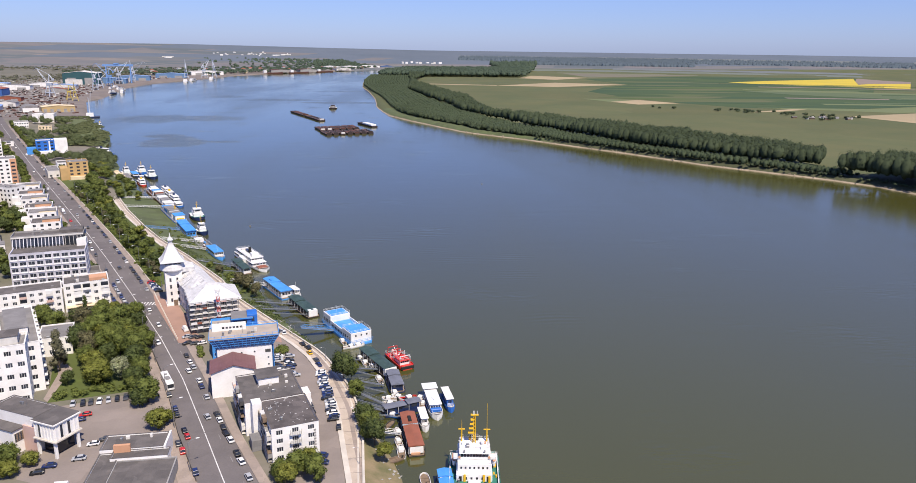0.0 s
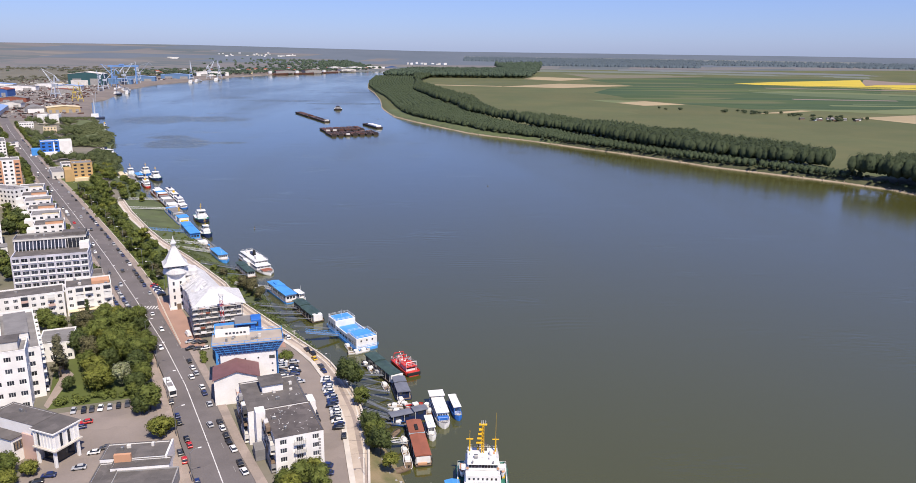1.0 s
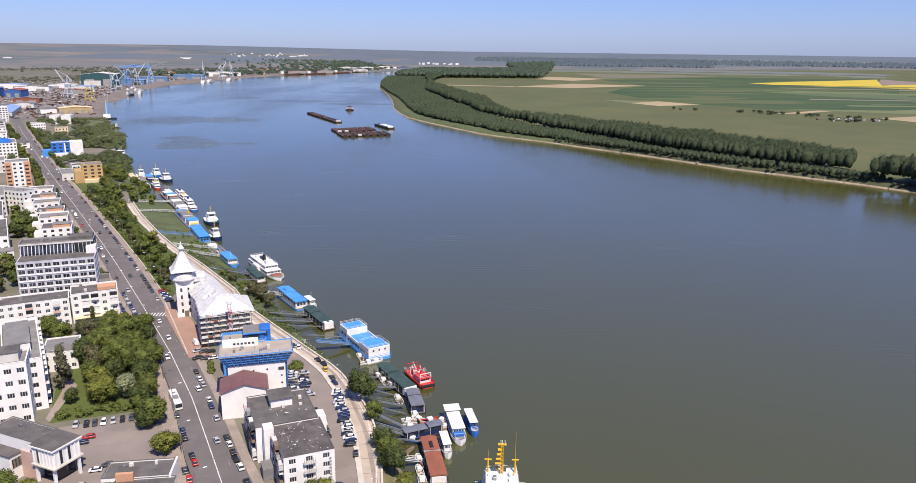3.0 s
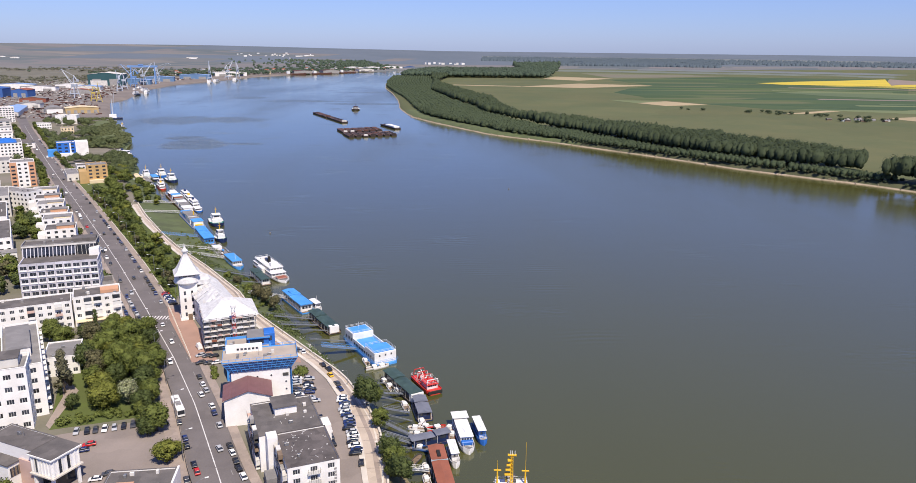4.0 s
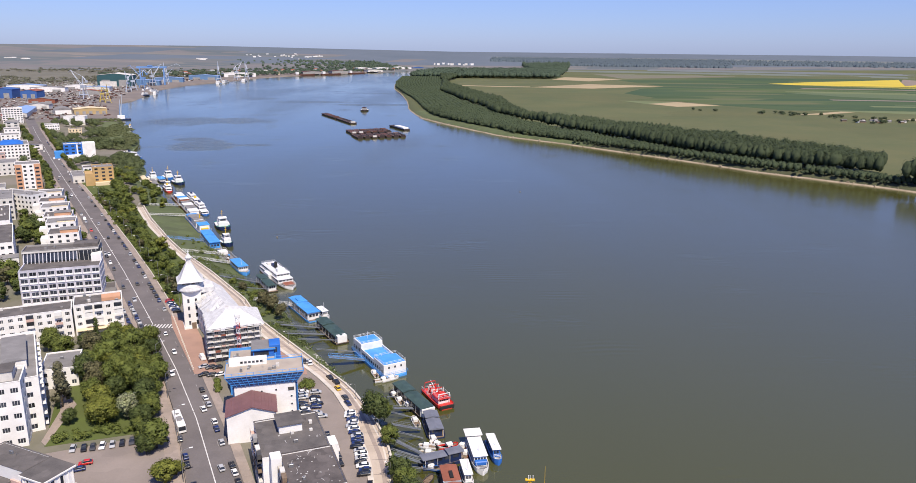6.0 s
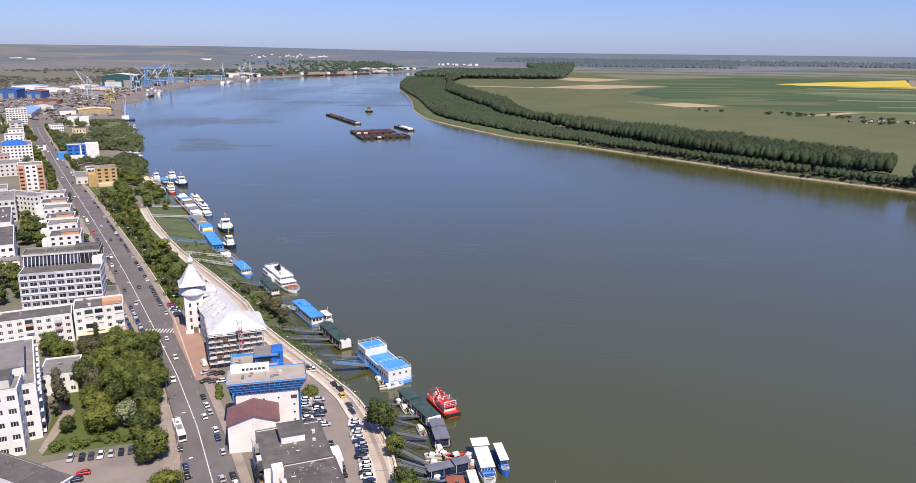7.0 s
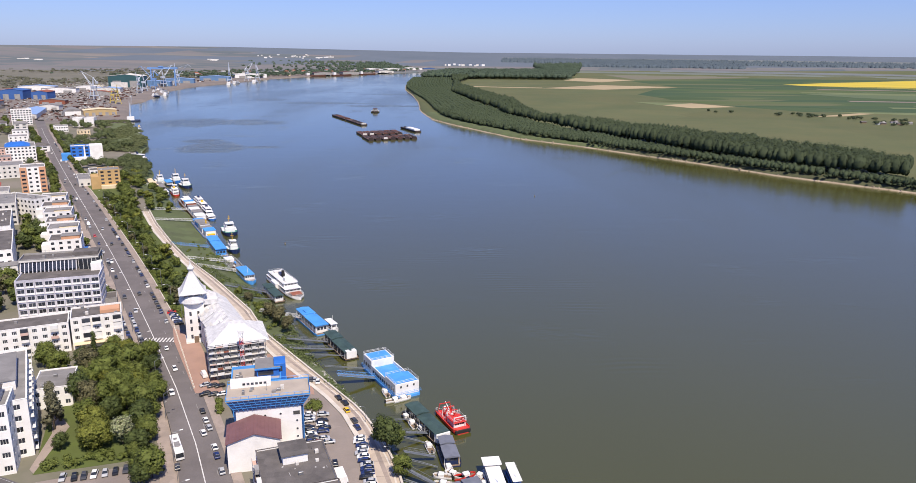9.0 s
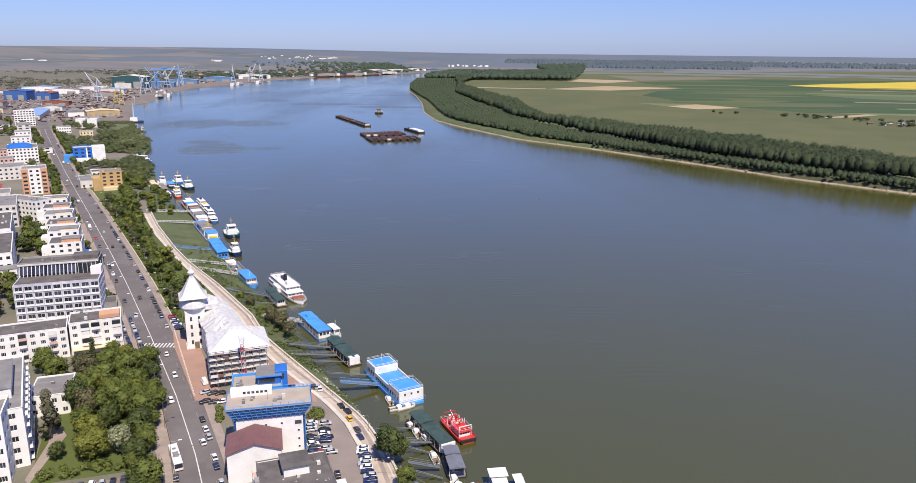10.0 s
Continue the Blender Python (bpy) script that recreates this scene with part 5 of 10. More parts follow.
def turned(profile, n=16, close=True):
    """A body of revolution round the z axis from (radius, height) pairs."""
    bm = bmesh.new()
    rows = [[bm.verts.new((r * math.cos(2 * math.pi * (k + 0.5) / n), r * math.sin(2 * math.pi * (k + 0.5) / n), z)) for k in range(n)] for r, z in profile]
    for a, b in zip(rows, rows[1:]):
        for k in range(n):
            bm.faces.new((a[k], a[(k + 1) % n], b[(k + 1) % n], b[k]))
    if close:
        bm.faces.new(rows[0][::-1]), bm.faces.new(rows[-1])
    return bm


part("shaft", turned(((5.1, 0), (5.1, 0.8), (4.7, 0.9), (4.7, 14.6)), 4), o, "", None, M_WHITE)
part("gallery", turned(((3.6, 14.6), (4.9, 15.1), (5.0, 15.5), (4.6, 16.8), (4.0, 17.8)), 24), o, "rounded white skirt roof", None, M_NET)
# Core behind the columns is coloured dark for the shade below the eave.
part("loggia", turned(((4.3, 17.6), (4.3, 19.4)), 4), o, "loggia core coloured dark for eave shade", None, M_DFRAME)
for k in range(12):
    a = 2 * math.pi * k / 12
    part("column", tube(bmesh.new(), (3.5 * math.cos(a), 3.5 * math.sin(a), 17.6), (3.5 * math.cos(a), 3.5 * math.sin(a), 19.3), 0.16, n=8), o, "", None, M_WHITE)
part("roof", turned(((6.5, 18.5), (6.8, 18.8), (5.8, 19.4), (4.9, 20.3), (4.0, 21.5), (3.0, 23.0), (2.0, 24.5), (1.0, 25.9)), 4), o, "flared white sheet roof", None, M_NET)
part("link_roof", bx(2.0, -3.0, 13.6, 8.5, 3.6, 16.3, bevel=0.5), o, "white sheeted roof towards the wing", None, M_NET)
part("finial", turned(((0.9, 25.6), (0.7, 26.6), (1.15, 27.0), (1.3, 27.4), (0.8, 28.1), (0.3, 28.8), (0.08, 30.3)), 10), o, "white bulb and spire", None, M_NET)
for s in range(4):
    for a, x in ((0, -1.4), (0, 1.3), (-90, -1.3), (-90, 1.3), (90, 0)):
        part("tower_window", bx(x - 0.38, -3.37, 1.8 + s * 2.9, x + 0.38, -3.28, 3.3 + s * 2.9), o, "", pose(0, 0, 0, 0, 0, a), M_PANE)
part("tower_door", bx(-0.8, -3.72, 0, 0.8, -3.4, 2.6), o, "", None, M_WOOD)

# ---- avenue's land side ----
o = thing("slab_block", "tall white slab apartment block with a grey flat roof", "building", site(-119.0, 216.6, 27))
block(o, 0, 0, 10, 38, 0, 15.5, M_WHITE, M_ROOFL, 5, (2, 11, 0, 0), 1.6, 1.5, 0.8, 0.8)
part("roof_house", bx(1.5, 9, 15.4, 7.5, 30, 18.2, bevel=0.05), o, "white roof house", None, M_WHITE)
part("roof_house_top", bx(1.3, 8.8, 18.2, 7.7, 30.2, 18.4), o, "grey roof", None, M_ROOFL)
for s in range(5):
    for c in range(8):
        y = 2 + c * 4.5
        bm = bx(10.02, y, 0.6 + s * 3.1, 11.0, y + 2.6, 0.75 + s * 3.1)
        box(bm, 10.92, y, 0.75 + s * 3.1, 11.0, y + 2.6, 1.7 + s * 3.1)
        part("balcony", bm, o, "", None, M_WHITE)
o = thing("front_block", "white five-storey block with a low dark roof house", "building", site(-131, 205, 20))
block(o, 0, 0, 22, 11, 0, 18, M_WHITE, M_ROOFL, 5, (7, 3, 0, 0), 1.9, 1.5, 0.9, 0.8, bars=2)
part("roof_house", bx(13, 3, 18, 20, 9, 20.6, bevel=0.05), o, "roof house with a dark roof", None, M_OFFWHITE)
part("roof_house_top", bx(12.8, 2.8, 20.6, 20.2, 9.2, 20.8), o, "", None, M_ROOF)
o = thing("low_school", "two-storey white building with a grey felt roof", "building", site(-122.8, 246, 17))
block(o, 0, 0, 10.5, 14.5, 0, 6.2, M_WHITE, M_ROOFL, 2, (4, 5, 0, 0), 1.4, 1.4, 0.9, 0.3)
roof_clutter(o, 0, 0, 10, 14, 6.2, 12, 4)
o = thing("apartment_wing", "white four-storey apartment wing with dark flat roof", "building", site(-168, 275.5, 23))
block(o, 0, 0, 39, 11.5, 0, 10.3, M_WHITE, M_ROOF, 4, (13, 0, 0, 0), 1.5, 1.3, 0.8, 0.4, bars=2)
for s in range(4):
    for c in (3, 8, 11):
        bm = bx(c * 3.0 + 0.3, -0.95, 0.5 + s * 2.55, c * 3.0 + 2.7, -0.02, 0.62 + s * 2.55)
        box(bm, c * 3.0 + 0.3, -0.95, 0.62 + s * 2.55, c * 3.0 + 2.7, -0.87, 1.5 + s * 2.55)
        part("balcony", bm, o, "", None, rb.choice((M_OFFWHITE, M_WHITE, M_PINK)))
        if rb.random() < 0.6:
            part("balcony_glazing", bx(c * 3.0 + 0.34, -0.9, 1.5 + s * 2.55, c * 3.0 + 2.66, -0.03, 2.75 + s * 2.55), o, "", None, rb.choice((M_PANE, M_PANE, M_FRAME)))
roof_clutter(o, 0, 0, 39, 11, 10.3, 14, 8)
o = thing("apartment_wing", "taller white apartment wing with orange roof parapet", "building", site(-131.8, 291.5, 22))
block(o, 0, 0, 16.5, 12, 0, 11.2, M_WHITE, M_ROOF, 4, (5, 4, 0, 0), 1.5, 1.3, 0.8, 0.5, bars=2)
part("roof_house", bx(9.5, 3.0, 11.1, 16, 8, 12.4, bevel=0.04), o, "orange roof parapet", None, M_ORANGE)
for s in range(4):
    for c in (1, 2, 4):
        bm = bx(c * 3.3 + 0.3, -1.0, 0.5 + s * 2.75, c * 3.3 + 3.0, -0.02, 0.62 + s * 2.75)
        box(bm, c * 3.3 + 0.3, -1.0, 0.62 + s * 2.75, c * 3.3 + 3.0, -0.92, 1.5 + s * 2.75)
        part("balcony", bm, o, "", None, M_WHITE)
        if rb.random() < 0.7:
            part("balcony_glazing", bx(c * 3.3 + 0.34, -0.95, 1.5 + s * 2.75, c * 3.3 + 2.96, -0.03, 2.9 + s * 2.75), o, "", None, rb.choice((M_PANE, M_PANE, M_FRAME)))
part("awning", bx(0.5, -3, 2.4, 15, -0.05, 2.6), o, "cream shop canopy", None, M_CREAM)
roof_clutter(o, 0, 0, 16, 12, 11.2, 15, 5)
M_LILACP = mat("pale_lilac_panels", (0.6, 0.59, 0.64), 0.85, (0.48, 0.47, 0.52), 0.3, 10, bump=0.2, patch=0.12, cell=0.35)
M_PIER = mat("grey_lilac_render", (0.55, 0.54, 0.58), 0.85, (0.44, 0.43, 0.47), 0.3, 8)
o = thing("office_block", "large white office block with a grid of dark windows", "building", site(-163.6, 317.6, 16))
block(o, 0, 0, 29.3, 14, 0, 16.6, M_LILACP, M_ROOF, 6, (9, 4, 0, 0), 2.55, 1.6, 0.72, 0.5, bars=1)
for i in range(10):
    part("pier", bx(i * 3.24 - 0.12, -0.45, 0, i * 3.24 + 0.17, -0.01, 17.0), o, "grey concrete pier", None, M_PIER)
block(o, -1.0, 14, 28, 24, 0, 21.0, M_GREYWALL, M_ROOF, 0, (0, 0, 0, 0), parapet=0.6, name="rear_wall")
part("roof_level", bx(18, 17, 21.0, 27.6, 23.6, 22.6, bevel=0.05), o, "dark upper roof level", None, M_ROOF)
for s in range(6):
    part("sill_band", bx(0.02, -0.3, 0.15 + s * 2.78, 29.28, -0.012, 0.5 + s * 2.78), o, "white sill band", None, M_WHITE)
part("louver_glass", bx(-0.6, 13.5, 16.8, 27.6, 13.98, 20.9), o, "dark glass band", None, M_GLASS)
for i in range(15):
    x = -0.4 + i * 1.42
    bm = bmesh.new()
    vs = [bm.verts.new(v) for v in ((x, 13.5, 20.6), (x, 11.6, 16.7), (x, 13.5, 16.7), (x + 0.3, 13.5, 20.6), (x + 0.3, 11.6, 16.7), (x + 0.3, 13.5, 16.7))]
    for q in ((0, 1, 2), (5, 4, 3), (0, 3, 4, 1), (1, 4, 5, 2), (2, 5, 3, 0)):
        bm.faces.new([vs[k] for k in q])
    part("fin", bm, o, "pale sloping fin", None, M_PIER)
    if i < 14:
        lv = bmesh.new()
        vs = [lv.verts.new(v) for v in ((x + 0.32, 13.3, 20.3), (x + 0.32, 11.9, 17.4), (x + 1.4, 11.9, 17.4), (x + 1.4, 13.3, 20.3), (x + 0.32, 13.45, 20.3), (x + 0.32, 12.05, 17.4), (x + 1.4, 12.05, 17.4), (x + 1.4, 13.45, 20.3))]
        for q in ((0, 1, 2, 3), (7, 6, 5, 4), (0, 4, 5, 1), (1, 5, 6, 2), (2, 6, 7, 3), (3, 7, 4, 0)):
            lv.faces.new([vs[k] for k in q])
        part("sloping_pane", lv, o, "dark sloping pane", None, M_PANE)
gl = bmesh.new()
prism(gl, [(20.5, 12.2), (24, 11.6), (27, 12.4), (28.6, 14.2), (28.9, 17), (28.2, 23.8), (28.02, 13.99), (20.5, 13.45)], 16.7, 20.9)
part("curved_glazing", gl, o, "dark curved corner glazing", None, M_GLASS)
for x, y in ((20.6, 12.1), (22.3, 11.85), (24, 11.5), (25.5, 11.9), (27.05, 12.3), (28.65, 14.1), (28.95, 17)):
    part("glazing_bar", tube(bmesh.new(), (x, y, 16.7), (x, y, 20.9), 0.09, n=4), o, "", None, M_OFFWHITE)
part("fascia", bx(-0.8, 13.2, 20.75, 27.9, 13.6, 21.35), o, "pale roof fascia", None, M_OFFWHITE)
part("stair_head", bx(25.3, 9, 16.5, 29.2, 13.9, 19.6, bevel=0.05), o, "white stair head", None, M_WHITE)
roof_clutter(o, 0, 14, 28, 24, 21.0, 16, 7)
o = thing("restaurant_annex", "low dark-roofed annex behind the office", "building", site(-141.0, 332, 22))
block(o, 0, 0, 8, 9, 0, 4.2, M_GREYWALL, M_ROOF, 1, (2, 2, 0, 0), 2.0, 1.8, 0.8, 0.3)

# cultural hall and depot near the yard
o = thing("cultural_hall", "white concrete hall with an overhanging box on columns", "building", site(-89.5, 178.6, -27))
block(o, -24, 0.8, -7.65, 8.1, 0, 10.0, M_WHITE, M_ROOF, 0, (0, 0, 0, 0), parapet=0.1, coping=M_ROOF)
part("box_hall", bx(-7.18, 0, 5.2, 0, 7.6, 9.6, bevel=0.06), o, "overhanging white upper hall", None, M_WHITE)
part("box_floor", bx(-7.4, -0.5, 4.75, 0.5, 8.1, 5.19, bevel=0.05), o, "projecting white floor slab", None, M_CURB)
part("box_roof", bx(-7.6, -0.5, 9.62, 0.5, 8.1, 10.05, bevel=0.05), o, "projecting white roof slab", None, M_WHITE)
part("roof_felt", bx(-7.6, -0.35, 10.05, 0.35, 8.1, 10.1), o, "dark roof felt", None, M_ROOF)
for i in range(7):
    part("pilaster", bx(-6.9 + i * 1.08, -0.22, 5.25, -6.72 + i * 1.08, -0.01, 9.5), o, "", None, M_WHITE)
    part("side_pilaster", bx(0.01, 0.3 + i * 1.15, 5.25, 0.22, 0.48 + i * 1.15, 9.5), o, "", None, M_WHITE)
part("slot_window", bx(-5.7, -0.06, 5.5, -5.0, -0.01, 9.0), o, "", None, M_PANE)
for yy in (1.8, 4.1):
    part("side_slot_window", bx(0.01, yy, 5.5, 0.06, yy + 0.7, 9.0), o, "", None, M_PANE)
for x, yy in ((-0.6, 0.3), (-0.2, 6.9), (-6.6, 0.3)):
    part("column", bx(x - 0.35, yy - 0.3, 0, x + 0.35, yy + 0.4, 4.75, bevel=0.06), o, "", None, M_WHITE)
part("lobby", bx(-7.1, 2.4, 0, -2.2, 7.4, 4.74), o, "dark glazed lobby", None, M_GLASS)
part("brick_recess", bx(-11.9, 0.3, 0, -7.25, 0.75, 7.4), o, "red-brown recessed wall", None, M_PINK)
part("front_wing", bx(-32, -2.6, 0, -12.0, 0.75, 6.8, bevel=0.05), o, "lower cream front wing", None, M_WHITE)
part("wing_roof", bx(-32.3, -2.9, 6.8, -11.7, 0.75, 7.05), o, "grey wing roof", None, M_ROOF)
part("low_porch", bx(-30, -7.5, 0, -18.0, -2.65, 3.4), o, "low porch", None, M_OFFWHITE)
part("porch_roof", bx(-30.3, -7.8, 3.4, -17.7, -2.65, 3.6), o, "brown-grey porch roof", None, M_ROOFP)
for i in range(6):
    part("wing_window", bx(-11.99, -2.1 + i * 0.42, 3.4, -11.92, -1.75 + i * 0.42, 5.8), o, "tall brown-framed window", None, M_WOOD if i % 2 else M_PANE)
roof_clutter(o, -22, 2, -9, 7, 10.0, 17, 2)
o = thing("depot", "low depot with dark bitumen roofs and white gables", "building", site(-76.5, 166, 4))
block(o, 0, 8, 15.5, 15.5, 0, 4.6, M_WHITE, M_ROOF, 1, (0, 3, 0, 0), 1.2, 1.0, 1.5, 0.25, coping=M_ROOF)
block(o, 3.4, 4.2, 17.2, 8, 0, 4.2, M_WHITE, M_ROOF, 0, (0, 0, 0, 0), parapet=0.2, coping=M_ROOF)
block(o, 0, -12, 5, 8, 0, 3.6, M_WHITE, M_ROOF, 1, (1, 0, 0, 4), 1.4, 1.2, 0.9, 0.2, coping=M_ROOF)
block(o, 5.0, -12, 19.5, 4.2, 0, 3.4, M_GREYWALL, M_ROOF, 0, (0, 0, 0, 0), parapet=0.2)
part("gable", bx(15.6, 7.6, 0, 16.1, 15.8, 5.1, bevel=0.05), o, "white end gable", None, M_WHITE)
part("brick_box", bx(3.6, 7.2, 4.2, 7.6, 8.1, 6.2), o, "orange brick box", None, M_ORANGE)
roof_clutter(o, 1, 9, 14, 15, 4.6, 18, 3)
M_LGREY = mat("pale_blue_grey_paint", (0.4, 0.46, 0.52), 0.6, (0.3, 0.35, 0.4), 0.5)
# ---- boats and pontoons; local y runs along the length, bow at +y ----
def heading(x, y, deg, z=0.0):
    """Pose of a vessel whose bow points at deg (0: +x, 90: +y)."""
    return pose(x, y, z, 0, 0, deg - 90)


def hull(L, W, H, bow=0.3, stern=0.08, keel=0.72, sheer=0.3, m=M_NAVY, deck=M_WOOD, blunt=0.08):
    """Lofted hull with a sheer line and a sunk deck; materials: side, deck."""
    bm = bmesh.new()
    n = 14
    rings = []
    for j in range(n + 1):
        u = j / n
        y = -L / 2 + L * u
        k = 1.0
        if u > 1 - bow:
            q = (u - (1 - bow)) / bow
            k = blunt + (1 - blunt) * math.sqrt(max(0, 1 - q ** 2.2))
        elif u < stern:
            k = 0.86 + 0.14 * u / stern
        lift = sheer * max(0, (u - 0.5) * 2) ** 2
        rings.append((y, W / 2 * k, H + lift))
    rows = []
    for y, w, h in rings:
        row = [(-w * keel, -0.5), (-w, H * 0.55), (-w, h), (-w + 0.12, h), (-w + 0.12, h - 0.45), (w - 0.12, h - 0.45), (w - 0.12, h), (w, h), (w, H * 0.55), (w * keel, -0.5)]
        if w < 0.3:
            row = [(x if abs(x) > 0.02 else 0, z) for x, z in row]
        rows.append([bm.verts.new((x, y, z)) for x, z in row])
    for a, b in zip(rows, rows[1:]):
        for i in range(9):
            f = bm.faces.new((a[i], b[i], b[i + 1], a[i + 1]))
            f.material_index = 1 if i == 4 else 0
    bm.faces.new(rows[0])
    bm.faces.new(rows[-1][::-1])
    bmesh.ops.recalc_face_normals(bm, faces=bm.faces[:])
    return mesh_of("hull", bm, m, deck)


def strip_windows(owner, x0, x1, y, z, n, h=0.8, axis="x", frac=0.75, name="cabin_window"):
    """A row of separate panes on a cabin side; on far vessels one long band."""
    if (owner.matrix_basis.translation.y > 440):
        n, frac = 1, 0.9
    for i in range(n):
        a = x0 + (x1 - x0) * (i + 0.5 - frac / 2) / n
        b = x0 + (x1 - x0) * (i + 0.5 + frac / 2) / n
        bm = bx(a, y - 0.03, z, b, y + 0.03, z + h) if axis == "x" else bx(y - 0.03, a, z, y + 0.03, b, z + h)
        part(name, bm, owner, "", None, M_PANE)


def rails(owner, x0, y0, x1, y1, z, h=1.0, material=M_BWHITE, step=2.2):
    bm = bmesh.new()
    pts = []
    for (ax, ay, ex, ey) in ((x0, y0, x1, y0), (x1, y0, x1, y1), (x1, y1, x0, y1), (x0, y1, x0, y0)):
        n = max(1, int(math.hypot(ex - ax, ey - ay) / step))
        for i in range(n):
            px_, py_ = ax + (ex - ax) * i / n, ay + (ey - ay) * i / n
            tube(bm, (px_, py_, z), (px_, py_, z + h), 0.035, n=4)
        for q in (0.5, 1.0):
            tube(bm, (ax, ay, z + h * q), (ex, ey, z + h * q), 0.035, n=4)
    part("railing", bm, owner, "", None, material)


def tyres(owner, x, y0, y1, z, n):
    for i in range(n):
        y = y0 + (y1 - y0) * (i + 0.5) / n
        part("fender_tyre", tube(bmesh.new(), (x - 0.12, y, z), (x + 0.12, y, z), 0.42, n=10), owner, "", None, M_DARK)


def pontoon(name, label, x, y, deg, L, W, roof, wall, hullm=M_NAVY, hh=0.9, ch=2.2, inset=0.9, cat="pontoon", gable=0.35, levels=(0.06, 0.94), posts=True):
    """A moored pontoon with a long deckhouse under an overhanging roof."""
    W *= 0.88
    o = thing(name, label, cat, heading(x, y, deg), group="moored pontoons")
    part("hull", hull(L, W, hh, 0.06, 0.06, 0.95, 0.0, hullm, M_WOOD, 0.85), o)
    a, b = -L / 2 + L * levels[0], -L / 2 + L * levels[1]
    w = W / 2 - inset
    part("deckhouse", bx(-w, a, hh - 0.46, w, b, hh + ch, bevel=0.04), o, "", None, wall)
    strip_windows(o, a + 0.5, b - 0.5, w + 0.02, hh + 0.8, int((b - a) / 2.2), 1.1, "y")
    strip_windows(o, a + 0.5, b - 0.5, -w - 0.02, hh + 0.8, int((b - a) / 2.2), 1.1, "y")
    strip_windows(o, -w + 0.3, w - 0.3, a - 0.02, hh + 0.8, 3, 1.1, "x")
    mid = (a + b) / 2 + 0.1 * L
    for p, q, dz in ((a - 0.7, mid - 0.15, 0.0), (mid + 0.15, b + 0.7, 0.25)):
        bm = bmesh.new()
        z = hh + ch + 0.02 + dz
        v = [bm.verts.new(c) for c in ((-w - 0.4, p, z), (0, p, z + gable), (w + 0.4, p, z), (w + 0.4, q, z), (0, q, z + gable), (-w - 0.4, q, z),
                                       (-w - 0.4, p, z - 0.15), (w + 0.4, p, z - 0.15), (w + 0.4, q, z - 0.15), (-w - 0.4, q, z - 0.15))]
        for f in ((0, 1, 4, 5), (1, 2, 3, 4), (6, 7, 2, 1, 0), (8, 9, 5, 4, 3), (7, 8, 3, 2), (9, 6, 0, 5), (9, 8, 7, 6)):
            bm.faces.new([v[i] for i in f])
        bmesh.ops.recalc_face_normals(bm, faces=bm.faces[:])
        part("roof", bm, o, "", None, roof)
    if posts:
        for i in range(int(L / 3)):
            yy = a + (b - a) * i / max(1, int(L / 3) - 1)
            for s in (-1, 1):
                part("post", tube(bmesh.new(), (s * (w + 0.3), yy, hh - 0.45), (s * (w + 0.3), yy, hh + ch), 0.06, n=5), o, "", None, M_BWHITE)
    tyres(o, W / 2 + 0.1, -L / 2 + 1, L / 2 - 1, hh * 0.6, max(2, int(L / 5)))
    return o


def motorboat(label, x, y, deg, L=5.5, W=2.0, hm=M_BWHITE, cabin=True, cover=None):
    o = thing("motorboat", label, "boat", heading(x, y, deg), group="small boats at the moorings")
    part("hull", hull(L, W, 0.75, 0.5, 0.1, 0.6, 0.25, hm, M_WOOD), o)
    if cabin:
        part("cabin", bx(-W * 0.33, -L * 0.08, 0.3, W * 0.33, L * 0.22, 1.45, bevel=0.15), o, "", None, cover or M_BWHITE)
        part("windscreen", bx(-W * 0.3, L * 0.2, 0.95, W * 0.3, L * 0.24, 1.4), o, "", None, M_PANE)
    else:
        for k in (-0.2, 0.1):
            part("thwart", bx(-W * 0.42, L * k, 0.35, W * 0.42, L * k + 0.3, 0.45), o, "", None, M_WOOD)
    part("outboard", bx(-0.2, -L / 2 - 0.3, 0.2, 0.2, -L / 2 + 0.15, 1.1, bevel=0.06), o, "dark outboard motor", None, M_DARK)
    return o


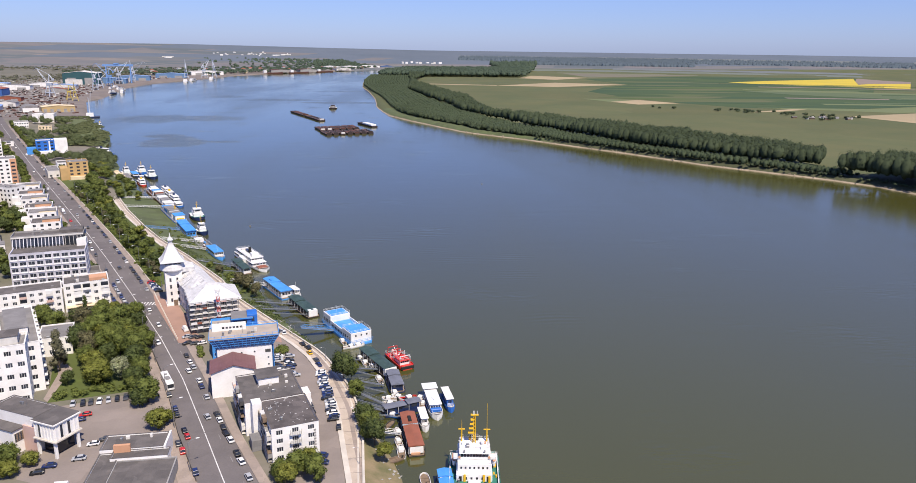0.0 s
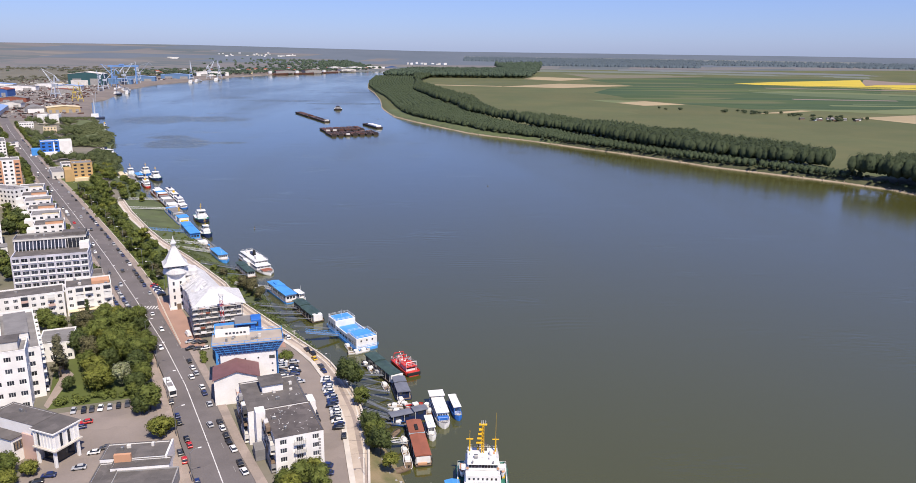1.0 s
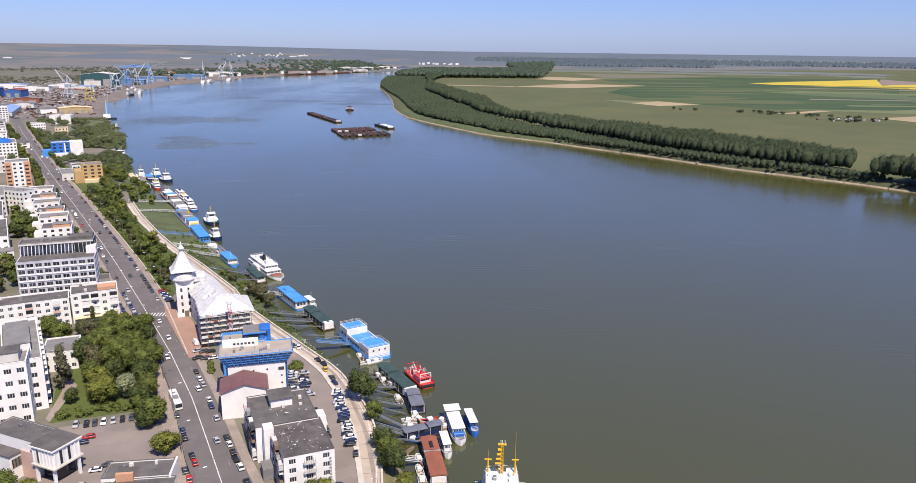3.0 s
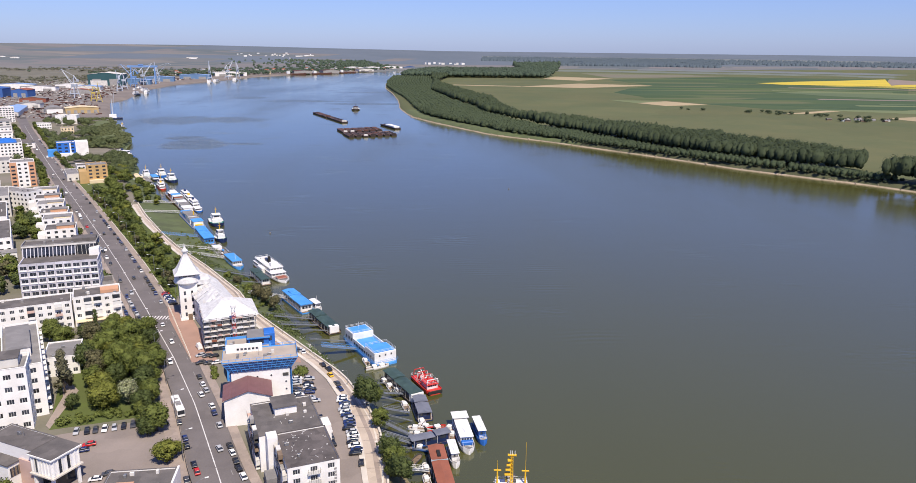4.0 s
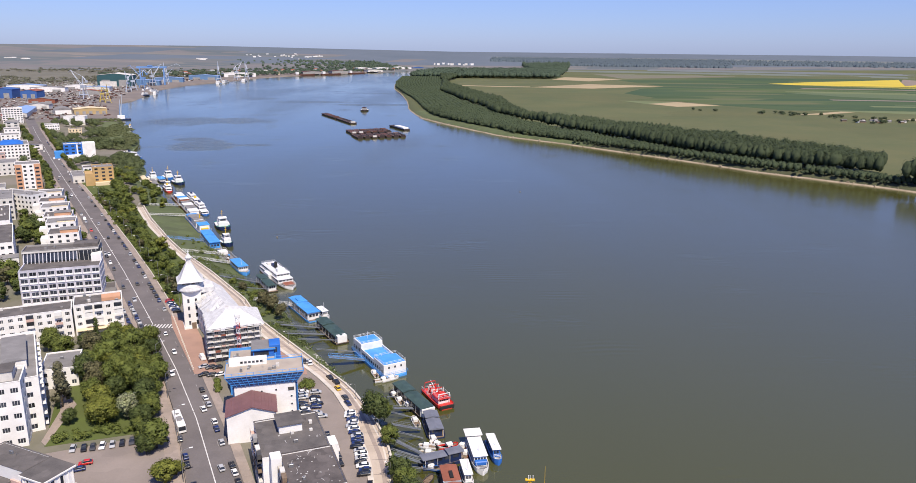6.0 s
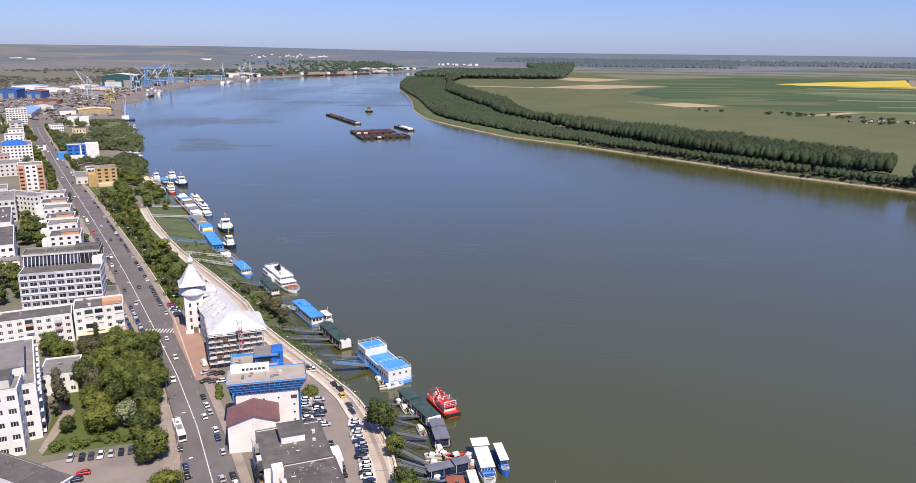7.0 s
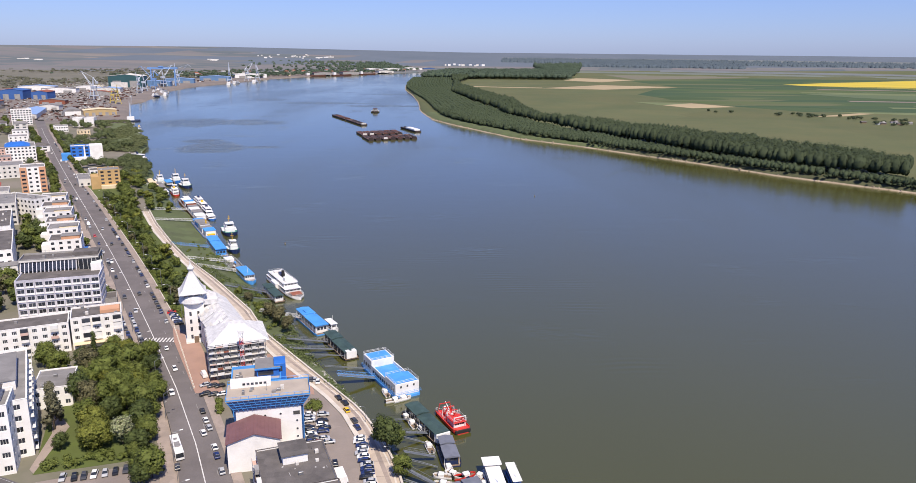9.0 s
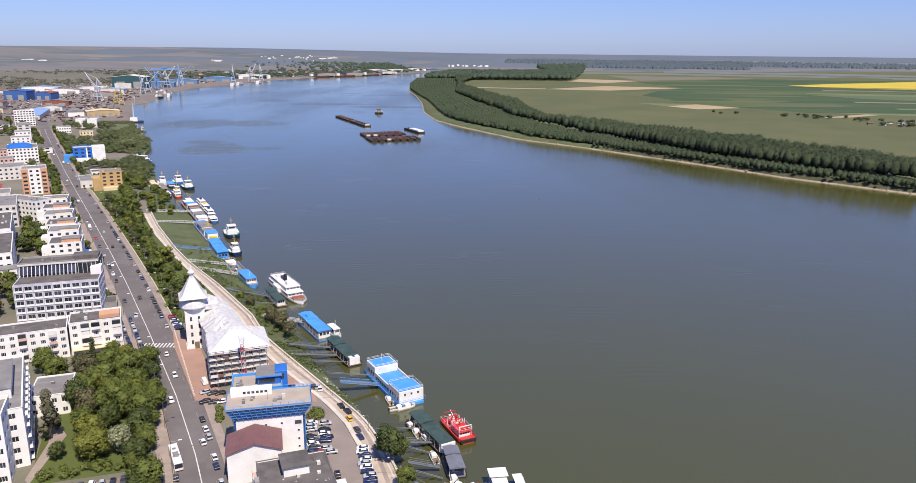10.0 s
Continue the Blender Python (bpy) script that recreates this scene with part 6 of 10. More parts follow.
def passenger_boat(name, label, x, y, deg, L, W, hm, roofm, cabm=M_BWHITE, decks=1, hh=1.3):
    o = thing(name, label, "boat", heading(x, y, deg))
    part("hull", hull(L, W, hh, 0.3, 0.1, 0.75, 0.5, hm, M_ROOFL), o)
    w = W / 2 - 0.45
    z = hh - 0.46
    for d in range(decks):
        a, b = -L * (0.45 - 0.05 * d), L * (0.26 - 0.08 * d)
        part("cabin", bx(-w, a, z, w, b, z + 2.5, bevel=0.08), o, "", None, cabm)
        n = max(3, int((b - a) / 1.6))
        strip_windows(o, a + 0.4, b - 0.4, w + 0.02, z + 1.2, n, 0.8, "y")
        strip_windows(o, a + 0.4, b - 0.4, -w - 0.02, z + 1.2, n, 0.8, "y")
        strip_windows(o, -w + 0.2, w - 0.2, b + 0.02, z + 1.25, 4, 0.8, "x")
        part("roof", bx(-w - 0.25, a - 0.4, z + 2.5, w + 0.25, b + 0.35, z + 2.66, bevel=0.05), o, "", None, roofm)
        z += 2.66
        w -= 0.35
    rails(o, -W * 0.3, L * 0.3, W * 0.3, L * 0.42, hh, 0.8)
    part("mast", tube(bmesh.new(), (0, L * 0.12, z - 0.05), (0, L * 0.1, z + 3.2), 0.09, 0.05, 6), o, "", None, M_BWHITE)
    if decks > 1:
        part("funnel", bx(-0.7, -L * 0.22, z - 0.05, 0.7, -L * 0.12, z + 1.8, bevel=0.15), o, "", None, M_YEL if L < 22 else M_NAVY)
        part("deck_locker", bx(-w * 0.6, -L * 0.34, z - 0.05, w * 0.6, -L * 0.27, z + 0.8, bevel=0.08), o, "", None, M_OFFWHITE)
    return o


def tug(label, x, y, deg, L=18, W=7, hm=M_NAVY, house=M_BWHITE, mast=M_YEL, roofm=None, deckm=None, squat=1.0):
    o = thing("tugboat", label, "boat", heading(x, y, deg) @ Matrix.Diagonal((1, 1, squat, 1)), group="tugboats at the moorings")
    part("hull", hull(L, W, 1.7, 0.4, 0.2, 0.75, 0.9, hm, deckm or M_TEALD), o)
    part("hull_band", bx(-W / 2 - 0.04, -L * 0.36, 1.35, W / 2 + 0.04, L * 0.05, 1.55), o, "white rubbing strake", None, M_BWHITE)
    part("deckhouse", bx(-W * 0.33, -L * 0.22, 1.2, W * 0.33, L * 0.2, 3.7, bevel=0.12), o, "", None, house)
    part("wheelhouse", bx(-W * 0.25, -L * 0.06, 3.7, W * 0.25, L * 0.15, 6.1, bevel=0.15), o, "", None, house)
    strip_windows(o, -W * 0.22, W * 0.22, L * 0.15 + 0.03, 4.7, 4, 0.85, "x", 0.85)
    for s in (-1, 1):
        strip_windows(o, -L * 0.05, L * 0.14, s * (W * 0.25 + 0.02), 4.7, 3, 0.85, "y", 0.85)
        strip_windows(o, -L * 0.2, L * 0.18, s * (W * 0.33 + 0.02), 2.3, 4, 0.6, "y", 0.5)
    strip_windows(o, -W * 0.3, W * 0.3, -L * 0.22 - 0.02, 2.0, 3, 1.0, "x", 0.5)
    part("wheelhouse_roof", bx(-W * 0.29, -L * 0.08, 6.1, W * 0.29, L * 0.17, 6.25, bevel=0.05), o, "", None, roofm or house)
    bm = tube(bmesh.new(), (0, 0, 6.2), (0, 0, 10.6), 0.16, 0.08)
    tube(bm, (-0.9, 0, 8.6), (0.9, 0, 8.6), 0.07)
    tube(bm, (-0.5, 0, 9.6), (0.5, 0, 9.6), 0.06)
    part("mast", bm, o, "", None, mast)
    part("funnel", tube(bmesh.new(), (W * 0.2, -L * 0.14, 3.6), (W * 0.2, -L * 0.15, 5.9), 0.45, 0.4, 10), o, "", None, M_NAVY)
    part("towing_winch", bx(-0.9, -L * 0.36, 1.2, 0.9, -L * 0.3, 2.2, bevel=0.1), o, "", None, M_DARK)
    tyres(o, W / 2 + 0.1, -L * 0.36, L * 0.1, 1.0, 4)
    rails(o, -W * 0.31, -L * 0.21, W * 0.31, L * 0.19, 3.7, 0.9)
    return o


M_GANG = mat("dull_blue_grey_steel", (0.15, 0.17, 0.2), 0.7, (0.1, 0.11, 0.13), 0.6)


def gangway(x0, y0, x1, y1, z0, z1, w=1.2, material=M_SKYBLUE, label="light blue steel gangway from the quay to a pontoon"):
    d = math.hypot(x1 - x0, y1 - y0)
    o = thing("gangway", label, "gangway", pose(x0, y0, 0, 0, 0, math.degrees(math.atan2(y1 - y0, x1 - x0))), group="gangways to the pontoons")
    m4 = Matrix.Translation((0, 0, z0)) @ Matrix.Rotation(-math.atan2(z1 - z0, d), 4, "Y")
    part("deck", bx(0, -w / 2, -0.12, d, w / 2, 0.0, m4=m4), o, "", None, M_GANG)
    n = max(3, int(d / 1.6))
    for s in (-1, 1):
        bm = bmesh.new()
        y = s * w / 2
        for q in (0.0, 1.0):
            tube(bm, m4 @ Vector((0, y, q)), m4 @ Vector((d, y, q)), 0.05, n=4)
        for i in range(n + 1):
            tube(bm, m4 @ Vector((d * i / n, y, 0)), m4 @ Vector((d * i / n, y, 1.0)), 0.028, n=4)
            if i < n:
                tube(bm, m4 @ Vector((d * i / n, y, 0)), m4 @ Vector((d * (i + 1) / n, y, 1.0)), 0.022, n=4)
        part("side_truss", bm, o, "", None, M_GANG if material is M_STEEL else material)
    return o


# large ship in the foreground
o = thing("river_ship", "white and green river ship with yellow masts", "ship", heading(17.0, 156.2, 264) @ Matrix.Diagonal((0.72, 0.9, 0.82, 1)))
part("hull", hull(46, 18.5, 3.4, 0.2, 0.06, 0.85, 1.0, M_TEALD, M_TEALD, 0.35), o, "green hull and deck")
part("deckhouse", bx(-6.4, -20, 2.5, 6.4, -7.0, 5.4, bevel=0.15), o, "white lower deckhouse", None, M_BWHITE)
part("bridge_deck", bx(-6.0, -20, 5.4, 6.0, -8.5, 8.0, bevel=0.15), o, "white accommodation deck", None, M_BWHITE)
part("bridge", bx(-5.1, -18.6, 8.0, 5.1, -10.6, 10.4, bevel=0.2), o, "white bridge", None, M_BWHITE)
strip_windows(o, -4.9, 4.9, -10.56, 9.1, 9, 1.0, "x", 0.9, "bridge_window")
for s in (-1, 1):
    strip_windows(o, -18, -11, s * 5.13, 9.1, 5, 0.9, "y", 0.8, "bridge_window")
    strip_windows(o, -19, -9, s * 6.03, 6.3, 6, 0.7, "y", 0.4)
strip_windows(o, -5.4, 5.4, -8.46, 6.3, 7, 0.7, "x", 0.4)
strip_windows(o, -5.8, 5.8, -6.96, 3.6, 6, 0.8, "x", 0.35)
part("bridge_roof", bx(-5.4, -18.9, 10.4, 5.4, -10.0, 10.65, bevel=0.06), o, "", None, M_BWHITE)
rails(o, -5.2, -18.7, 5.2, -13.0, 10.65, 1.0)
for s in (-1, 1):
    part("bridge_wing", bx(s * 6.4 - 1.25, -12.8, 7.9, s * 6.4 + 1.1, -11.0, 9.0, bevel=0.1), o, "", None, M_BWHITE)
    lb = part("lifeboat", hull(5.5, 2.0, 0.9, 0.4, 0.4, 0.5, 0.2, M_BWHITE, M_BWHITE), o, "", pose(s * 7.2, -15.5, 4.9))
    part("canopy", bx(-0.8, -2.0, 0.5, 0.8, 2.0, 1.2, bevel=0.25), lb, "orange canopy", None, M_ORANGE)
    part("davit", tube(bmesh.new(), (s * 6.4, -15.5, 2.6), (s * 7.4, -15.5, 6.6), 0.12), o, "", None, M_BWHITE)
mast = bmesh.new()
for x in (-0.45, 0.45):
    tube(mast, (x, -16, 10.7), (x * 0.6, -16, 20.5), 0.18, 0.12)
tube(mast, (0, -16.9, 10.7), (0, -16.3, 20.5), 0.18, 0.12)
for i in range(8):
    tube(mast, (-0.45, -16, 11.5 + i * 1.15), (0.45, -16, 12.1 + i * 1.15), 0.09)
    tube(mast, (0.45, -16, 11.5 + i * 1.15), (0, -16.7, 12.1 + i * 1.15), 0.09)
mast_o = part("main_mast", mast, o, "yellow lattice mast", None, M_YEL)
for i in range(4):
    part("radar_platform", bx(0.3, -16.6, 14.2 + i * 1.5, 2.3 - i * 0.3, -15.4, 14.45 + i * 1.5), mast_o, "", None, M_YEL)
part("crosstree", bx(-1.4, -16.4, 20.3, 1.4, -15.7, 20.6), mast_o, "", None, M_YEL)
for x in (-0.9, 0.0, 0.5):
    part("mast_light", tube(bmesh.new(), (x, -16, 20.5), (x, -16, 21.8), 0.12, n=6), mast_o, "", None, M_BWHITE)
for s in (-1, 1):
    bm = tube(bmesh.new(), (s * 4.6, -17, 10.6), (s * 4.6, -17, 15.0), 0.35, 0.25)
    tube(bm, (s * 4.6 - 1.2, -17, 14.8), (s * 4.6 + 1.2, -17, 14.8), 0.2)
    tube(bm, (s * 4.6, -17, 15), (s * 4.6, -17, 24.0 if s < 0 else 18), 0.08, 0.04)
    part("side_mast", bm, o, "yellow side mast with an aerial", None, M_YEL)
hatch = part("hatch_cover", bx(-3.6, -3, 2.5, 3.6, 10, 3.5, bevel=0.08), o, "rust red hatch cover", None, M_BROWNR)
part("deck_crane", tube(bmesh.new(), (-5.2, -4.5, 2.5), (-5.2, -4.5, 6.5), 0.5), o, "yellow crane post", None, M_YEL)
part("raft_canister", tube(bmesh.new(), (5.0, -5, 3.1), (5.0, -3.4, 3.1), 0.5, n=10), o, "", None, M_BWHITE)
part("life_raft", bx(-2.2, -6.6, 2.5, 2.2, -4.2, 4.0, bevel=0.2), o, "white deck locker", None, M_BWHITE)
rails(o, -8.8, -21, 8.8, 14, 3.3, 1.1)
rails(o, -5.8, -19.8, 5.8, -8.6, 8.0, 1.0)
for s in (-1, 1):
    part("bulwark", bx(s * 8.7 - 0.15, -20, 2.6, s * 8.7 + 0.15, 12, 3.9), o, "green bulwark", None, M_TEALD)
    part("ladder", bx(s * 3.4 - 0.4, -7.0, 2.6, s * 3.4 + 0.4, -6.7, 5.4), o, "yellow ladder", None, M_YEL)
    # Flat black panel: shade inside an open doorway, put in as colour.
    part("doorway", bx(s * 4.9 - 0.5, -6.98, 2.7, s * 4.9 + 0.5, -6.9, 4.7), o, "black panel for a shaded doorway", None, M_DARK)
    part("vent_pipe", tube(bmesh.new(), (s * 4.8, -3.4, 2.6), (s * 4.8, -3.4, 4.6), 0.3, n=8), o, "", None, M_BWHITE)
part("funnel", bx(-1.6, -19.9, 8.0, 1.6, -18.7, 12.0, bevel=0.2), o, "dark funnel casing", None, M_DFRAME)
for s in (-1, 1):
    part("searchlight", tube(bmesh.new(), (s * 3.6, -10.6, 10.6), (s * 3.6, -10.2, 11.5), 0.35, n=8), o, "", None, M_STEEL)
    part("life_ring", tube(bmesh.new(), (s * 5.3, -10.52, 9.0), (s * 5.3, -10.4, 9.0), 0.45, n=12), o, "orange life ring", None, M_ORANGE)
    part("deck_edge", bx(s * 8.62 - 0.1, -20.5, 3.88, s * 8.62 + 0.22, 12, 4.02), o, "white bulwark rail", None, M_BWHITE)
    for k in range(6):
        part("bulwark_stay", bx(s * 8.5 - 0.2, -18 + k * 5, 2.6, s * 8.5 + 0.05, -17.7 + k * 5, 3.9), o, "", None, M_YEL)
    tyres(o, s * 9.3, -18, 10, 2.0, 7)
for k, (x, yy, q) in enumerate(((-2.8, -12.6, 1.1), (-1.2, -17.6, 0.9), (2.4, -13.4, 1.3), (1.6, -17.9, 0.8), (-4.0, -15.6, 0.7), (4.2, -14.9, 0.8))):
    part("roof_gear", bx(x - q / 2, yy - q / 2, 10.6, x + q / 2, yy + q / 2, 11.0 + q * 0.5, bevel=0.1), o, "", None, (M_BWHITE, M_DFRAME, M_STEEL, M_YEL, M_ORANGE, M_BWHITE)[k])
part("radar_dome", turned(((0.05, 12.4), (0.6, 12.1), (0.75, 11.5), (0.6, 10.9), (0.3, 10.6)), 12, False), o, "white radar dome", pose(-3.0, -15, 0.0), M_BWHITE)
part("deck_hose", tube(bmesh.new(), (-1.5, -3.5, 3.6), (1.8, 2.0, 3.6), 0.18, n=6), o, "dark deck hose", None, M_DARK)
gear = random.Random(9)
for i in range(40):
    x, yy, q = gear.choice((-1, 1)) * gear.uniform(4.6, 8.0), gear.uniform(-18, 6), gear.uniform(0.4, 1.1)
    part("deck_gear", bx(x - q / 2, yy - q, 2.5, x + q / 2, yy + q, 2.6 + gear.uniform(0.5, 1.4), bevel=0.08), o, "", None, gear.choice((M_BWHITE, M_YEL, M_DFRAME, M_ORANGE, M_STEEL, M_RUST)))
o = pontoon("workshop_pontoon", "small pontoon with a light blue roof", 10.5, 162.8, 92, 9, 5.4, M_SKYBLUE, M_BWHITE)
motorboat("white motorboat with a dark open cockpit", 5.4, 167.5, 95, 5, 2.6, cabin=False)

# moorings, from near to far
o = pontoon("houseboat", "long rusty houseboat with a worn red-brown roof", 2.8, 189.4, 96, 20.5, 6.0, M_BROWNR, M_DFRAME, M_DARK, 0.8, 2.3, 0.8, "houseboat")
part("skylight", bx(-0.4, 3, 3.7, 0.5, 6, 4.05), o, "", None, M_DARK)
part("aft_house", bx(-1.9, -9.7, 0.8, 1.9, -9.35, 2.7), o, "white gable end", None, M_BWHITE)
part("roof_break", bx(-2.3, 2.15, 2.9, 2.3, 2.45, 3.4), o, "pale blue gutter between the two roofs", None, M_LGREY)
part("deck_clutter", bx(-1.6, -10.1, 0.45, 1.0, -9.75, 1.2, bevel=0.1), o, "orange crates", None, M_ORANGE)
passenger_boat("passenger_boat", "white and blue passenger boat with a white awning", 10.2, 207.5, 276, 17.2, 4.4, M_BWHITE, M_BWHITE)
o = bpy.context.scene.objects["passenger_boat"]
part("awning", bx(-2.4, -9.0, 4.0, 2.4, -5.0, 4.2), o, "flat white stern awning", None, M_BWHITE)
for s in (-1, 1):
    part("awning_post", tube(bmesh.new(), (s * 1.9, -8.2, 0.8), (s * 1.9, -8.2, 4.0), 0.07), o, "", None, M_BWHITE)
part("front_cover", bx(-1.7, 4.4, 1.2, 1.7, 5.8, 2.4, bevel=0.2), o, "blue cover", None, M_BLUE)
for q in (-1, 1):
    part("side_stripe", bx(q * 2.22 - 0.02, -7.5, 0.6, q * 2.22 + 0.02, 2.5, 0.95), o, "blue stripe", None, M_BLUE)
passenger_boat("cabin_cruiser", "deep blue cabin cruiser with white foredeck", 15.0, 209.2, 277, 11.5, 2.9, M_BLUE, M_BWHITE, M_BLUE)
passenger_boat("ferry_launch", "white launch moored beside the rusty houseboat", 6.6, 197.0, 276, 9.5, 2.8, M_BWHITE, M_BWHITE)
pontoon("mooring_pontoon", "dark steel pontoon with grey-blue roof", -1.4, 223.6, 99, 11, 6.0, mat("slate_roof", (0.17, 0.18, 0.22), 0.7, (0.11, 0.12, 0.15), 0.5), M_NAVY)
pontoon("mooring_pontoon", "low dark pontoon among small boats", 0.4, 205.5, 20, 12, 5, mat("slate_roof", (0.1, 0.11, 0.14)), M_NAVY, gable=0.15, ch=2.0)
rs = random.Random(21)
for (x, y, d, c) in ((-3.3, 213.5, 170, None), (-2.8, 209.8, 165, None), (-2.2, 202.5, 160, M_BLUE), (2.5, 213.4, 20, M_RED), (-0.2, 214.2, 150, None), (6.2, 212.9, 60, None), (7.0, 208.9, 75, M_BROWNR),
                     (-0.9, 191.4, 100, None), (-1.0, 186.4, 100, None), (-0.4, 181.6, 95, None), (-2.4, 177.4, 25, M_WOOD), (-3.4, 196.9, 60, M_DFRAME), (-17.6, 256.8, 20, None), (-15.0, 257.6, 30, None),
                     (-11.5, 241.5, 110, None), (-8.6, 238.3, 118, None), (-6.6, 228.0, 105, None), (-13.4, 245.4, 117, M_DARK), (-20.5, 262.0, 110, None), (3.4, 209.4, 90, M_NAVY), (-1.5, 217.0, 100, M_BWHITE)):
    motorboat("small %s motorboat at its mooring" % ({None: "white", M_BLUE: "blue", M_RED: "red", M_BROWNR: "brown-decked", M_WOOD: "wooden", M_DFRAME: "dark", M_DARK: "black", M_NAVY: "navy", M_BWHITE: "white"}[c]),
              x, y, d, rs.uniform(4.8, 6.4), rs.uniform(1.9, 2.4), c or M_BWHITE, c not in (M_WOOD, M_DFRAME))
o = pontoon("restaurant_boat", "dark green roofed restaurant boat with white stern", -7.4, 240.0, 117, 21.5, 6.4, M_GREENR, M_DFRAME, M_DARK, 0.9, 2.3)
part("stern_house", bx(-2.2, -10.6, 0.6, 2.2, -9.0, 3.2, bevel=0.05), o, "white stern cabin", None, M_BWHITE)
o = thing("fire_boat", "bright red fire boat with white rails and frames", "boat", heading(0.4, 242.6, 293) @ Matrix.Scale(0.86, 4))
part("hull", hull(17, 6.4, 1.5, 0.12, 0.1, 0.8, 0.3, M_RED, M_RED, 0.7), o)
part("stem_fender", bx(-2.9, 8.1, 0.3, 2.9, 8.6, 1.6, bevel=0.15), o, "black bow fender", None, M_DARK)
part("foredeck_house", bx(-2.0, 0.5, 1.0, 2.0, 5.6, 3.0, bevel=0.1), o, "white wheelhouse", None, M_BWHITE)
part("wheelhouse_roof", bx(-2.5, 0.2, 3.0, 2.5, 6.2, 3.25, bevel=0.06), o, "red roof deck", None, M_RED)
strip_windows(o, -1.8, 1.8, 5.62, 2.1, 4, 0.8, "x", 0.8)
rails(o, -2.4, 0.3, 2.4, 6.1, 3.25, 1.1)
rails(o, -2.9, -7.8, 2.9, -1.0, 1.5, 1.1)
part("pump_house", bx(-1.5, -4.2, 1.0, 1.5, -1.2, 2.4, bevel=0.1), o, "red pump housing", None, M_RED)
for k, (x, y, z) in enumerate(((-1.4, 4.6, 3.2), (1.4, 4.6, 3.2), (0, 1.4, 3.2), (-1.2, -2.4, 2.3), (1.3, -3.4, 2.3), (0.2, -6.2, 1.3), (-1.9, -6.8, 1.3))):
    bm = tube(bmesh.new(), (x, y, z), (x, y, z + 1.2), 0.22, n=8)
    tube(bm, (x, y, z + 1.1), (x - 0.2, y + 1.3, z + 1.9), 0.16, 0.1, 8)
    part("water_monitor", bm, o, "", None, M_BWHITE if k % 2 else M_RED)
for x in (-2.2, 2.2):
    for y in (0.6, 5.8):
        part("frame_post", tube(bmesh.new(), (x, y, 1.2), (x, y, 5.0), 0.12, n=6), o, "", None, M_BWHITE)
for y in (-6.6, -3.4, -0.6):
    for x in (-2.4, 2.4):
        part("frame_post", tube(bmesh.new(), (x, y, 1.2), (x * 0.85, y, 4.4), 0.13, n=6), o, "", None, M_BWHITE if y > -4 else M_RED)
    part("cross_beam", bx(-2.1, y - 0.12, 4.3, 2.1, y + 0.12, 4.55), o, "", None, M_RED)
    part("ladder_frame", bx(-0.5, y - 0.3, 1.2, 0.3, y + 0.2, 3.2, bevel=0.05), o, "", None, M_BWHITE)
part("frame_beam", bx(-2.3, 5.7, 4.9, 2.3, 5.9, 5.15), o, "", None, M_BWHITE)
part("crane_arm", tube(bmesh.new(), (-1.0, -5.0, 2.6), (-0.6, -7.4, 4.6), 0.18, 0.12, 6), o, "white loading arm", None, M_BWHITE)

# floating restaurant, blue and white
o = thing("floating_restaurant", "white floating pontoon with bright blue flat roofs", "pontoon", heading(-19.4, 271.9, 117))
part("hull", hull(28, 9.4, 1.2, 0.05, 0.05, 0.96, 0.0, M_SKYBLUE, M_SKYBLUE, 0.9), o, "light blue hull")
part("stern_house", bx(-4.2, -13.2, 0.7, 4.2, -5.2, 4.9, bevel=0.08), o, "white end house", None, M_BWHITE)
part("stern_roof", bx(-3.9, -12.9, 4.9, 3.9, -5.4, 5.0), o, "blue roof", None, M_SKYBLUE)
part("bow_house", bx(-4.2, 6.0, 0.7, 4.2, 13.2, 5.6, bevel=0.08), o, "white end house", None, M_BWHITE)
part("bow_roof", bx(-3.7, 6.5, 5.6, 3.7, 12.7, 5.7), o, "blue roof", None, M_SKYBLUE)
part("mid_house", bx(-4.0, -5.2, 0.7, 4.0, 6.0, 3.0), o, "white middle deckhouse", None, M_BWHITE)
part("mid_roof", bx(-3.8, -5.15, 3.0, 3.8, 5.95, 3.12), o, "bright blue open deck", None, M_SKYBLUE)
for s in (-1, 1):
    part("deck_parapet", bx(s * 4.05 - 0.16, -5.15, 2.9, s * 4.05 + 0.16, 5.95, 4.0), o, "white deck parapet", None, M_BWHITE)
for s in (-1, 1):
    strip_windows(o, -4.8, 5.6, s * 4.03, 1.6, 7, 1.3, "y", 0.6)
    strip_windows(o, -12.6, -5.8, s * 4.23, 1.8, 4, 1.3, "y", 0.5)
    strip_windows(o, 6.6, 12.6, s * 4.23, 2.4, 4, 1.3, "y", 0.5)
strip_windows(o, -3.4, 3.4, -13.23, 3.4, 3, 0.7, "x", 0.25)
rails(o, -4.1, -13.1, 4.1, -5.3, 5.0, 0.9, M_BWHITE)
rails(o, -4.1, 6.1, 4.1, 13.1, 5.7, 0.8, M_BWHITE)
rails(o, -4.6, -13.8, 4.6, 13.8, 1.2, 1.0, M_SKYBLUE)
for yy in (-2.5, -0.8, 1.2, 3.0):
    part("sign_bar", bx(-4.14, yy, 2.9, -4.04, yy + 1.2, 3.5), o, "plain dark sign bar", None, M_BLUE)
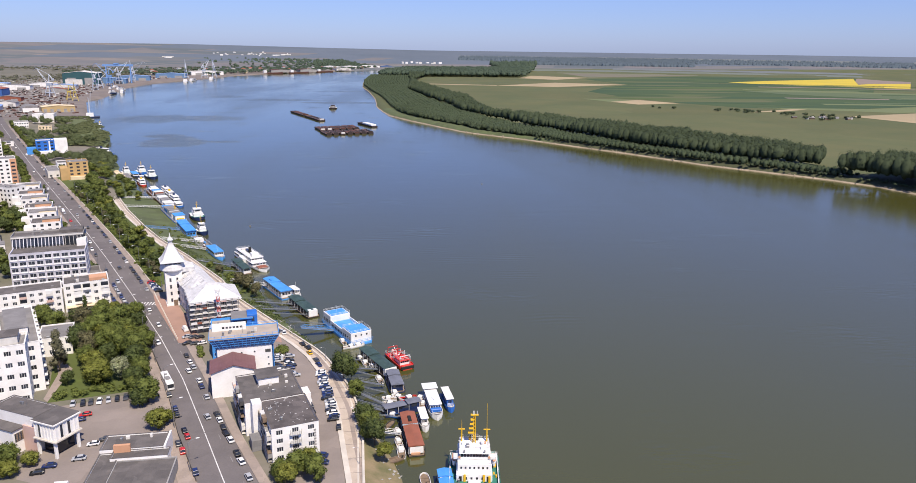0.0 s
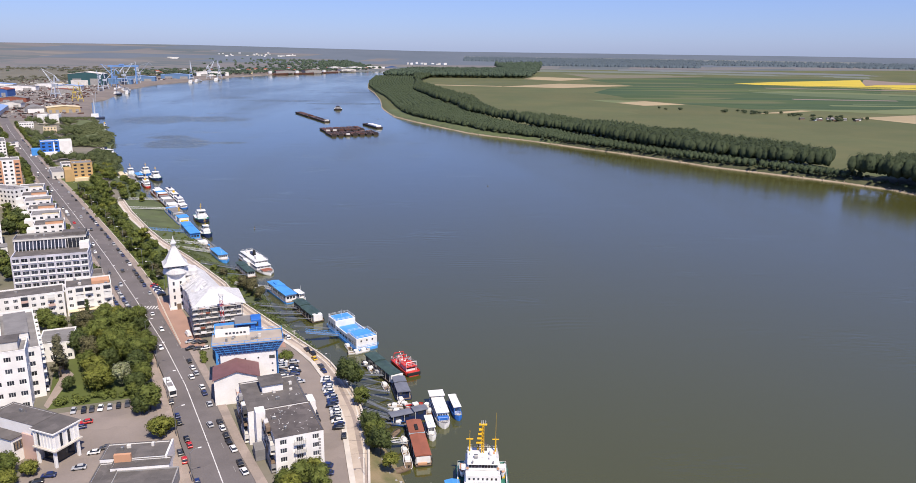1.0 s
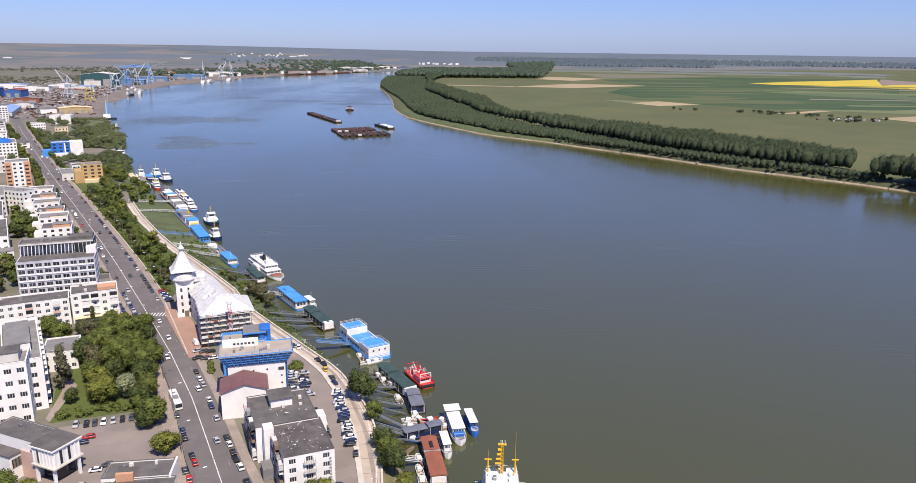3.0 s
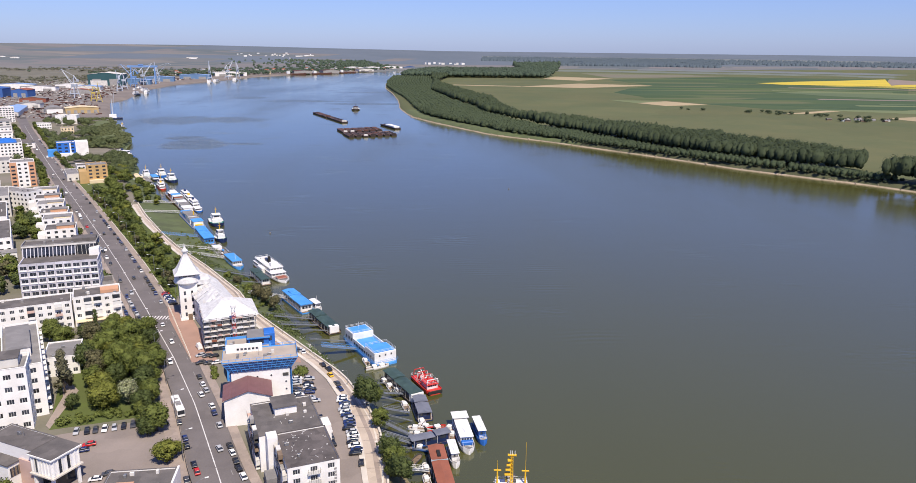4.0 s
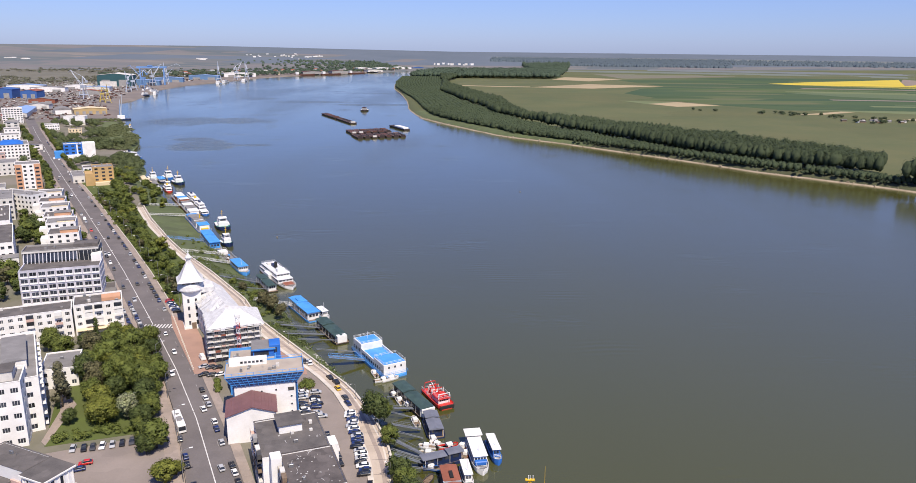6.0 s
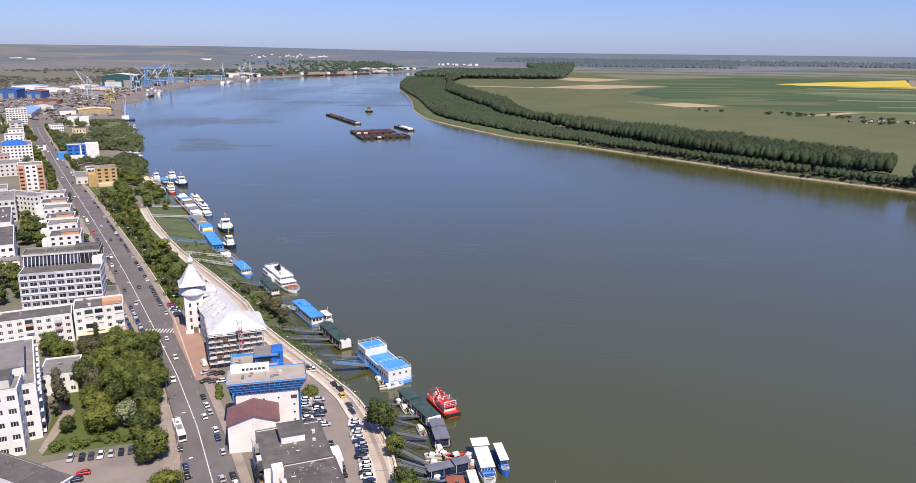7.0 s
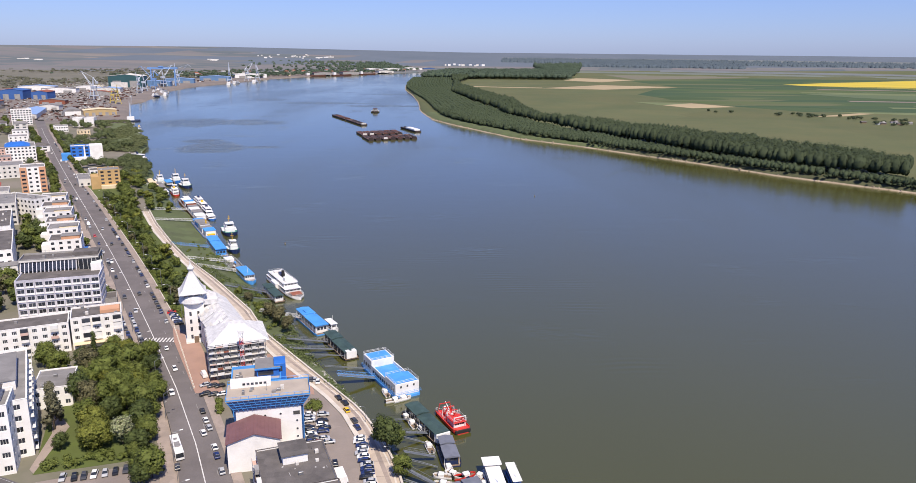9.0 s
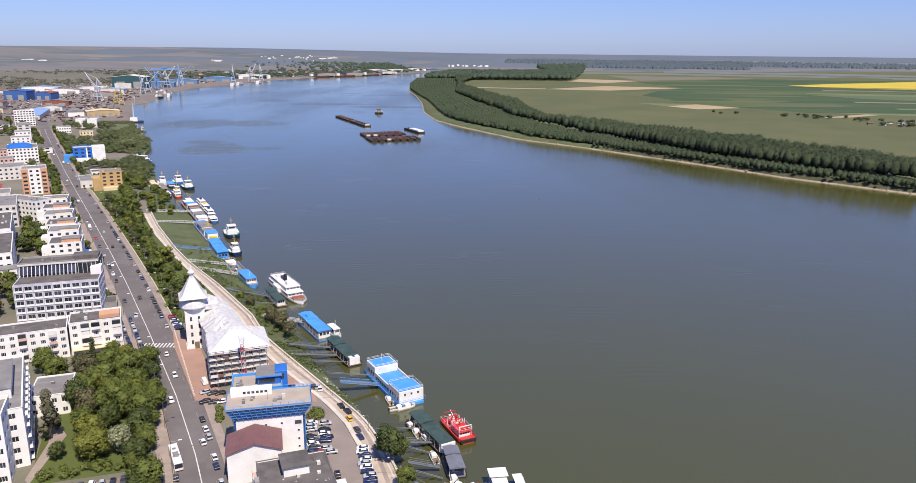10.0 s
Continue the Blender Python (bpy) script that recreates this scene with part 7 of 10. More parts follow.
part("flagpole", tube(bmesh.new(), (0, 10, 5.7), (0, 10, 8.4), 0.05), o, "", None, M_BWHITE)

pontoon("restaurant_boat", "dark green roofed houseboat by the grassy bank", -39.2, 299.4, 118, 23, 7.0, M_GREENR, M_DFRAME, M_DARK, 0.9, 2.2, 1.0)
o = bpy.context.scene.objects["restaurant_boat.001"]
part("stern_cabin", bx(-1.9, -11.3, 0.6, 1.9, -9.4, 3.4, bevel=0.06), o, "white stern cabin", None, M_BWHITE)
o = pontoon("landing_pontoon", "white landing pontoon with a bright blue roof", -53.0, 323.8, 119, 24, 7.4, M_SKYBLUE, M_BWHITE, M_SKYBLUE, 1.0, 2.8)
part("roof_box", bx(-1.2, 4, 3.8, 1.4, 7.5, 4.7, bevel=0.05), o, "blue roof box", None, M_SKYBLUE)
passenger_boat("launch", "white launch at the end of a blue pontoon", -44.5, 318.5, 299, 9, 3.2, M_BWHITE, M_BWHITE)
# old steamer
o = passenger_boat("steamer", "old white river steamer with two decks and black funnel", -72.0, 371.5, 299, 38, 8.0, M_BWHITE, M_BWHITE, M_BWHITE, 2, 1.6)
o.matrix_basis = o.matrix_basis @ Matrix.Diagonal((1, 1, 0.72, 1))
part("hull_band", bx(-4.04, -14, 0.5, 4.04, 8, 0.9), o, "brown stripe", None, M_BROWNR)
part("funnel", tube(bmesh.new(), (0, -3, 6.2), (0, -3.4, 10.8), 0.8, 0.7, 12), o, "black funnel", None, M_DARK)
part("paddle_box", bx(-5.2, -6.5, 0.6, 5.2, 0.5, 4.6, bevel=0.3), o, "white paddle box", None, M_BWHITE)
part("wheelhouse", bx(-1.8, 1.5, 6.6, 1.8, 4.5, 8.8, bevel=0.1), o, "", None, M_BWHITE)
part("foredeck_cover", bx(-2.4, 11.5, 1.7, 2.4, 15.5, 2.5, bevel=0.15), o, "red-brown foredeck", None, M_BROWNR)
rails(o, -3.2, -15, 3.2, 7, 6.7, 0.9)
part("mast", tube(bmesh.new(), (0, 11, 2), (0, 11, 11), 0.12, 0.06), o, "", None, M_BWHITE)
pontoon("landing_pontoon", "dark green roofed landing pontoon beside the steamer", -75.6, 360.0, 118, 20, 6.0, M_GREENR, M_BWHITE, M_DARK)
passenger_boat("passenger_boat", "light blue and white excursion boat", -93.6, 387.0, 298, 22, 5.6, M_SKYBLUE, M_SKYBLUE)
o = thing("work_barge", "low open steel work barge", "barge", heading(-106.3, 410, 118))
part("hull", hull(28, 7, 1.0, 0.06, 0.06, 0.95, 0.0, M_STEEL, M_ROOFL, 0.85), o)
part("deckhouse", bx(-2.2, 4, 0.5, 2.2, 9, 2.3, bevel=0.06), o, "white deckhouse", None, M_BWHITE)
for k in range(5):
    part("deck_gear", bx(-2.4 + k * 0.9, -11 + k * 2.6, 0.5, -1.5 + k * 0.9, -9.4 + k * 2.6, 1.1 + 0.1 * k, bevel=0.05), o, "", None, (M_STEEL, M_RUST, M_OFFWHITE, M_DFRAME, M_SKYBLUE)[k])
rails(o, -3.3, -13.5, 3.3, 13.5, 1.0, 1.0)
pontoon("landing_pontoon", "long landing pontoon with bright blue roof", -122.0, 439.5, 115, 33, 8.0, M_SKYBLUE, M_SKYBLUE, M_BLUE, 1.0, 3.2)
tug("small navy and white tugboat", -112.6, 437.5, 297, 15, 6.0)
tug("navy tugboat with white house and yellow mast", -125.0, 479.5, 290, 24, 8.6)
# long row of service craft
for (x, y, L, W, hm, dm, lab) in ((-141.5, 484.5, 48, 8, M_BLUE, M_BWHITE, "long blue barge with white deckhouses and yellow gear"), (-158.5, 527, 38, 8, M_RUST, M_BWHITE, "rusty pontoon with white cabins"),
                                  (-173.5, 557.5, 36, 8, M_BROWNR, M_BROWNR, "reddish pontoon with a row of cabins")):
    o = thing("service_barge", lab, "barge", heading(x, y, 116), group="service barges along the bank")
    part("hull", hull(L, W, 1.1, 0.05, 0.05, 0.95, 0.0, hm, M_ROOFL, 0.85), o)
    yy = -L / 2 + 2
    k = 0
    while yy < L / 2 - 5:
        ln = rs.uniform(5, 9)
        hgt = rs.uniform(2.2, 4.2)
        ch_ = part("cabin", bx(-W * 0.36, yy, 0.6, W * 0.36, yy + ln, 0.6 + hgt, bevel=0.08), o, "", None, dm if k % 2 == 0 else rs.choice((M_BWHITE, M_SKYBLUE, M_BWHITE)))
        strip_windows(o, yy + 0.4, yy + ln - 0.4, W * 0.36 + 0.02, 1.6, 3, 0.8, "y", 0.5)
        part("cabin_roof", bx(-W * 0.4, yy - 0.2, 0.6 + hgt, W * 0.4, yy + ln + 0.2, 0.75 + hgt), o, "", None, rs.choice((M_BWHITE, M_ROOFL, M_SKYBLUE)))
        yy += ln + rs.uniform(0.6, 3)
        k += 1
    if hm is M_BLUE:
        part("yellow_winch", bx(-2, -L / 2 + 0.3, 0.6, 2, -L / 2 + 2.2, 3.0, bevel=0.1), o, "yellow winch", None, M_YEL)
        part("yellow_crane", tube(bmesh.new(), (1, -2, 1), (1, -2, 7), 0.4), o, "yellow crane", None, M_YEL)
    rails(o, -W * 0.47, -L * 0.48, W * 0.47, L * 0.48, 1.1, 1.0)
for (x, y, L, lab) in ((-167, 563.5, 22, "white patrol boat with two decks"), (-160, 548, 20, "white patrol boat beside the pontoons"), (-152.5, 532, 22, "white motor vessel with rounded cabins"), (-146, 516, 12, "small blue and white launch")):
    passenger_boat("motor_vessel", lab, x, y, 297, L, 5.2, M_BWHITE if L > 15 else M_BLUE, M_BWHITE, M_BWHITE, 2 if L > 15 else 1).matrix_basis @= Matrix.Diagonal((1, 1, 0.66, 1))
for x, y, L, W, hm, rm, dk, lab in ((-214.1, 640.8, 20, 5.5, M_NAVY, M_SKYBLUE, 1, "work vessel with a bright blue roof"), (-202.3, 597.2, 16, 5, M_NAVY, M_BWHITE, 1, "dark blue launch with a white cabin"),
                                    (-195.0, 597.2, 15, 5, M_RED, M_BWHITE, 2, "red-hulled workboat with white cabins"), (-179.0, 573.5, 13, 4.4, M_BWHITE, M_BWHITE, 1, "small white cutter at the pontoons"),
                                    (-153.1, 531.4, 10, 3.4, M_NAVY, M_BWHITE, 1, "small dark launch beside the vessels")):
    passenger_boat("workboat", lab, x, y, 297, L, W, hm, rm, M_BWHITE, dk).matrix_basis @= Matrix.Diagonal((1, 1, 0.75, 1))
pontoon("work_pontoon", "cluttered tan work pontoon near the trees", -220.3, 628.0, 117, 18, 6.5, M_CREAM, M_OFFWHITE, M_RUST)
tug("white workboat near the trees", -224, 650, 297, 22, 7, M_BWHITE)
tug("blue and white workboat with a tall house", -213, 655, 297, 24, 8, M_BLUE)
tug("dark blue tugboat with a white wheelhouse", -198, 632, 297, 24, 8.5)
pontoon("landing_pontoon", "grey landing pontoon with small cabins", -214, 622, 117, 26, 6, M_ROOFL, M_OFFWHITE, M_STEEL)
tug("rusty red and white workboat", -198, 606, 297, 18, 6, M_RUST)
pontoon("landing_pontoon", "low yellowish work pontoon", -228, 640, 117, 20, 6, M_CREAM, M_CREAM, M_RUST)
passenger_boat("motor_vessel", "white motor vessel beyond the headland", -284, 771, 330, 24, 6, M_BLUE, M_BWHITE, M_BWHITE, 2)
passenger_boat("motor_vessel", "white and red moored vessel near the headland", -299, 783, 300, 26, 7, M_RED, M_BWHITE, M_BWHITE, 1)
pontoon("landing_pontoon", "white and red landing stage near the headland", -306, 778, 117, 22, 8, M_BWHITE, M_RED, M_RUST)

for (x0, y0, x1, y1, z0, z1, m, lab) in ((-36.6, 268.2, -24.2, 271.6, 4.2, 1.4, M_SKYBLUE, ""), (-13.5, 220.2, -4.6, 221.8, 4.0, 1.2, M_STEEL, "thin grey gangway to a boat"), (-12.2, 203.8, -3.8, 203.4, 4.0, 1.2, M_STEEL, "thin grey gangway to a boat"),
                                         (-9.2, 187.4, 0.0, 189.8, 4.0, 1.2, M_BWHITE, "pale steel gangway to the rusty houseboat"), (-20, 230.6, -6.9, 234.8, 4.0, 1.2, M_STEEL, "thin grey gangway to a boat"), (-15.8, 214.6, -4, 207.9, 4.0, 1.0, M_STEEL, "thin grey gangway to a boat"),
                                         (-75, 330, -56.5, 328.5, 4.0, 1.4, M_BWHITE, "white gangway across the reeds"), (-59.0, 291.6, -41, 296.6, 4.0, 1.2, M_STEEL, "thin grey gangway to a boat"),
                                         (-65, 302.0, -43.6, 303.6, 4.0, 1.2, M_STEEL, "thin grey gangway to a boat"), (-98, 365, -78, 362, 4.0, 1.2, M_STEEL, "thin grey gangway to a boat"), (-128.6, 409.5, -109.5, 412, 4.0, 1.2, M_BWHITE, "white gangway across the reeds"),
                                         (-120, 396, -98, 394, 4.0, 1.2, M_BWHITE, "white gangway across the reeds"), (-145.6, 437.5, -125.8, 440.0, 4.0, 1.4, M_SKYBLUE, ""), (-176, 497.0, -151, 505.0, 4.0, 1.4, M_BWHITE, "white gangway across the reeds"),
                                         (-192.4, 527.5, -166, 537.5, 4.0, 1.4, M_BWHITE, "white gangway across the reeds"), (-247, 618, -222, 630, 4.0, 1.4, M_BWHITE, "white gangway across the reeds")):
    gangway(x0, y0, x1, y1, z0, z1, 1.9 if z1 == 1.4 and m is M_SKYBLUE else 1.1, m, lab or "light blue steel gangway from the quay to a pontoon")

for x0, y0, x1, y1 in ((-19.6, 232, -7.5, 229.6), (-15.5, 219.0, -4.4, 217.2), (-13.6, 208.0, -3.2, 205.8), (-12.4, 199.8, 0.2, 200.4), (-23.2, 238.5, -12.0, 243.5), (-42, 277, -28, 280), (-50, 287, -35, 291), (-88, 350, -72, 353)):
    o = thing("mooring_boom", "thin grey steel boom holding a pontoon off the quay", "mooring boom", group="mooring booms along the quay")
    bm = tube(bmesh.new(), (x0, y0, 3.6), (x1, y1, 1.0), 0.11, n=6)
    tube(bm, (x0 + 0.3, y0 - 1.0, 3.6), (x1, y1 - 0.4, 1.0), 0.09, n=6)
    part("pole", bm, o, "", None, M_GANG)
    part("wire", tube(bmesh.new(), (x0, y0 + 2.2, 4.3), (x1, y1 + 0.6, 1.3), 0.035, n=4), o, "dark mooring wire", None, M_DARK)
# Reddish edge steel, paled so the bright edge highlights sit in the colour.
M_RIM = mat("worn_barge_edge", (0.3, 0.2, 0.17), 0.85, (0.12, 0.08, 0.07), 0.15, 8)
M_BARGE = mat("tarred_barge_steel", (0.045, 0.032, 0.03), 0.8, (0.025, 0.018, 0.018), 0.2, 8)


# ---- barge convoy in mid-river ----
def barge(x, y, deg, L, W, label, cover=True, seed=0):
    o = thing("river_barge", label, "barge", heading(x, y, deg), group="barges at anchor in mid-river")
    part("hull", hull(L, W, 2.0, 0.08, 0.05, 0.9, 0.3, M_BARGE, M_BARGE, 0.6), o)
    bm = bmesh.new()
    for a in ((-W * 0.4, -L * 0.42, -W * 0.36, L * 0.38), (W * 0.36, -L * 0.42, W * 0.4, L * 0.38), (-W * 0.36, -L * 0.42, W * 0.36, -L * 0.41), (-W * 0.36, L * 0.37, W * 0.36, L * 0.38)):
        box(bm, a[0], a[1], 1.5, a[2], a[3], 2.5)
    part("coaming", bm, o, "", None, M_RIM)
    for s in (-1, 1):
        part("gunwale", bx(s * W * 0.47 - 0.25, -L * 0.46, 1.9, s * W * 0.47 + 0.25, L * 0.42, 2.15), o, "", None, M_RIM)
    r = random.Random(seed)
    if cover:
        for i in range(7):
            y0 = -L * 0.41 + i * L * 0.79 / 7
            part("hatch_lid", bx(-W * 0.37, y0, 2.2, W * 0.37, y0 + L * 0.107, 2.6 + r.uniform(0, 0.25), bevel=0.1), o, "", None, r.choice((M_RUST, M_BARGE, M_BARGE, M_BARGE, M_RUST)))
    part("winch_house", bx(-W * 0.3, -L * 0.48, 1.5, W * 0.3, -L * 0.44, 3.4), o, "", None, r.choice((M_RUST, M_OFFWHITE, M_BARGE)))
    return o


for i in range(7):
    barge(-77 + i * 8.6, 952 + i * 3.0, 106, 41, 7.6, "dark rust-brown cargo barge moored side by side", i < 5, i)
for i in range(6):
    barge(-88 + i * 8.6, 999 + i * 4.0, 106, 41, 8.0, "dark cargo barge in the second row", True, 20 + i)
o = thing("river_barge", "white covered barge at the end of the raft", "barge", heading(-27, 1054, 112), group="barges at anchor in mid-river")
part("hull", hull(60, 9.5, 2, 0.08, 0.05, 0.9, 0.3, M_BARGE, M_BARGE, 0.6), o)
part("cover", bx(-3.9, -26, 1.5, 3.9, 8, 3.9, bevel=0.5), o, "white cover", None, M_BWHITE)
barge(-140, 1232, 111, 84, 11, "single dark cargo barge at anchor", True, 11)
barge(-109, 1152, 111, 84, 11, "second dark cargo barge in line", False, 12)
tug("dark pusher boat with a dark wheelhouse", -93, 1345, 270, 30, 14, M_BARGE, M_GREYWALL, M_DFRAME, M_RUST, M_BARGE)
for x, y in ((75.9, 591.3), (-87.1, 452.8)):
    o = thing("buoy", "small grey-white river buoy", "buoy", pose(x, y, 0))
    part("float", tube(bmesh.new(), (0, 0, -0.3), (0, 0, 0.45), 0.5, 0.4, 12), o, "", None, M_ROOFL)
    part("topmark", tube(bmesh.new(), (0, 0, 0.4), (0, 0, 1.4), 0.25, 0.05, 8), o, "", None, M_DFRAME)
# ---- town along the avenue ----
def plain_block(name, label, x, y, rz, w, d, h, wall, roof, storeys, cols, ww=1.5, wh=1.4, parapet=0.4, seed=1, bars=None, clutter=4, group=""):
    o = thing(name, label, "building", site(x, y, rz), group=group)
    block(o, 0, 0, w, d, 0, h, wall, roof, storeys, cols, ww, wh, 0.85, parapet, bars=(0 if y > 300 else 1) if bars is None else bars)
    if clutter:
        roof_clutter(o, 0, 0, w, d, h, seed, clutter)
    return o


# terraced apartment row beside the avenue, end on to it
rt = random.Random(9)
row = [(-192.8, 402.5), (-203.5, 423.5), (-214.0, 443.0), (-225.0, 463.5), (-236.5, 485.0), (-248.0, 507.0)]
for i, (x, y) in enumerate(row):
    o = plain_block("apartment_row_house", "white and %s stepped apartment house with a grey roof" % ("orange" if i % 2 == 0 else "cream"), x, y, 20, 14.5, 15, 10.5 + (i % 2) * 0.8, M_WHITE, M_ROOFL if i % 2 else M_ROOF, 4, (4, 4, 0, 0), 1.5, 1.3, 0.4, 30 + i, 0, 3, "stepped apartment houses")
    part("top_storey", bx(5.8, 0.4, 10.4, 14, 7, 12.6, bevel=0.05), o, "set-back top storey", None, M_ORANGE if i % 2 == 0 else M_CREAM)
    part("top_roof", bx(5.6, 0.2, 12.6, 14.2, 7.2, 12.75), o, "", None, M_ROOFL)
    part("side_house", bx(-3.5, 2, 0, -0.05, 9, 8.5, bevel=0.05), o, "narrow white stair wing", None, M_WHITE)
    part("canopy", bx(14.02, 1, 3.2, 16.4, 13, 3.4), o, "shop canopy", None, M_BLUE if i == 0 else M_OFFWHITE)
plain_block("apartment_block", "long white apartment block seen end on", -276, 511, -24, 32, 12, 12, M_WHITE, M_ROOFL, 4, (10, 3, 0, 3), seed=40)
o = plain_block("apartment_block", "long grey-roofed apartment block behind the gardens", -205.5, 369, 27, 12, 44, 14, M_WHITE, M_ROOF, 4, (4, 12, 0, 0), seed=41, clutter=8)
part("low_wing", bx(-4, -7.5, 0, 13.5, -0.05, 8.6, bevel=0.05), o, "lower white wing", None, M_WHITE)
part("low_wing_roof", bx(-4.2, -7.7, 8.6, 13.7, -0.05, 8.8), o, "grey roof of the wing", None, M_ROOFL)
plain_block("apartment_block", "long grey-roofed apartment block farther along", -231.0, 415, 27, 12.5, 46, 14, M_WHITE, M_ROOF, 4, (4, 12, 0, 0), seed=42, clutter=8)
plain_block("apartment_block", "white and grey apartment block in the yards", -262.0, 478, 27, 13, 36, 13, M_OFFWHITE, M_ROOFL, 4, (4, 9, 0, 0), seed=43, clutter=6)
plain_block("mansion", "cream house with a red tiled roof", -326, 566, 27, 18, 24, 5.5, M_CREAM, M_REDROOF, 2, (5, 6, 0, 0), parapet=0, clutter=0)
o = bpy.context.scene.objects["mansion"]
hip_roof(o, -0.6, -0.6, 18.6, 24.6, 5.5, 9.2, M_REDROOF, 0.3, "tile_roof", "red tiled hip roof")
o = plain_block("tower_block", "tall white and orange apartment tower", -297.8, 581, 27, 16, 17, 18.5, M_WHITE, M_ROOFL, 6, (4, 5, 0, 0), 1.7, 1.4, seed=45)
for x0, x1 in ((-0.25, 4.2), (12.0, 16.25)):
    part("corner_panel", bx(x0, -0.3, 0, x1, -0.02, 18.7), o, "orange facade panel", None, M_ORANGE)
for s in range(6):
    for x0 in (0.6, 12.6):
        part("panel_window", bx(x0, -0.36, 1.0 + s * 2.8, x0 + 2.6, -0.29, 2.3 + s * 2.8), o, "", None, M_PANE)
o = plain_block("apartment_block", "white block with a blue hipped roof", -384, 722, 28, 24, 34, 14.5, M_WHITE, M_ROOFL, 5, (8, 10, 0, 0), seed=46)
hip_roof(o, -0.4, -0.4, 20, 26, 15.0, 18.0, M_BLUE, 0.5, "blue_roof", "bright blue metal roof")
plain_block("apartment_block", "pale pink four-storey block", -412, 727, 27, 24, 14, 11, M_PINK, M_ROOF, 4, (9, 4, 0, 0), seed=47)
plain_block("apartment_block", "white block with grey sheet roof", -352, 640, 27, 22, 26, 10, M_OFFWHITE, M_ROOFL, 3, (6, 8, 0, 0), seed=48)
plain_block("apartment_block", "orange and white block behind the avenue", -380, 668, 27, 26, 18, 12, M_PINK, M_ROOFL, 4, (8, 5, 0, 0), seed=49)
o = plain_block("warehouse", "long low warehouse with a grey roof", -430, 640, 27, 50, 20, 7, M_OFFWHITE, M_ROOFL, 1, (10, 4, 0, 0), seed=50)
for i, (x, y, w, d, hh, m, rf, st) in enumerate(((-470, 800, 22, 30, 12, M_OFFWHITE, M_ROOF, 4), (-510, 780, 20, 24, 9, M_CREAM, M_REDROOF, 3), (-450, 850, 18, 20, 9, M_WHITE, M_ROOFL, 3), (-500, 860, 26, 18, 8, M_OFFWHITE, M_ROOF, 2),
                                                 (-540, 900, 20, 30, 8, M_CREAM, M_REDROOF, 2), (-475, 905, 16, 22, 9, M_WHITE, M_ROOFL, 3), (-400, 600, 18, 26, 10, M_WHITE, M_ROOF, 3), (-300, 535, 16, 20, 9, M_OFFWHITE, M_ROOFL, 3),
                                                 (-455, 700, 18, 26, 11, M_OFFWHITE, M_ROOF, 4))):
    plain_block("town_house", "%s town house of %d storeys" % ({M_OFFWHITE: "off-white", M_CREAM: "cream", M_WHITE: "white"}[m], st), x, y, 27, w, d, hh, m, rf, st, (4, 3, 0, 0), seed=60 + i, clutter=1)
o = plain_block("tower_block", "white apartment tower with pale balconies", -556, 1058, 29, 24, 14, 20, M_WHITE, M_OFFWHITE, 7, (7, 4, 0, 0), 2.2, 1.4, seed=51)
hr = random.Random(12)
placed = []
for i in range(400):
    y = hr.uniform(560, 1150)
    x = road_l(y) - hr.uniform(14, 330)
    if math.atan2(-x - 5, y) > 0.60 or any(abs(x - a) < 34 and abs(y - b) < 34 for a, b in placed):
        continue
    if any(abs(x - a) < 40 and abs(y - b) < 42 for a, b in ((-290, 590), (-372, 738), (-400, 734), (-340, 652), (-365, 676), (-410, 655), (-318, 580), (-462, 812), (-502, 790), (-445, 858), (-490, 868), (-534, 912), (-470, 914), (-393, 610), (-295, 545), (-448, 712), (-545, 1066))):
        continue
    placed.append((x, y))
    w, d, st = hr.uniform(12, 24), hr.uniform(10, 20), hr.choice((2, 2, 3, 4, 4))
    m, word = hr.choice(((M_WHITE, "white"), (M_OFFWHITE, "off-white"), (M_CREAM, "cream"), (M_PINK, "pale pink"), (M_OFFWHITE, "grey-white")))
    o = thing("town_house", "%s town house of %d storeys among trees" % (word, st), "building", site(x, y, 27))
    block(o, 0, 0, w, d, 0, st * 3.0, m, M_ROOFL, st, (2, 0, 0, 0), 3.4, 1.4, 0.9, 0.0, bars=0)
    hip_roof(o, -0.5, -0.5, w + 0.5, d + 0.5, st * 3.0, st * 3.0 + 2.6, hr.choice((M_REDROOF, M_ROOFL, M_ROOF, M_BROWNR, M_ROOFL)), 0.4, "pitched_roof")
    if len(placed) > 34:
        break
# river side of the avenue
o = plain_block("ochre_block", "ochre yellow five-storey block with dark openings", -251, 600, 25, 14.5, 16, 13.5, M_YELLOW, M_ROOFL, 5, (3, 4, 0, 4), 2.2, 1.4, 0.4, 52)
part("podium", bx(-5.5, -1.5, 0, -0.05, 14, 9.5, bevel=0.05), o, "brown lower wing", None, M_YELLOW)
part("base", bx(1, -3.5, 0, 16, -0.05, 2.6, bevel=0.05), o, "cream base", None, M_CREAM)
plain_block("shop", "low grey-roofed shop beside the ochre block", -270.5, 609, 27, 9, 30, 5, M_OFFWHITE, M_ROOFL, 1, (2, 4, 0, 0), seed=53, clutter=2)
plain_block("shop", "white shop with a dark flat roof", -278, 646, 27, 20, 14, 6, M_WHITE, M_ROOF, 2, (6, 3, 0, 0), seed=54, clutter=3)
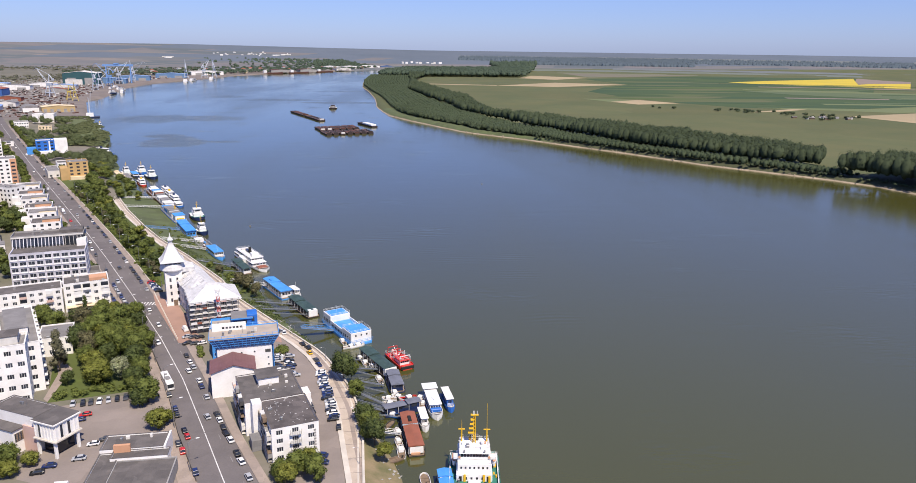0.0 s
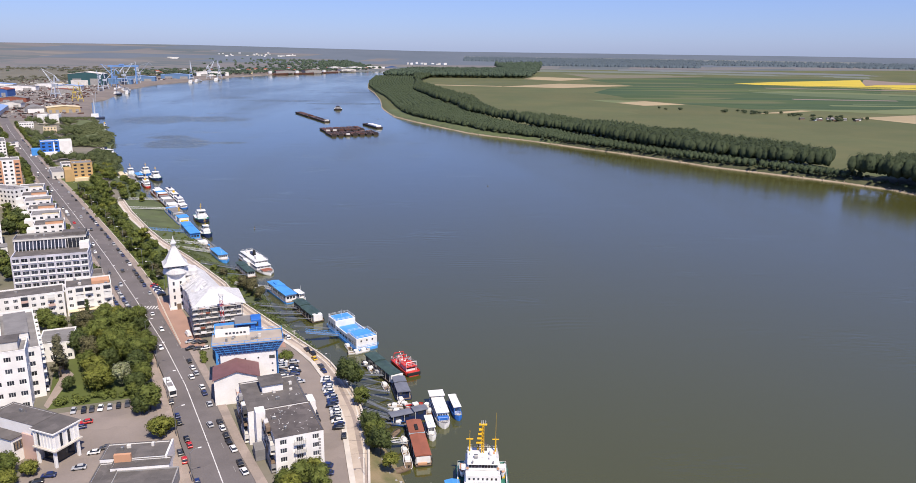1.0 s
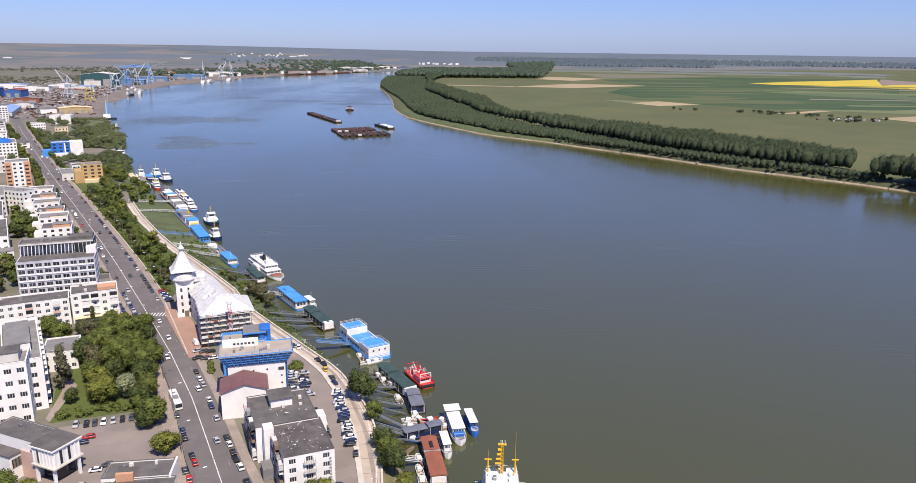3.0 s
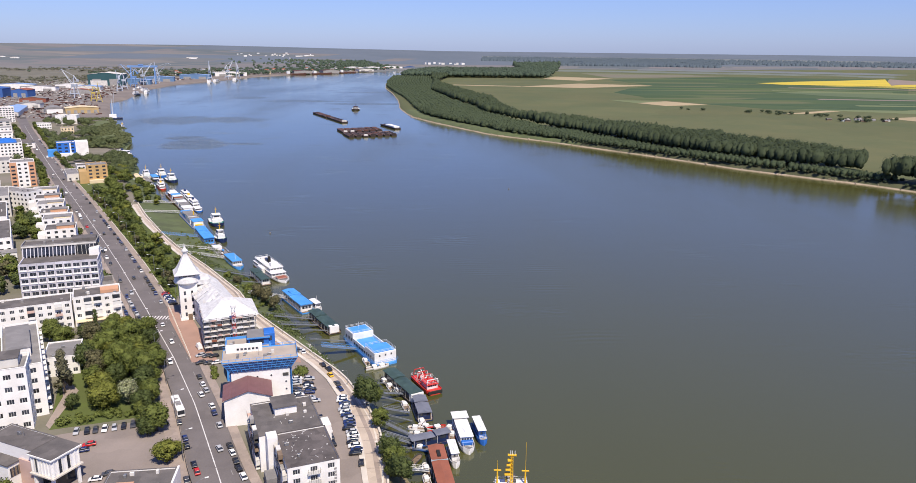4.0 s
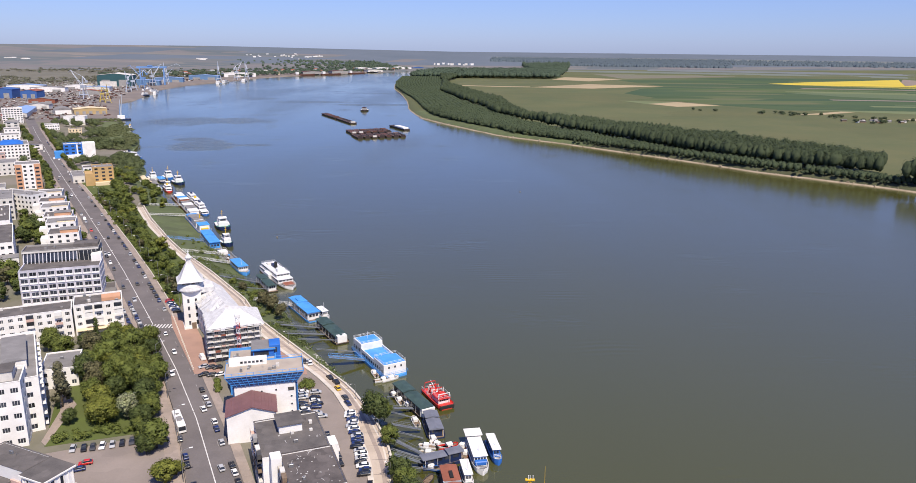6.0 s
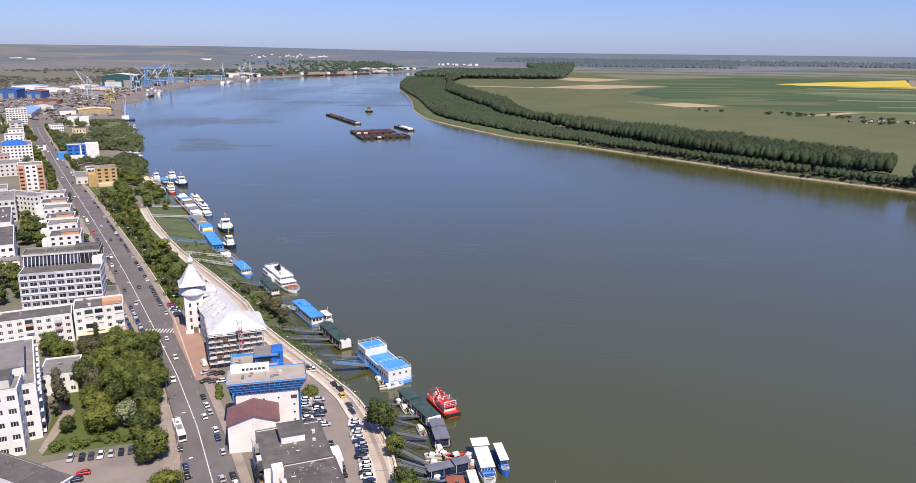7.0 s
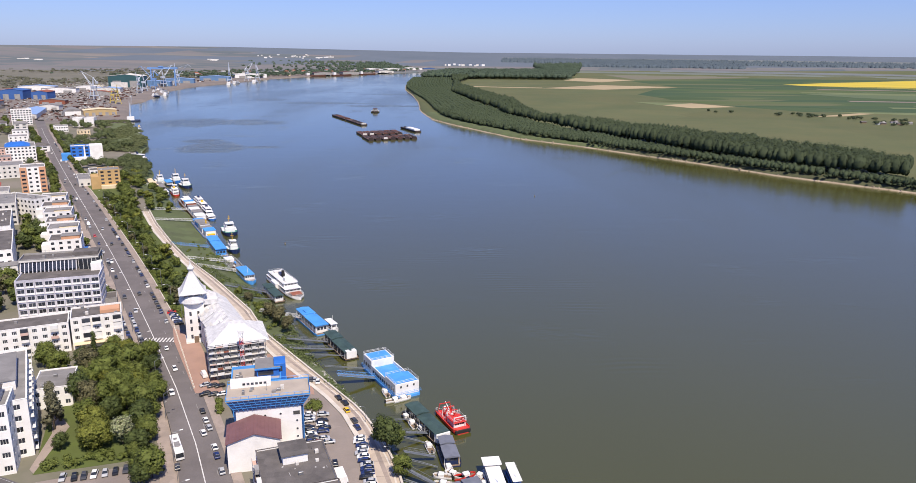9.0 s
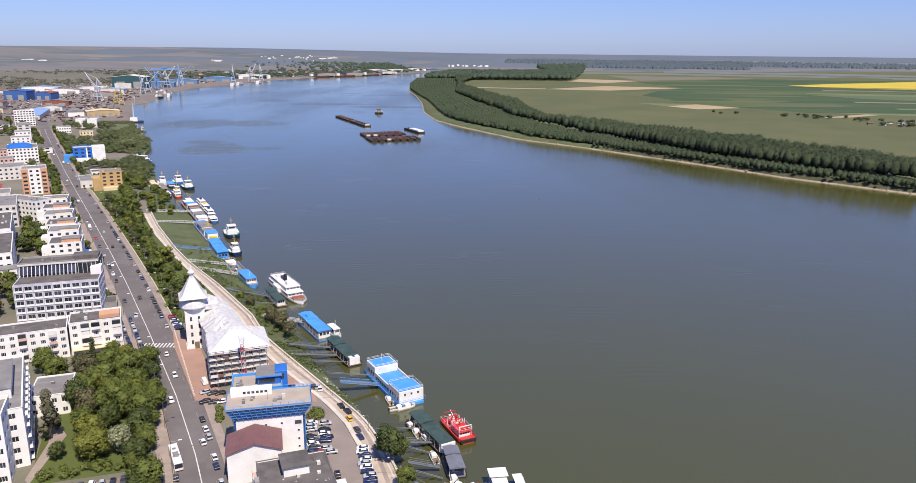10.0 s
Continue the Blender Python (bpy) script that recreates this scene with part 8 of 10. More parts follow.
o = plain_block("blue_block", "bright blue four-storey block with a white stair tower", -336, 742, 25, 16, 14, 12.5, M_BLUE, M_OFFWHITE, 4, (3, 0, 0, 0), 2.6, 1.5, 0.6, 55)
part("white_wing", bx(16, -0.5, 0, 27, 14, 13.4, bevel=0.05), o, "white blank wing", None, M_WHITE)
part("white_band", bx(10.9, -0.2, 0, 12.1, -0.02, 12.6), o, "", None, M_WHITE)
part("shop_front", bx(2, -5, 0, 14, -0.05, 3.2, bevel=0.05), o, "white shop front", None, M_WHITE)
part("blue_wing", bx(-8, 2, 0, -0.05, 12, 6.2, bevel=0.05), o, "lower pale blue wing", None, M_SKYBLUE)
plain_block("villa", "white colonnaded villa by the avenue", -464, 978, 27, 16, 14, 7, M_WHITE, M_ROOF, 2, (6, 3, 0, 0), seed=56)
plain_block("villa", "cream villa with tall windows", -414, 929, 22, 14, 12, 7, M_CREAM, M_ROOFL, 2, (4, 3, 0, 0), 1.2, 2.0, seed=57)
plain_block("storehouse", "blank white storehouse with flat roof", -471, 1045, 8, 12, 14, 11, M_WHITE, M_OFFWHITE, 0, (0, 0, 0, 0), seed=58, clutter=0)
plain_block("storehouse", "blank white storehouse beside the villa", -457, 1047, 8, 12, 14, 11, M_WHITE, M_OFFWHITE, 0, (0, 0, 0, 0), seed=59, clutter=0)

# ---- port ----
def gable_hall(name, label, x, y, rz, w, d, h, rise, wall, roof, group=""):
    o = thing(name, label, "industrial hall", site(x, y, rz), group=group)
    bm = bmesh.new()
    prism(bm, [(0, 0), (w, 0), (w, d), (0, d)], 0, h)
    for yy in (0, d):
        bm.faces.new([bm.verts.new(v) for v in ((0, yy, h), (w, yy, h), (w / 2, yy, h + rise))])
    part("wall", bm, o, "", None, wall)
    bm = bmesh.new()
    for x0, z0, x1, z1 in ((-0.5, h, w / 2, h + rise), (w / 2, h + rise, w + 0.5, h)):
        v = [bm.verts.new(c) for c in ((x0, -0.5, z0), (x1, -0.5, z1), (x1, d + 0.5, z1), (x0, d + 0.5, z0), (x0, -0.5, z0 + 0.4), (x1, -0.5, z1 + 0.4), (x1, d + 0.5, z1 + 0.4), (x0, d + 0.5, z0 + 0.4))]
        for f in ((3, 2, 1, 0), (4, 5, 6, 7), (0, 1, 5, 4), (1, 2, 6, 5), (2, 3, 7, 6), (3, 0, 4, 7)):
            bm.faces.new([v[i] for i in f])
    part("roof", bm, o, "", None, roof)
    n = max(2, int(w / 9)) if y < 1300 else 2
    for i in range(n):
        a = w * (i + 0.25) / n
        part("gate", bx(a, -0.12, 0, a + w / n * 0.5, -0.02, h * 0.6), o, "", None, M_GREYWALL)
    return o


M_TEALW = mat("teal_sheet_wall", (0.03, 0.09, 0.1), 0.7, (0.022, 0.07, 0.08), 0.05)
M_LILACR = mat("pale_blue_sheet_roof", (0.25, 0.38, 0.62), 0.6, (0.2, 0.3, 0.52), 0.05)
# Wall blue is muted in the colour itself, as distance haze would.
M_LILACW = mat("faded_blue_sheet_wall", (0.12, 0.22, 0.38), 0.7, (0.09, 0.17, 0.3), 0.05)
o = gable_hall("shipyard_hall", "large dark teal shipyard hall with a pale roof", -812, 2000, 8, 82, 60, 28, 5, M_TEALW, M_OFFWHITE)
part("pale_door", bx(6, -0.3, 0, 46, -0.05, 13), o, "pale sliding door", None, M_OFFWHITE)
M_PBLUE = mat("faded_port_blue", (0.05, 0.13, 0.36), 0.7, (0.035, 0.09, 0.26), 0.05)
gable_hall("port_hall", "blue port hall with red-brown bays", -835, 1545, 5, 42, 40, 17, 3, M_PBLUE, M_PBLUE)
gable_hall("port_hall", "blue port hall with dark bays", -778, 1550, 5, 30, 40, 14, 3, M_PBLUE, M_BROWNR)
gable_hall("port_hall", "low warehouse with a pale blue sheet roof", -596, 1142, 20, 27, 125, 6, 3, M_OFFWHITE, M_LILACR)
gable_hall("port_hall", "low yellow-walled shed on the port quay", -524, 1198, 27, 46, 26, 8, 2, mat("faded_ochre_wall", (0.5, 0.36, 0.17), 0.85, (0.38, 0.28, 0.14), 0.1), M_CREAM)
o = thing("arched_hall", "grey arched hangar on the quay", "industrial hall", site(-556, 1200, 27))
bm = bmesh.new()
prof = [(14 * math.cos(a), 10 * math.sin(a)) for a in np.linspace(0, math.pi, 13)]
va, vb = [bm.verts.new((14 + x, 0, z)) for x, z in prof], [bm.verts.new((14 + x, 40, z)) for x, z in prof]
for i in range(12):
    bm.faces.new((va[i], va[i + 1], vb[i + 1], vb[i]))
bm.faces.new(va[::-1]), bm.faces.new(vb)
part("vault", bm, o, "", None, M_ROOFL)
part("end_wall", bx(3, -0.4, 0, 25, -0.05, 6), o, "white end wall", None, M_WHITE)
rp = random.Random(77)
HALLS = [(-770, 2060, 90, 30, 12, M_LILACW, M_LILACR), (-752, 2240, 80, 30, 12, M_LILACW, M_LILACR), (-705, 2420, 90, 34, 12, M_LILACW, M_LILACR), (-760, 1780, 60, 30, 9, M_OFFWHITE, M_LILACR), (-860, 1760, 70, 26, 9, M_WHITE, M_ROOFL),
         (-940, 1700, 60, 30, 8, M_OFFWHITE, M_BROWNR), (-720, 1660, 50, 22, 8, M_GREYWALL, M_BROWNR), (-960, 1850, 80, 26, 9, M_WHITE, M_LILACR), (-1060, 1800, 60, 30, 8, M_BROWNR, M_ROOF), (-840, 1880, 60, 24, 8, M_WHITE, M_OFFWHITE),
         (-1010, 1600, 50, 30, 9, M_BROWNR, M_BROWNR), (-930, 1460, 46, 26, 8, M_PINK, M_REDROOF), (-700, 1420, 44, 20, 7, M_BROWNR, M_ROOFL), (-790, 1380, 40, 22, 8, M_GREYWALL, M_BROWNR), (-880, 1350, 44, 24, 8, M_OFFWHITE, M_ROOF),
         (-640, 1300, 30, 20, 7, M_OFFWHITE, M_ROOFL), (-720, 1260, 36, 22, 7, M_CREAM, M_ROOF), (-800, 1230, 36, 22, 8, M_WHITE, M_REDROOF), (-690, 1150, 30, 22, 8, M_OFFWHITE, M_ROOF), (-650, 2640, 110, 40, 12, M_WHITE, M_OFFWHITE),
         (-430, 2960, 80, 40, 9, M_GREYWALL, M_RUST), (-330, 3060, 70, 40, 9, M_GREYWALL, M_RUST), (-200, 3270, 70, 40, 8, M_OFFWHITE, M_ROOFL), (-250, 3370, 70, 40, 13, M_WHITE, M_OFFWHITE), (-175, 3480, 90, 40, 11, M_WHITE, M_OFFWHITE), (-95, 3580, 90, 40, 12, M_WHITE, M_OFFWHITE), (-10, 3690, 60, 40, 10, M_PBLUE, M_ROOFL)]
for i, (x, y, w, d, hh, m, rf) in enumerate(HALLS):
    gable_hall("industrial_shed", "%s port shed with a low pitched roof" % {M_LILACW: "light blue", M_OFFWHITE: "off-white", M_WHITE: "white", M_GREYWALL: "grey", M_BROWNR: "rust-brown", M_PINK: "pale pink", M_CREAM: "cream", M_PBLUE: "dark blue"}[m],
               x, y, 8 if y < 2500 else 30, w, d, hh, 3, m, rf, "port sheds")


def crane(label, x, y, rz, s, material, jib=1.0):
    """Slewing portal crane: portal legs, house, lattice jib."""
    s *= 1.25
    o = thing("harbour_crane", label, "crane", site(x, y, rz), group="harbour cranes")
    for i, (a, b) in enumerate(((-5, -5), (5, -5), (5, 5), (-5, 5))):
        part("leg", tube(bmesh.new(), (a * s, b * s, 0), (a * 0.4 * s, b * 0.4 * s, 15 * s), 0.55 * s, 0.42 * s, 5), o, "", None, material)
    part("portal_beam", bx(-4.4 * s, -4.4 * s, 5 * s, 4.4 * s, 4.4 * s, 6 * s), o, "", None, material)
    part("machine_house", bx(-2.3 * s, -4.6 * s, 15 * s, 2.3 * s, 3 * s, 18.4 * s, bevel=0.2), o, "", None, material)
    part("mast", tube(bmesh.new(), (0, 0, 20 * s), (0, -1.5 * s, 30 * s), 1.2 * s, 0.5 * s, 5), o, "", None, material)
    bm = bmesh.new()
    tip = Vector((0, 22 * s * jib, 38 * s))
    for a in (-1.4, 1.4):
        tube(bm, (a * s, 3 * s, 19 * s), tip, 0.36 * s, 0.22 * s, 4)
    tube(bm, (0, -1.5 * s, 30 * s), tip, 0.2 * s, 0.25 * s, 4)
    tube(bm, (0, -1.5 * s, 30 * s), (0, -8 * s, 24 * s), 0.6 * s, 0.8 * s, 4)
    tube(bm, tip, tip + Vector((0, 6 * s, -4 * s)), 0.35 * s, 0.2 * s, 4)
    for k in range(6):
        u, v = (k + 0.5) / 7, (k + 1.2) / 7
        p, q = Vector((-1.4 * s, 3 * s, 19 * s)).lerp(tip, u), Vector((1.4 * s, 3 * s, 19 * s)).lerp(tip, v)
        tube(bm, p, q, 0.2 * s, n=4)
    part("jib", bm, o, "", None, material)
    part("counterweight", bx(-1.5 * s, -9 * s, 22 * s, 1.5 * s, -7 * s, 25 * s), o, "", None, material)
    return o


M_YELC = mat("faded_yellow_crane_paint", (0.55, 0.42, 0.1), 0.65, (0.4, 0.31, 0.09), 0.1)
M_CRANEW = mat("pale_crane_paint", (0.46, 0.5, 0.57), 0.6, (0.36, 0.4, 0.46), 0.05)
M_CRANEB = mat("blue_crane_paint", (0.16, 0.29, 0.55), 0.6, (0.12, 0.22, 0.42), 0.05)
crane("pale grey harbour crane with a triangular portal", -658, 1553, 60, 1.15, M_CRANEW)
crane("yellow harbour crane on the quay", -570, 1447, 200, 0.75, M_YELC)
crane("yellow harbour crane with a raised jib", -590, 1470, 120, 0.72, M_YELC)
for i, (x, y, rz, s, m) in enumerate(((-655, 1780, 30, 0.95, M_CRANEW), (-668, 1850, 300, 1.0, M_CRANEW), (-684, 1960, 80, 1.15, M_CRANEB), (-694, 2060, 330, 1.15, M_CRANEW), (-690, 2150, 20, 1.2, M_CRANEW), (-716, 2250, 270, 1.1, M_CRANEW),
                                      (-590, 2330, 15, 1.2, M_CRANEW), (-562, 2440, 340, 1.15, M_CRANEW), (-540, 2480, 20, 1.15, M_CRANEW))):
    crane("%s slewing harbour crane by the quay" % ("blue" if m is M_CRANEB else "pale blue-grey"), x, y, rz, s, m)
o = thing("gantry_crane", "blue shipyard gantry crane", "crane", site(-735, 2090, 10))
for x in (0, 60):
    for y in (-6, 6):
        part("leg", tube(bmesh.new(), (x, y, 0), (x, y * 0.4, 44), 1.6, 1.2, 5), o, "", None, M_CRANEB)
part("girder", bx(-8, -2.5, 44, 68, 2.5, 49), o, "", None, M_CRANEB)
part("trolley", bx(20, -3.5, 49, 32, 3.5, 52), o, "", None, M_CRANEB)
o = thing("floating_crane", "pale floating crane on a dark barge", "crane", heading(-440, 1160, 20))
part("hull", hull(26, 12, 2.0, 0.05, 0.05, 0.95, 0.0, M_NAVY, M_STEEL, 0.85), o)
part("house", bx(-4, -5, 1.5, 4, 5, 7, bevel=0.2), o, "", None, M_BWHITE)
part("tower", tube(bmesh.new(), (0, 0, 7), (0, 0, 30), 1.1, 0.35, 6), o, "", None, M_CRANEW)
part("jib", tube(bmesh.new(), (0, 0, 8), (-2, 4, 38), 0.5, 0.25, 5), o, "", None, M_CRANEW)
for (x, y, d, L, lab) in ((-615, 1830, 75, 34, "white ship by the shipyard quay"), (-575, 2260, 100, 55, "white hull fitting out at the quay"), (-535, 2420, 95, 60, "white coaster moored under cranes"), (-590, 1700, 80, 30, "small grey vessel at the quay"), (-586, 1752, 100, 36, "white ferry moored off the shipyard"), (-640, 1838, 95, 30, "white hull by the shipyard quay"), (-652, 1905, 90, 34, "white ship under repair at the quay"), (-570, 2330, 85, 48, "white ship under the quay cranes"), (-372, 1010, 100, 16, "small launch off the reeds")):
    passenger_boat("moored_ship", lab, x, y, d, L, L * 0.2, M_BWHITE if L != 30 else M_NAVY, M_BWHITE, M_BWHITE, 2, 3.0)
for (x, y, L) in ((-420, 2935, 90), (-330, 3015, 90), (-240, 3150, 80)):
    o = thing("moored_ship", "dark red hull moored at the far quay", "ship", heading(x, y, 40), group="hulls at the far quay")
    part("hull", hull(L, 14, 5, 0.2, 0.1, 0.9, 1.5, M_RUST, M_RUST), o)
    part("deckhouse", bx(-5, -L * 0.45, 5, 5, -L * 0.32, 14), o, "white deckhouse", None, M_BWHITE)
# far scattered buildings
far_rng = random.Random(31)
spots = [(far_rng.gauss(-770, 95), far_rng.gauss(4330, 70), far_rng.uniform(4, 16), far_rng.uniform(4, 8)) for i in range(22)]
spots += [(far_rng.uniform(-620, -540), far_rng.uniform(4300, 4380), far_rng.uniform(25, 50), 6) for i in range(3)]
spots += [(far_rng.uniform(-1150, -1000), far_rng.uniform(3990, 4040), far_rng.uniform(20, 40), 5) for i in range(4)]
spots += [(95 + i * 24 + far_rng.uniform(-12, 12), 3960 + far_rng.uniform(-45, 45), far_rng.uniform(6, 22), far_rng.uniform(6, 12)) for i in range(9)]
spots += [(far_rng.uniform(-1960, -1820), far_rng.uniform(3700, 3760), far_rng.uniform(18, 40), 5) for i in range(6)]
for x, y, w, tall_ in spots:
    o = thing("distant_building", "small pale building far off on the plain", "building", pose(x, y, ground_z(x, y) - 1, 0, 0, far_rng.uniform(0, 40)), group="far buildings")
    part("wall", bx(0, 0, 0, w, 11, tall_), o, "", None, far_rng.choice((M_WHITE, M_OFFWHITE)))
# houses among the trees on the far river bend
for i in range(30):
    y = far_rng.uniform(2650, 3500)
    x = shore_left(y) - far_rng.uniform(16, 420)
    w, tall_ = far_rng.uniform(8, 18), far_rng.uniform(7, 13)
    wall_m, word = far_rng.choice(((M_WHITE, "white"), (M_OFFWHITE, "off-white"), (M_CREAM, "cream"), (M_PINK, "pale pink")))
    o = thing("riverside_house", word + " house among trees on the river bend", "building", pose(x, y, GROUND - 0.1, 0, 0, far_rng.uniform(0, 60)), group="houses on the river bend")
    part("wall", bx(0, 0, 0, w, 10, tall_), o, "", None, wall_m)
    hip_roof(o, -0.6, -0.6, w + 0.6, 10.6, tall_, tall_ + 3, far_rng.choice((M_ROOF, M_ROOFL, M_BROWNR)), 0.4, "pitched_roof")

yard = random.Random(91)

farm = random.Random(14)
for i in range(11):
    x, y = 655 + i * 8 + farm.uniform(-5, 5), 1118 + farm.uniform(-10, 30)
    w, d, hh = farm.uniform(4, 9), farm.uniform(3, 5), farm.uniform(1.8, 2.6)
    m, word = farm.choice(((M_WHITE, "white"), (M_GREYWALL, "grey"), (M_WOOD, "brown wooden"), (M_OFFWHITE, "pale")))
    o = thing("farm_shed", word + " low farm shed on the pasture", "shed", pose(x, y, GROUND, 0, 0, farm.uniform(-20, 40)), group="farm sheds on the pasture")
    part("wall", bx(0, 0, 0, w, d, hh), o, "", None, m)
    bm = bmesh.new()
    prism(bm, [(-0.4, -0.4), (w + 0.4, -0.4), (w + 0.4, d + 0.4), (-0.4, d + 0.4)], hh, hh + 0.15)
    bm.faces.new([bm.verts.new(v) for v in ((-0.4, d / 2, hh + 1.4), (-0.4, -0.4, hh + 0.15), (w + 0.4, -0.4, hh + 0.15), (w + 0.4, d / 2, hh + 1.4))])
    bm.faces.new([bm.verts.new(v) for v in ((w + 0.4, d / 2, hh + 1.4), (w + 0.4, d + 0.4, hh + 0.15), (-0.4, d + 0.4, hh + 0.15), (-0.4, d / 2, hh + 1.4))])
    part("roof", bm, o, "", None, farm.choice((M_ROOF, M_BROWNR, M_ROOFL, M_OFFWHITE)))

# small gear and scrap lying about the port
v, f, fm = [], [], []
for i in range(2900):
    y = yard.uniform(1120, 2450)
    x = shore_left(y) - 14 - abs(yard.gauss(0, 170)) - 0.05 * (y - 1120)
    if y < 1180 and x > -520:
        continue
    w, d, hh, a = yard.uniform(1.5, 8), yard.uniform(1.2, 3), yard.uniform(0.4, 2.0), 0.14 + yard.choice((0, 1.57)) + yard.gauss(0, 0.12)
    c, sn, b = math.cos(a), math.sin(a), len(v)
    for z in (GROUND - 0.1, GROUND + hh):
        v += [(x + c * p - sn * q, y + sn * p + c * q, z) for p, q in ((0, 0), (w, 0), (w, d), (0, d))]
    f += [(b, b + 1, b + 5, b + 4), (b + 1, b + 2, b + 6, b + 5), (b + 2, b + 3, b + 7, b + 6), (b + 3, b, b + 4, b + 7), (b + 4, b + 5, b + 6, b + 7)]
    fm += [yard.choice((0, 0, 0, 2, 3, 3, 3, 3, 5, 5, 0))] * 5
me = raw("port_gear", v, f, M_RUST, M_BROWNR, M_OFFWHITE, M_GREYWALL, M_PBLUE, M_DARK)
me.polygons.foreach_set("material_index", fm)
thing("port_gear", "scattered rusty gear, crates and scrap over the port yard", "scrap", kind="stuff", data=me)
# ---- trees ----
def crown_mesh(name, seed, h, r, base, material, clumps=15, per=90, size=0.42, shape="round", core=0.62):
    """A crown of small leaf clumps over uneven leafy lobes, with gaps between them."""
    g = np.random.default_rng(seed)
    lobes = []
    for i in range(clumps):
        u = i / clumps
        a = g.uniform(0, 2 * np.pi)
        if shape == "cone":
            z = base + (h - base) * g.uniform(0.05, 0.95)
            rad = r * (1 - (z - base) / (h - base)) * g.uniform(0.4, 0.9)
            lr = r * 0.34
        elif shape == "column":
            z = base + (h - base) * (u * 0.9 + 0.08)
            rad = r * 0.35 * g.uniform(0, 1)
            lr = r * 0.75 * (1 - 0.5 * u)
        else:
            z = base + (h - base) * g.uniform(0.15, 0.85)
            k = math.sqrt(max(0.05, 1 - ((z - base) / (h - base) * 2 - 0.9) ** 2))
            rad = r * 0.76 * k * math.sqrt(g.uniform(0.1, 1))
            lr = r * g.uniform(0.26, 0.48)
        lobes.append((rad * math.cos(a), rad * math.sin(a), z, lr))
    L = np.repeat(np.array(lobes), per, axis=0)
    n = len(L)
    d = g.normal(0, 1, (n, 3))
    d /= np.linalg.norm(d, axis=1, keepdims=True)
    p = L[:, :3] + d * (L[:, 3] * g.uniform(0.25, 1.0, n) ** 0.5 * 1.15)[:, None] * np.array([1, 1, 0.85])
    nr = d + np.array([0, 0, 0.5]) + g.normal(0, 0.45, (n, 3))
    nr /= np.linalg.norm(nr, axis=1, keepdims=True)
    t1 = np.cross(nr, g.normal(0, 1, (n, 3)))
    t1 /= np.linalg.norm(t1, axis=1, keepdims=True)
    t2 = np.cross(nr, t1)
    s = (size * g.uniform(0.6, 1.4, n))[:, None]
    v = np.concatenate([p + s * t1, p + 0.8 * s * t2 + 0.25 * s * nr, p - s * t1, p - 0.8 * s * t2], 1).reshape(-1, 3)
    bm = bmesh.new()
    bmesh.ops.create_icosphere(bm, subdivisions=1, radius=1.0)
    unit, tris = np.array([w.co[:] for w in bm.verts]), np.array([[w.index for w in q.verts] for q in bm.faces])
    bm.free()
    lob, m = np.array(lobes), len(unit)
    cv = unit[None] * (core * g.uniform(0.8, 1.15, (len(lob), m, 1))) * lob[:, None, 3:4] + lob[:, None, :3]
    cl = (tris[None] + (np.arange(len(lob)) * m)[:, None, None] + 4 * n).reshape(-1)
    starts = np.concatenate([np.arange(0, 4 * n, 4), 4 * n + np.arange(0, len(cl), 3)])
    v = np.concatenate([v, cv.reshape(-1, 3)])
    me = bpy.data.meshes.new(name)
    me.vertices.add(len(v))
    me.vertices.foreach_set("co", v.ravel())
    me.loops.add(4 * n + len(cl))
    me.loops.foreach_set("vertex_index", np.concatenate([np.arange(4 * n), cl]))
    me.polygons.add(len(starts))
    me.polygons.foreach_set("loop_start", starts)
    me.polygons.foreach_set("use_smooth", np.ones(len(starts), bool))
    me.update(calc_edges=True)
    whole = (p - np.array([0, 0, (base + h) / 2])) / np.array([r, r, (h - base) / 2])
    out = 0.45 * d + 0.8 * whole + np.array([0, 0, 0.25]) + g.normal(0, 0.3, (n, 3))
    out /= np.linalg.norm(out, axis=1, keepdims=True)
    soft = me.attributes.new("custom_normal", "FLOAT_VECTOR", "POINT")
    inner = 0.6 * unit[None] + 0.5 * (lob[:, None, :3] - np.array([0, 0, (base + h) / 2])) / np.array([r, r, (h - base) / 2]) + np.array([0, 0, 0.2])
    inner = (inner / np.linalg.norm(inner, axis=2, keepdims=True)).reshape(-1, 3)
    soft.data.foreach_set("vector", np.concatenate([np.repeat(out, 4, axis=0), inner]).ravel())
    me.materials.append(material)
    return me


def tree_proto(seed, label, h, r, base, material, shape="round", clumps=30, per=100, size=0.26, name="tree"):
    o = thing(name, label, "tree", pose(0, 0, -400), group="park and street trees")
    g = random.Random(seed)
    bm = bmesh.new()
    tube(bm, (0, 0, -0.2), (0.1, 0, base + 1.0), 0.05 * h * 0.5, 0.03 * h * 0.5, 8)
    tube(bm, (0.1, 0, base + 1.0), (0, 0.1, h * 0.75), 0.03 * h * 0.5, 0.05, 6)
    for i in range(6):
        a = g.uniform(0, 6.28)
        z = base + g.uniform(0, h * 0.4)
        tube(bm, (0.05, 0, z), (math.cos(a) * r * 0.7, math.sin(a) * r * 0.7, z + r * 0.6), 0.12, 0.04, 5)
    part("trunk", bm, o, "", None, M_BARK)
    part("crown", crown_mesh("crown", seed, h, r, base, material, clumps, per, size, shape), o)
    return o


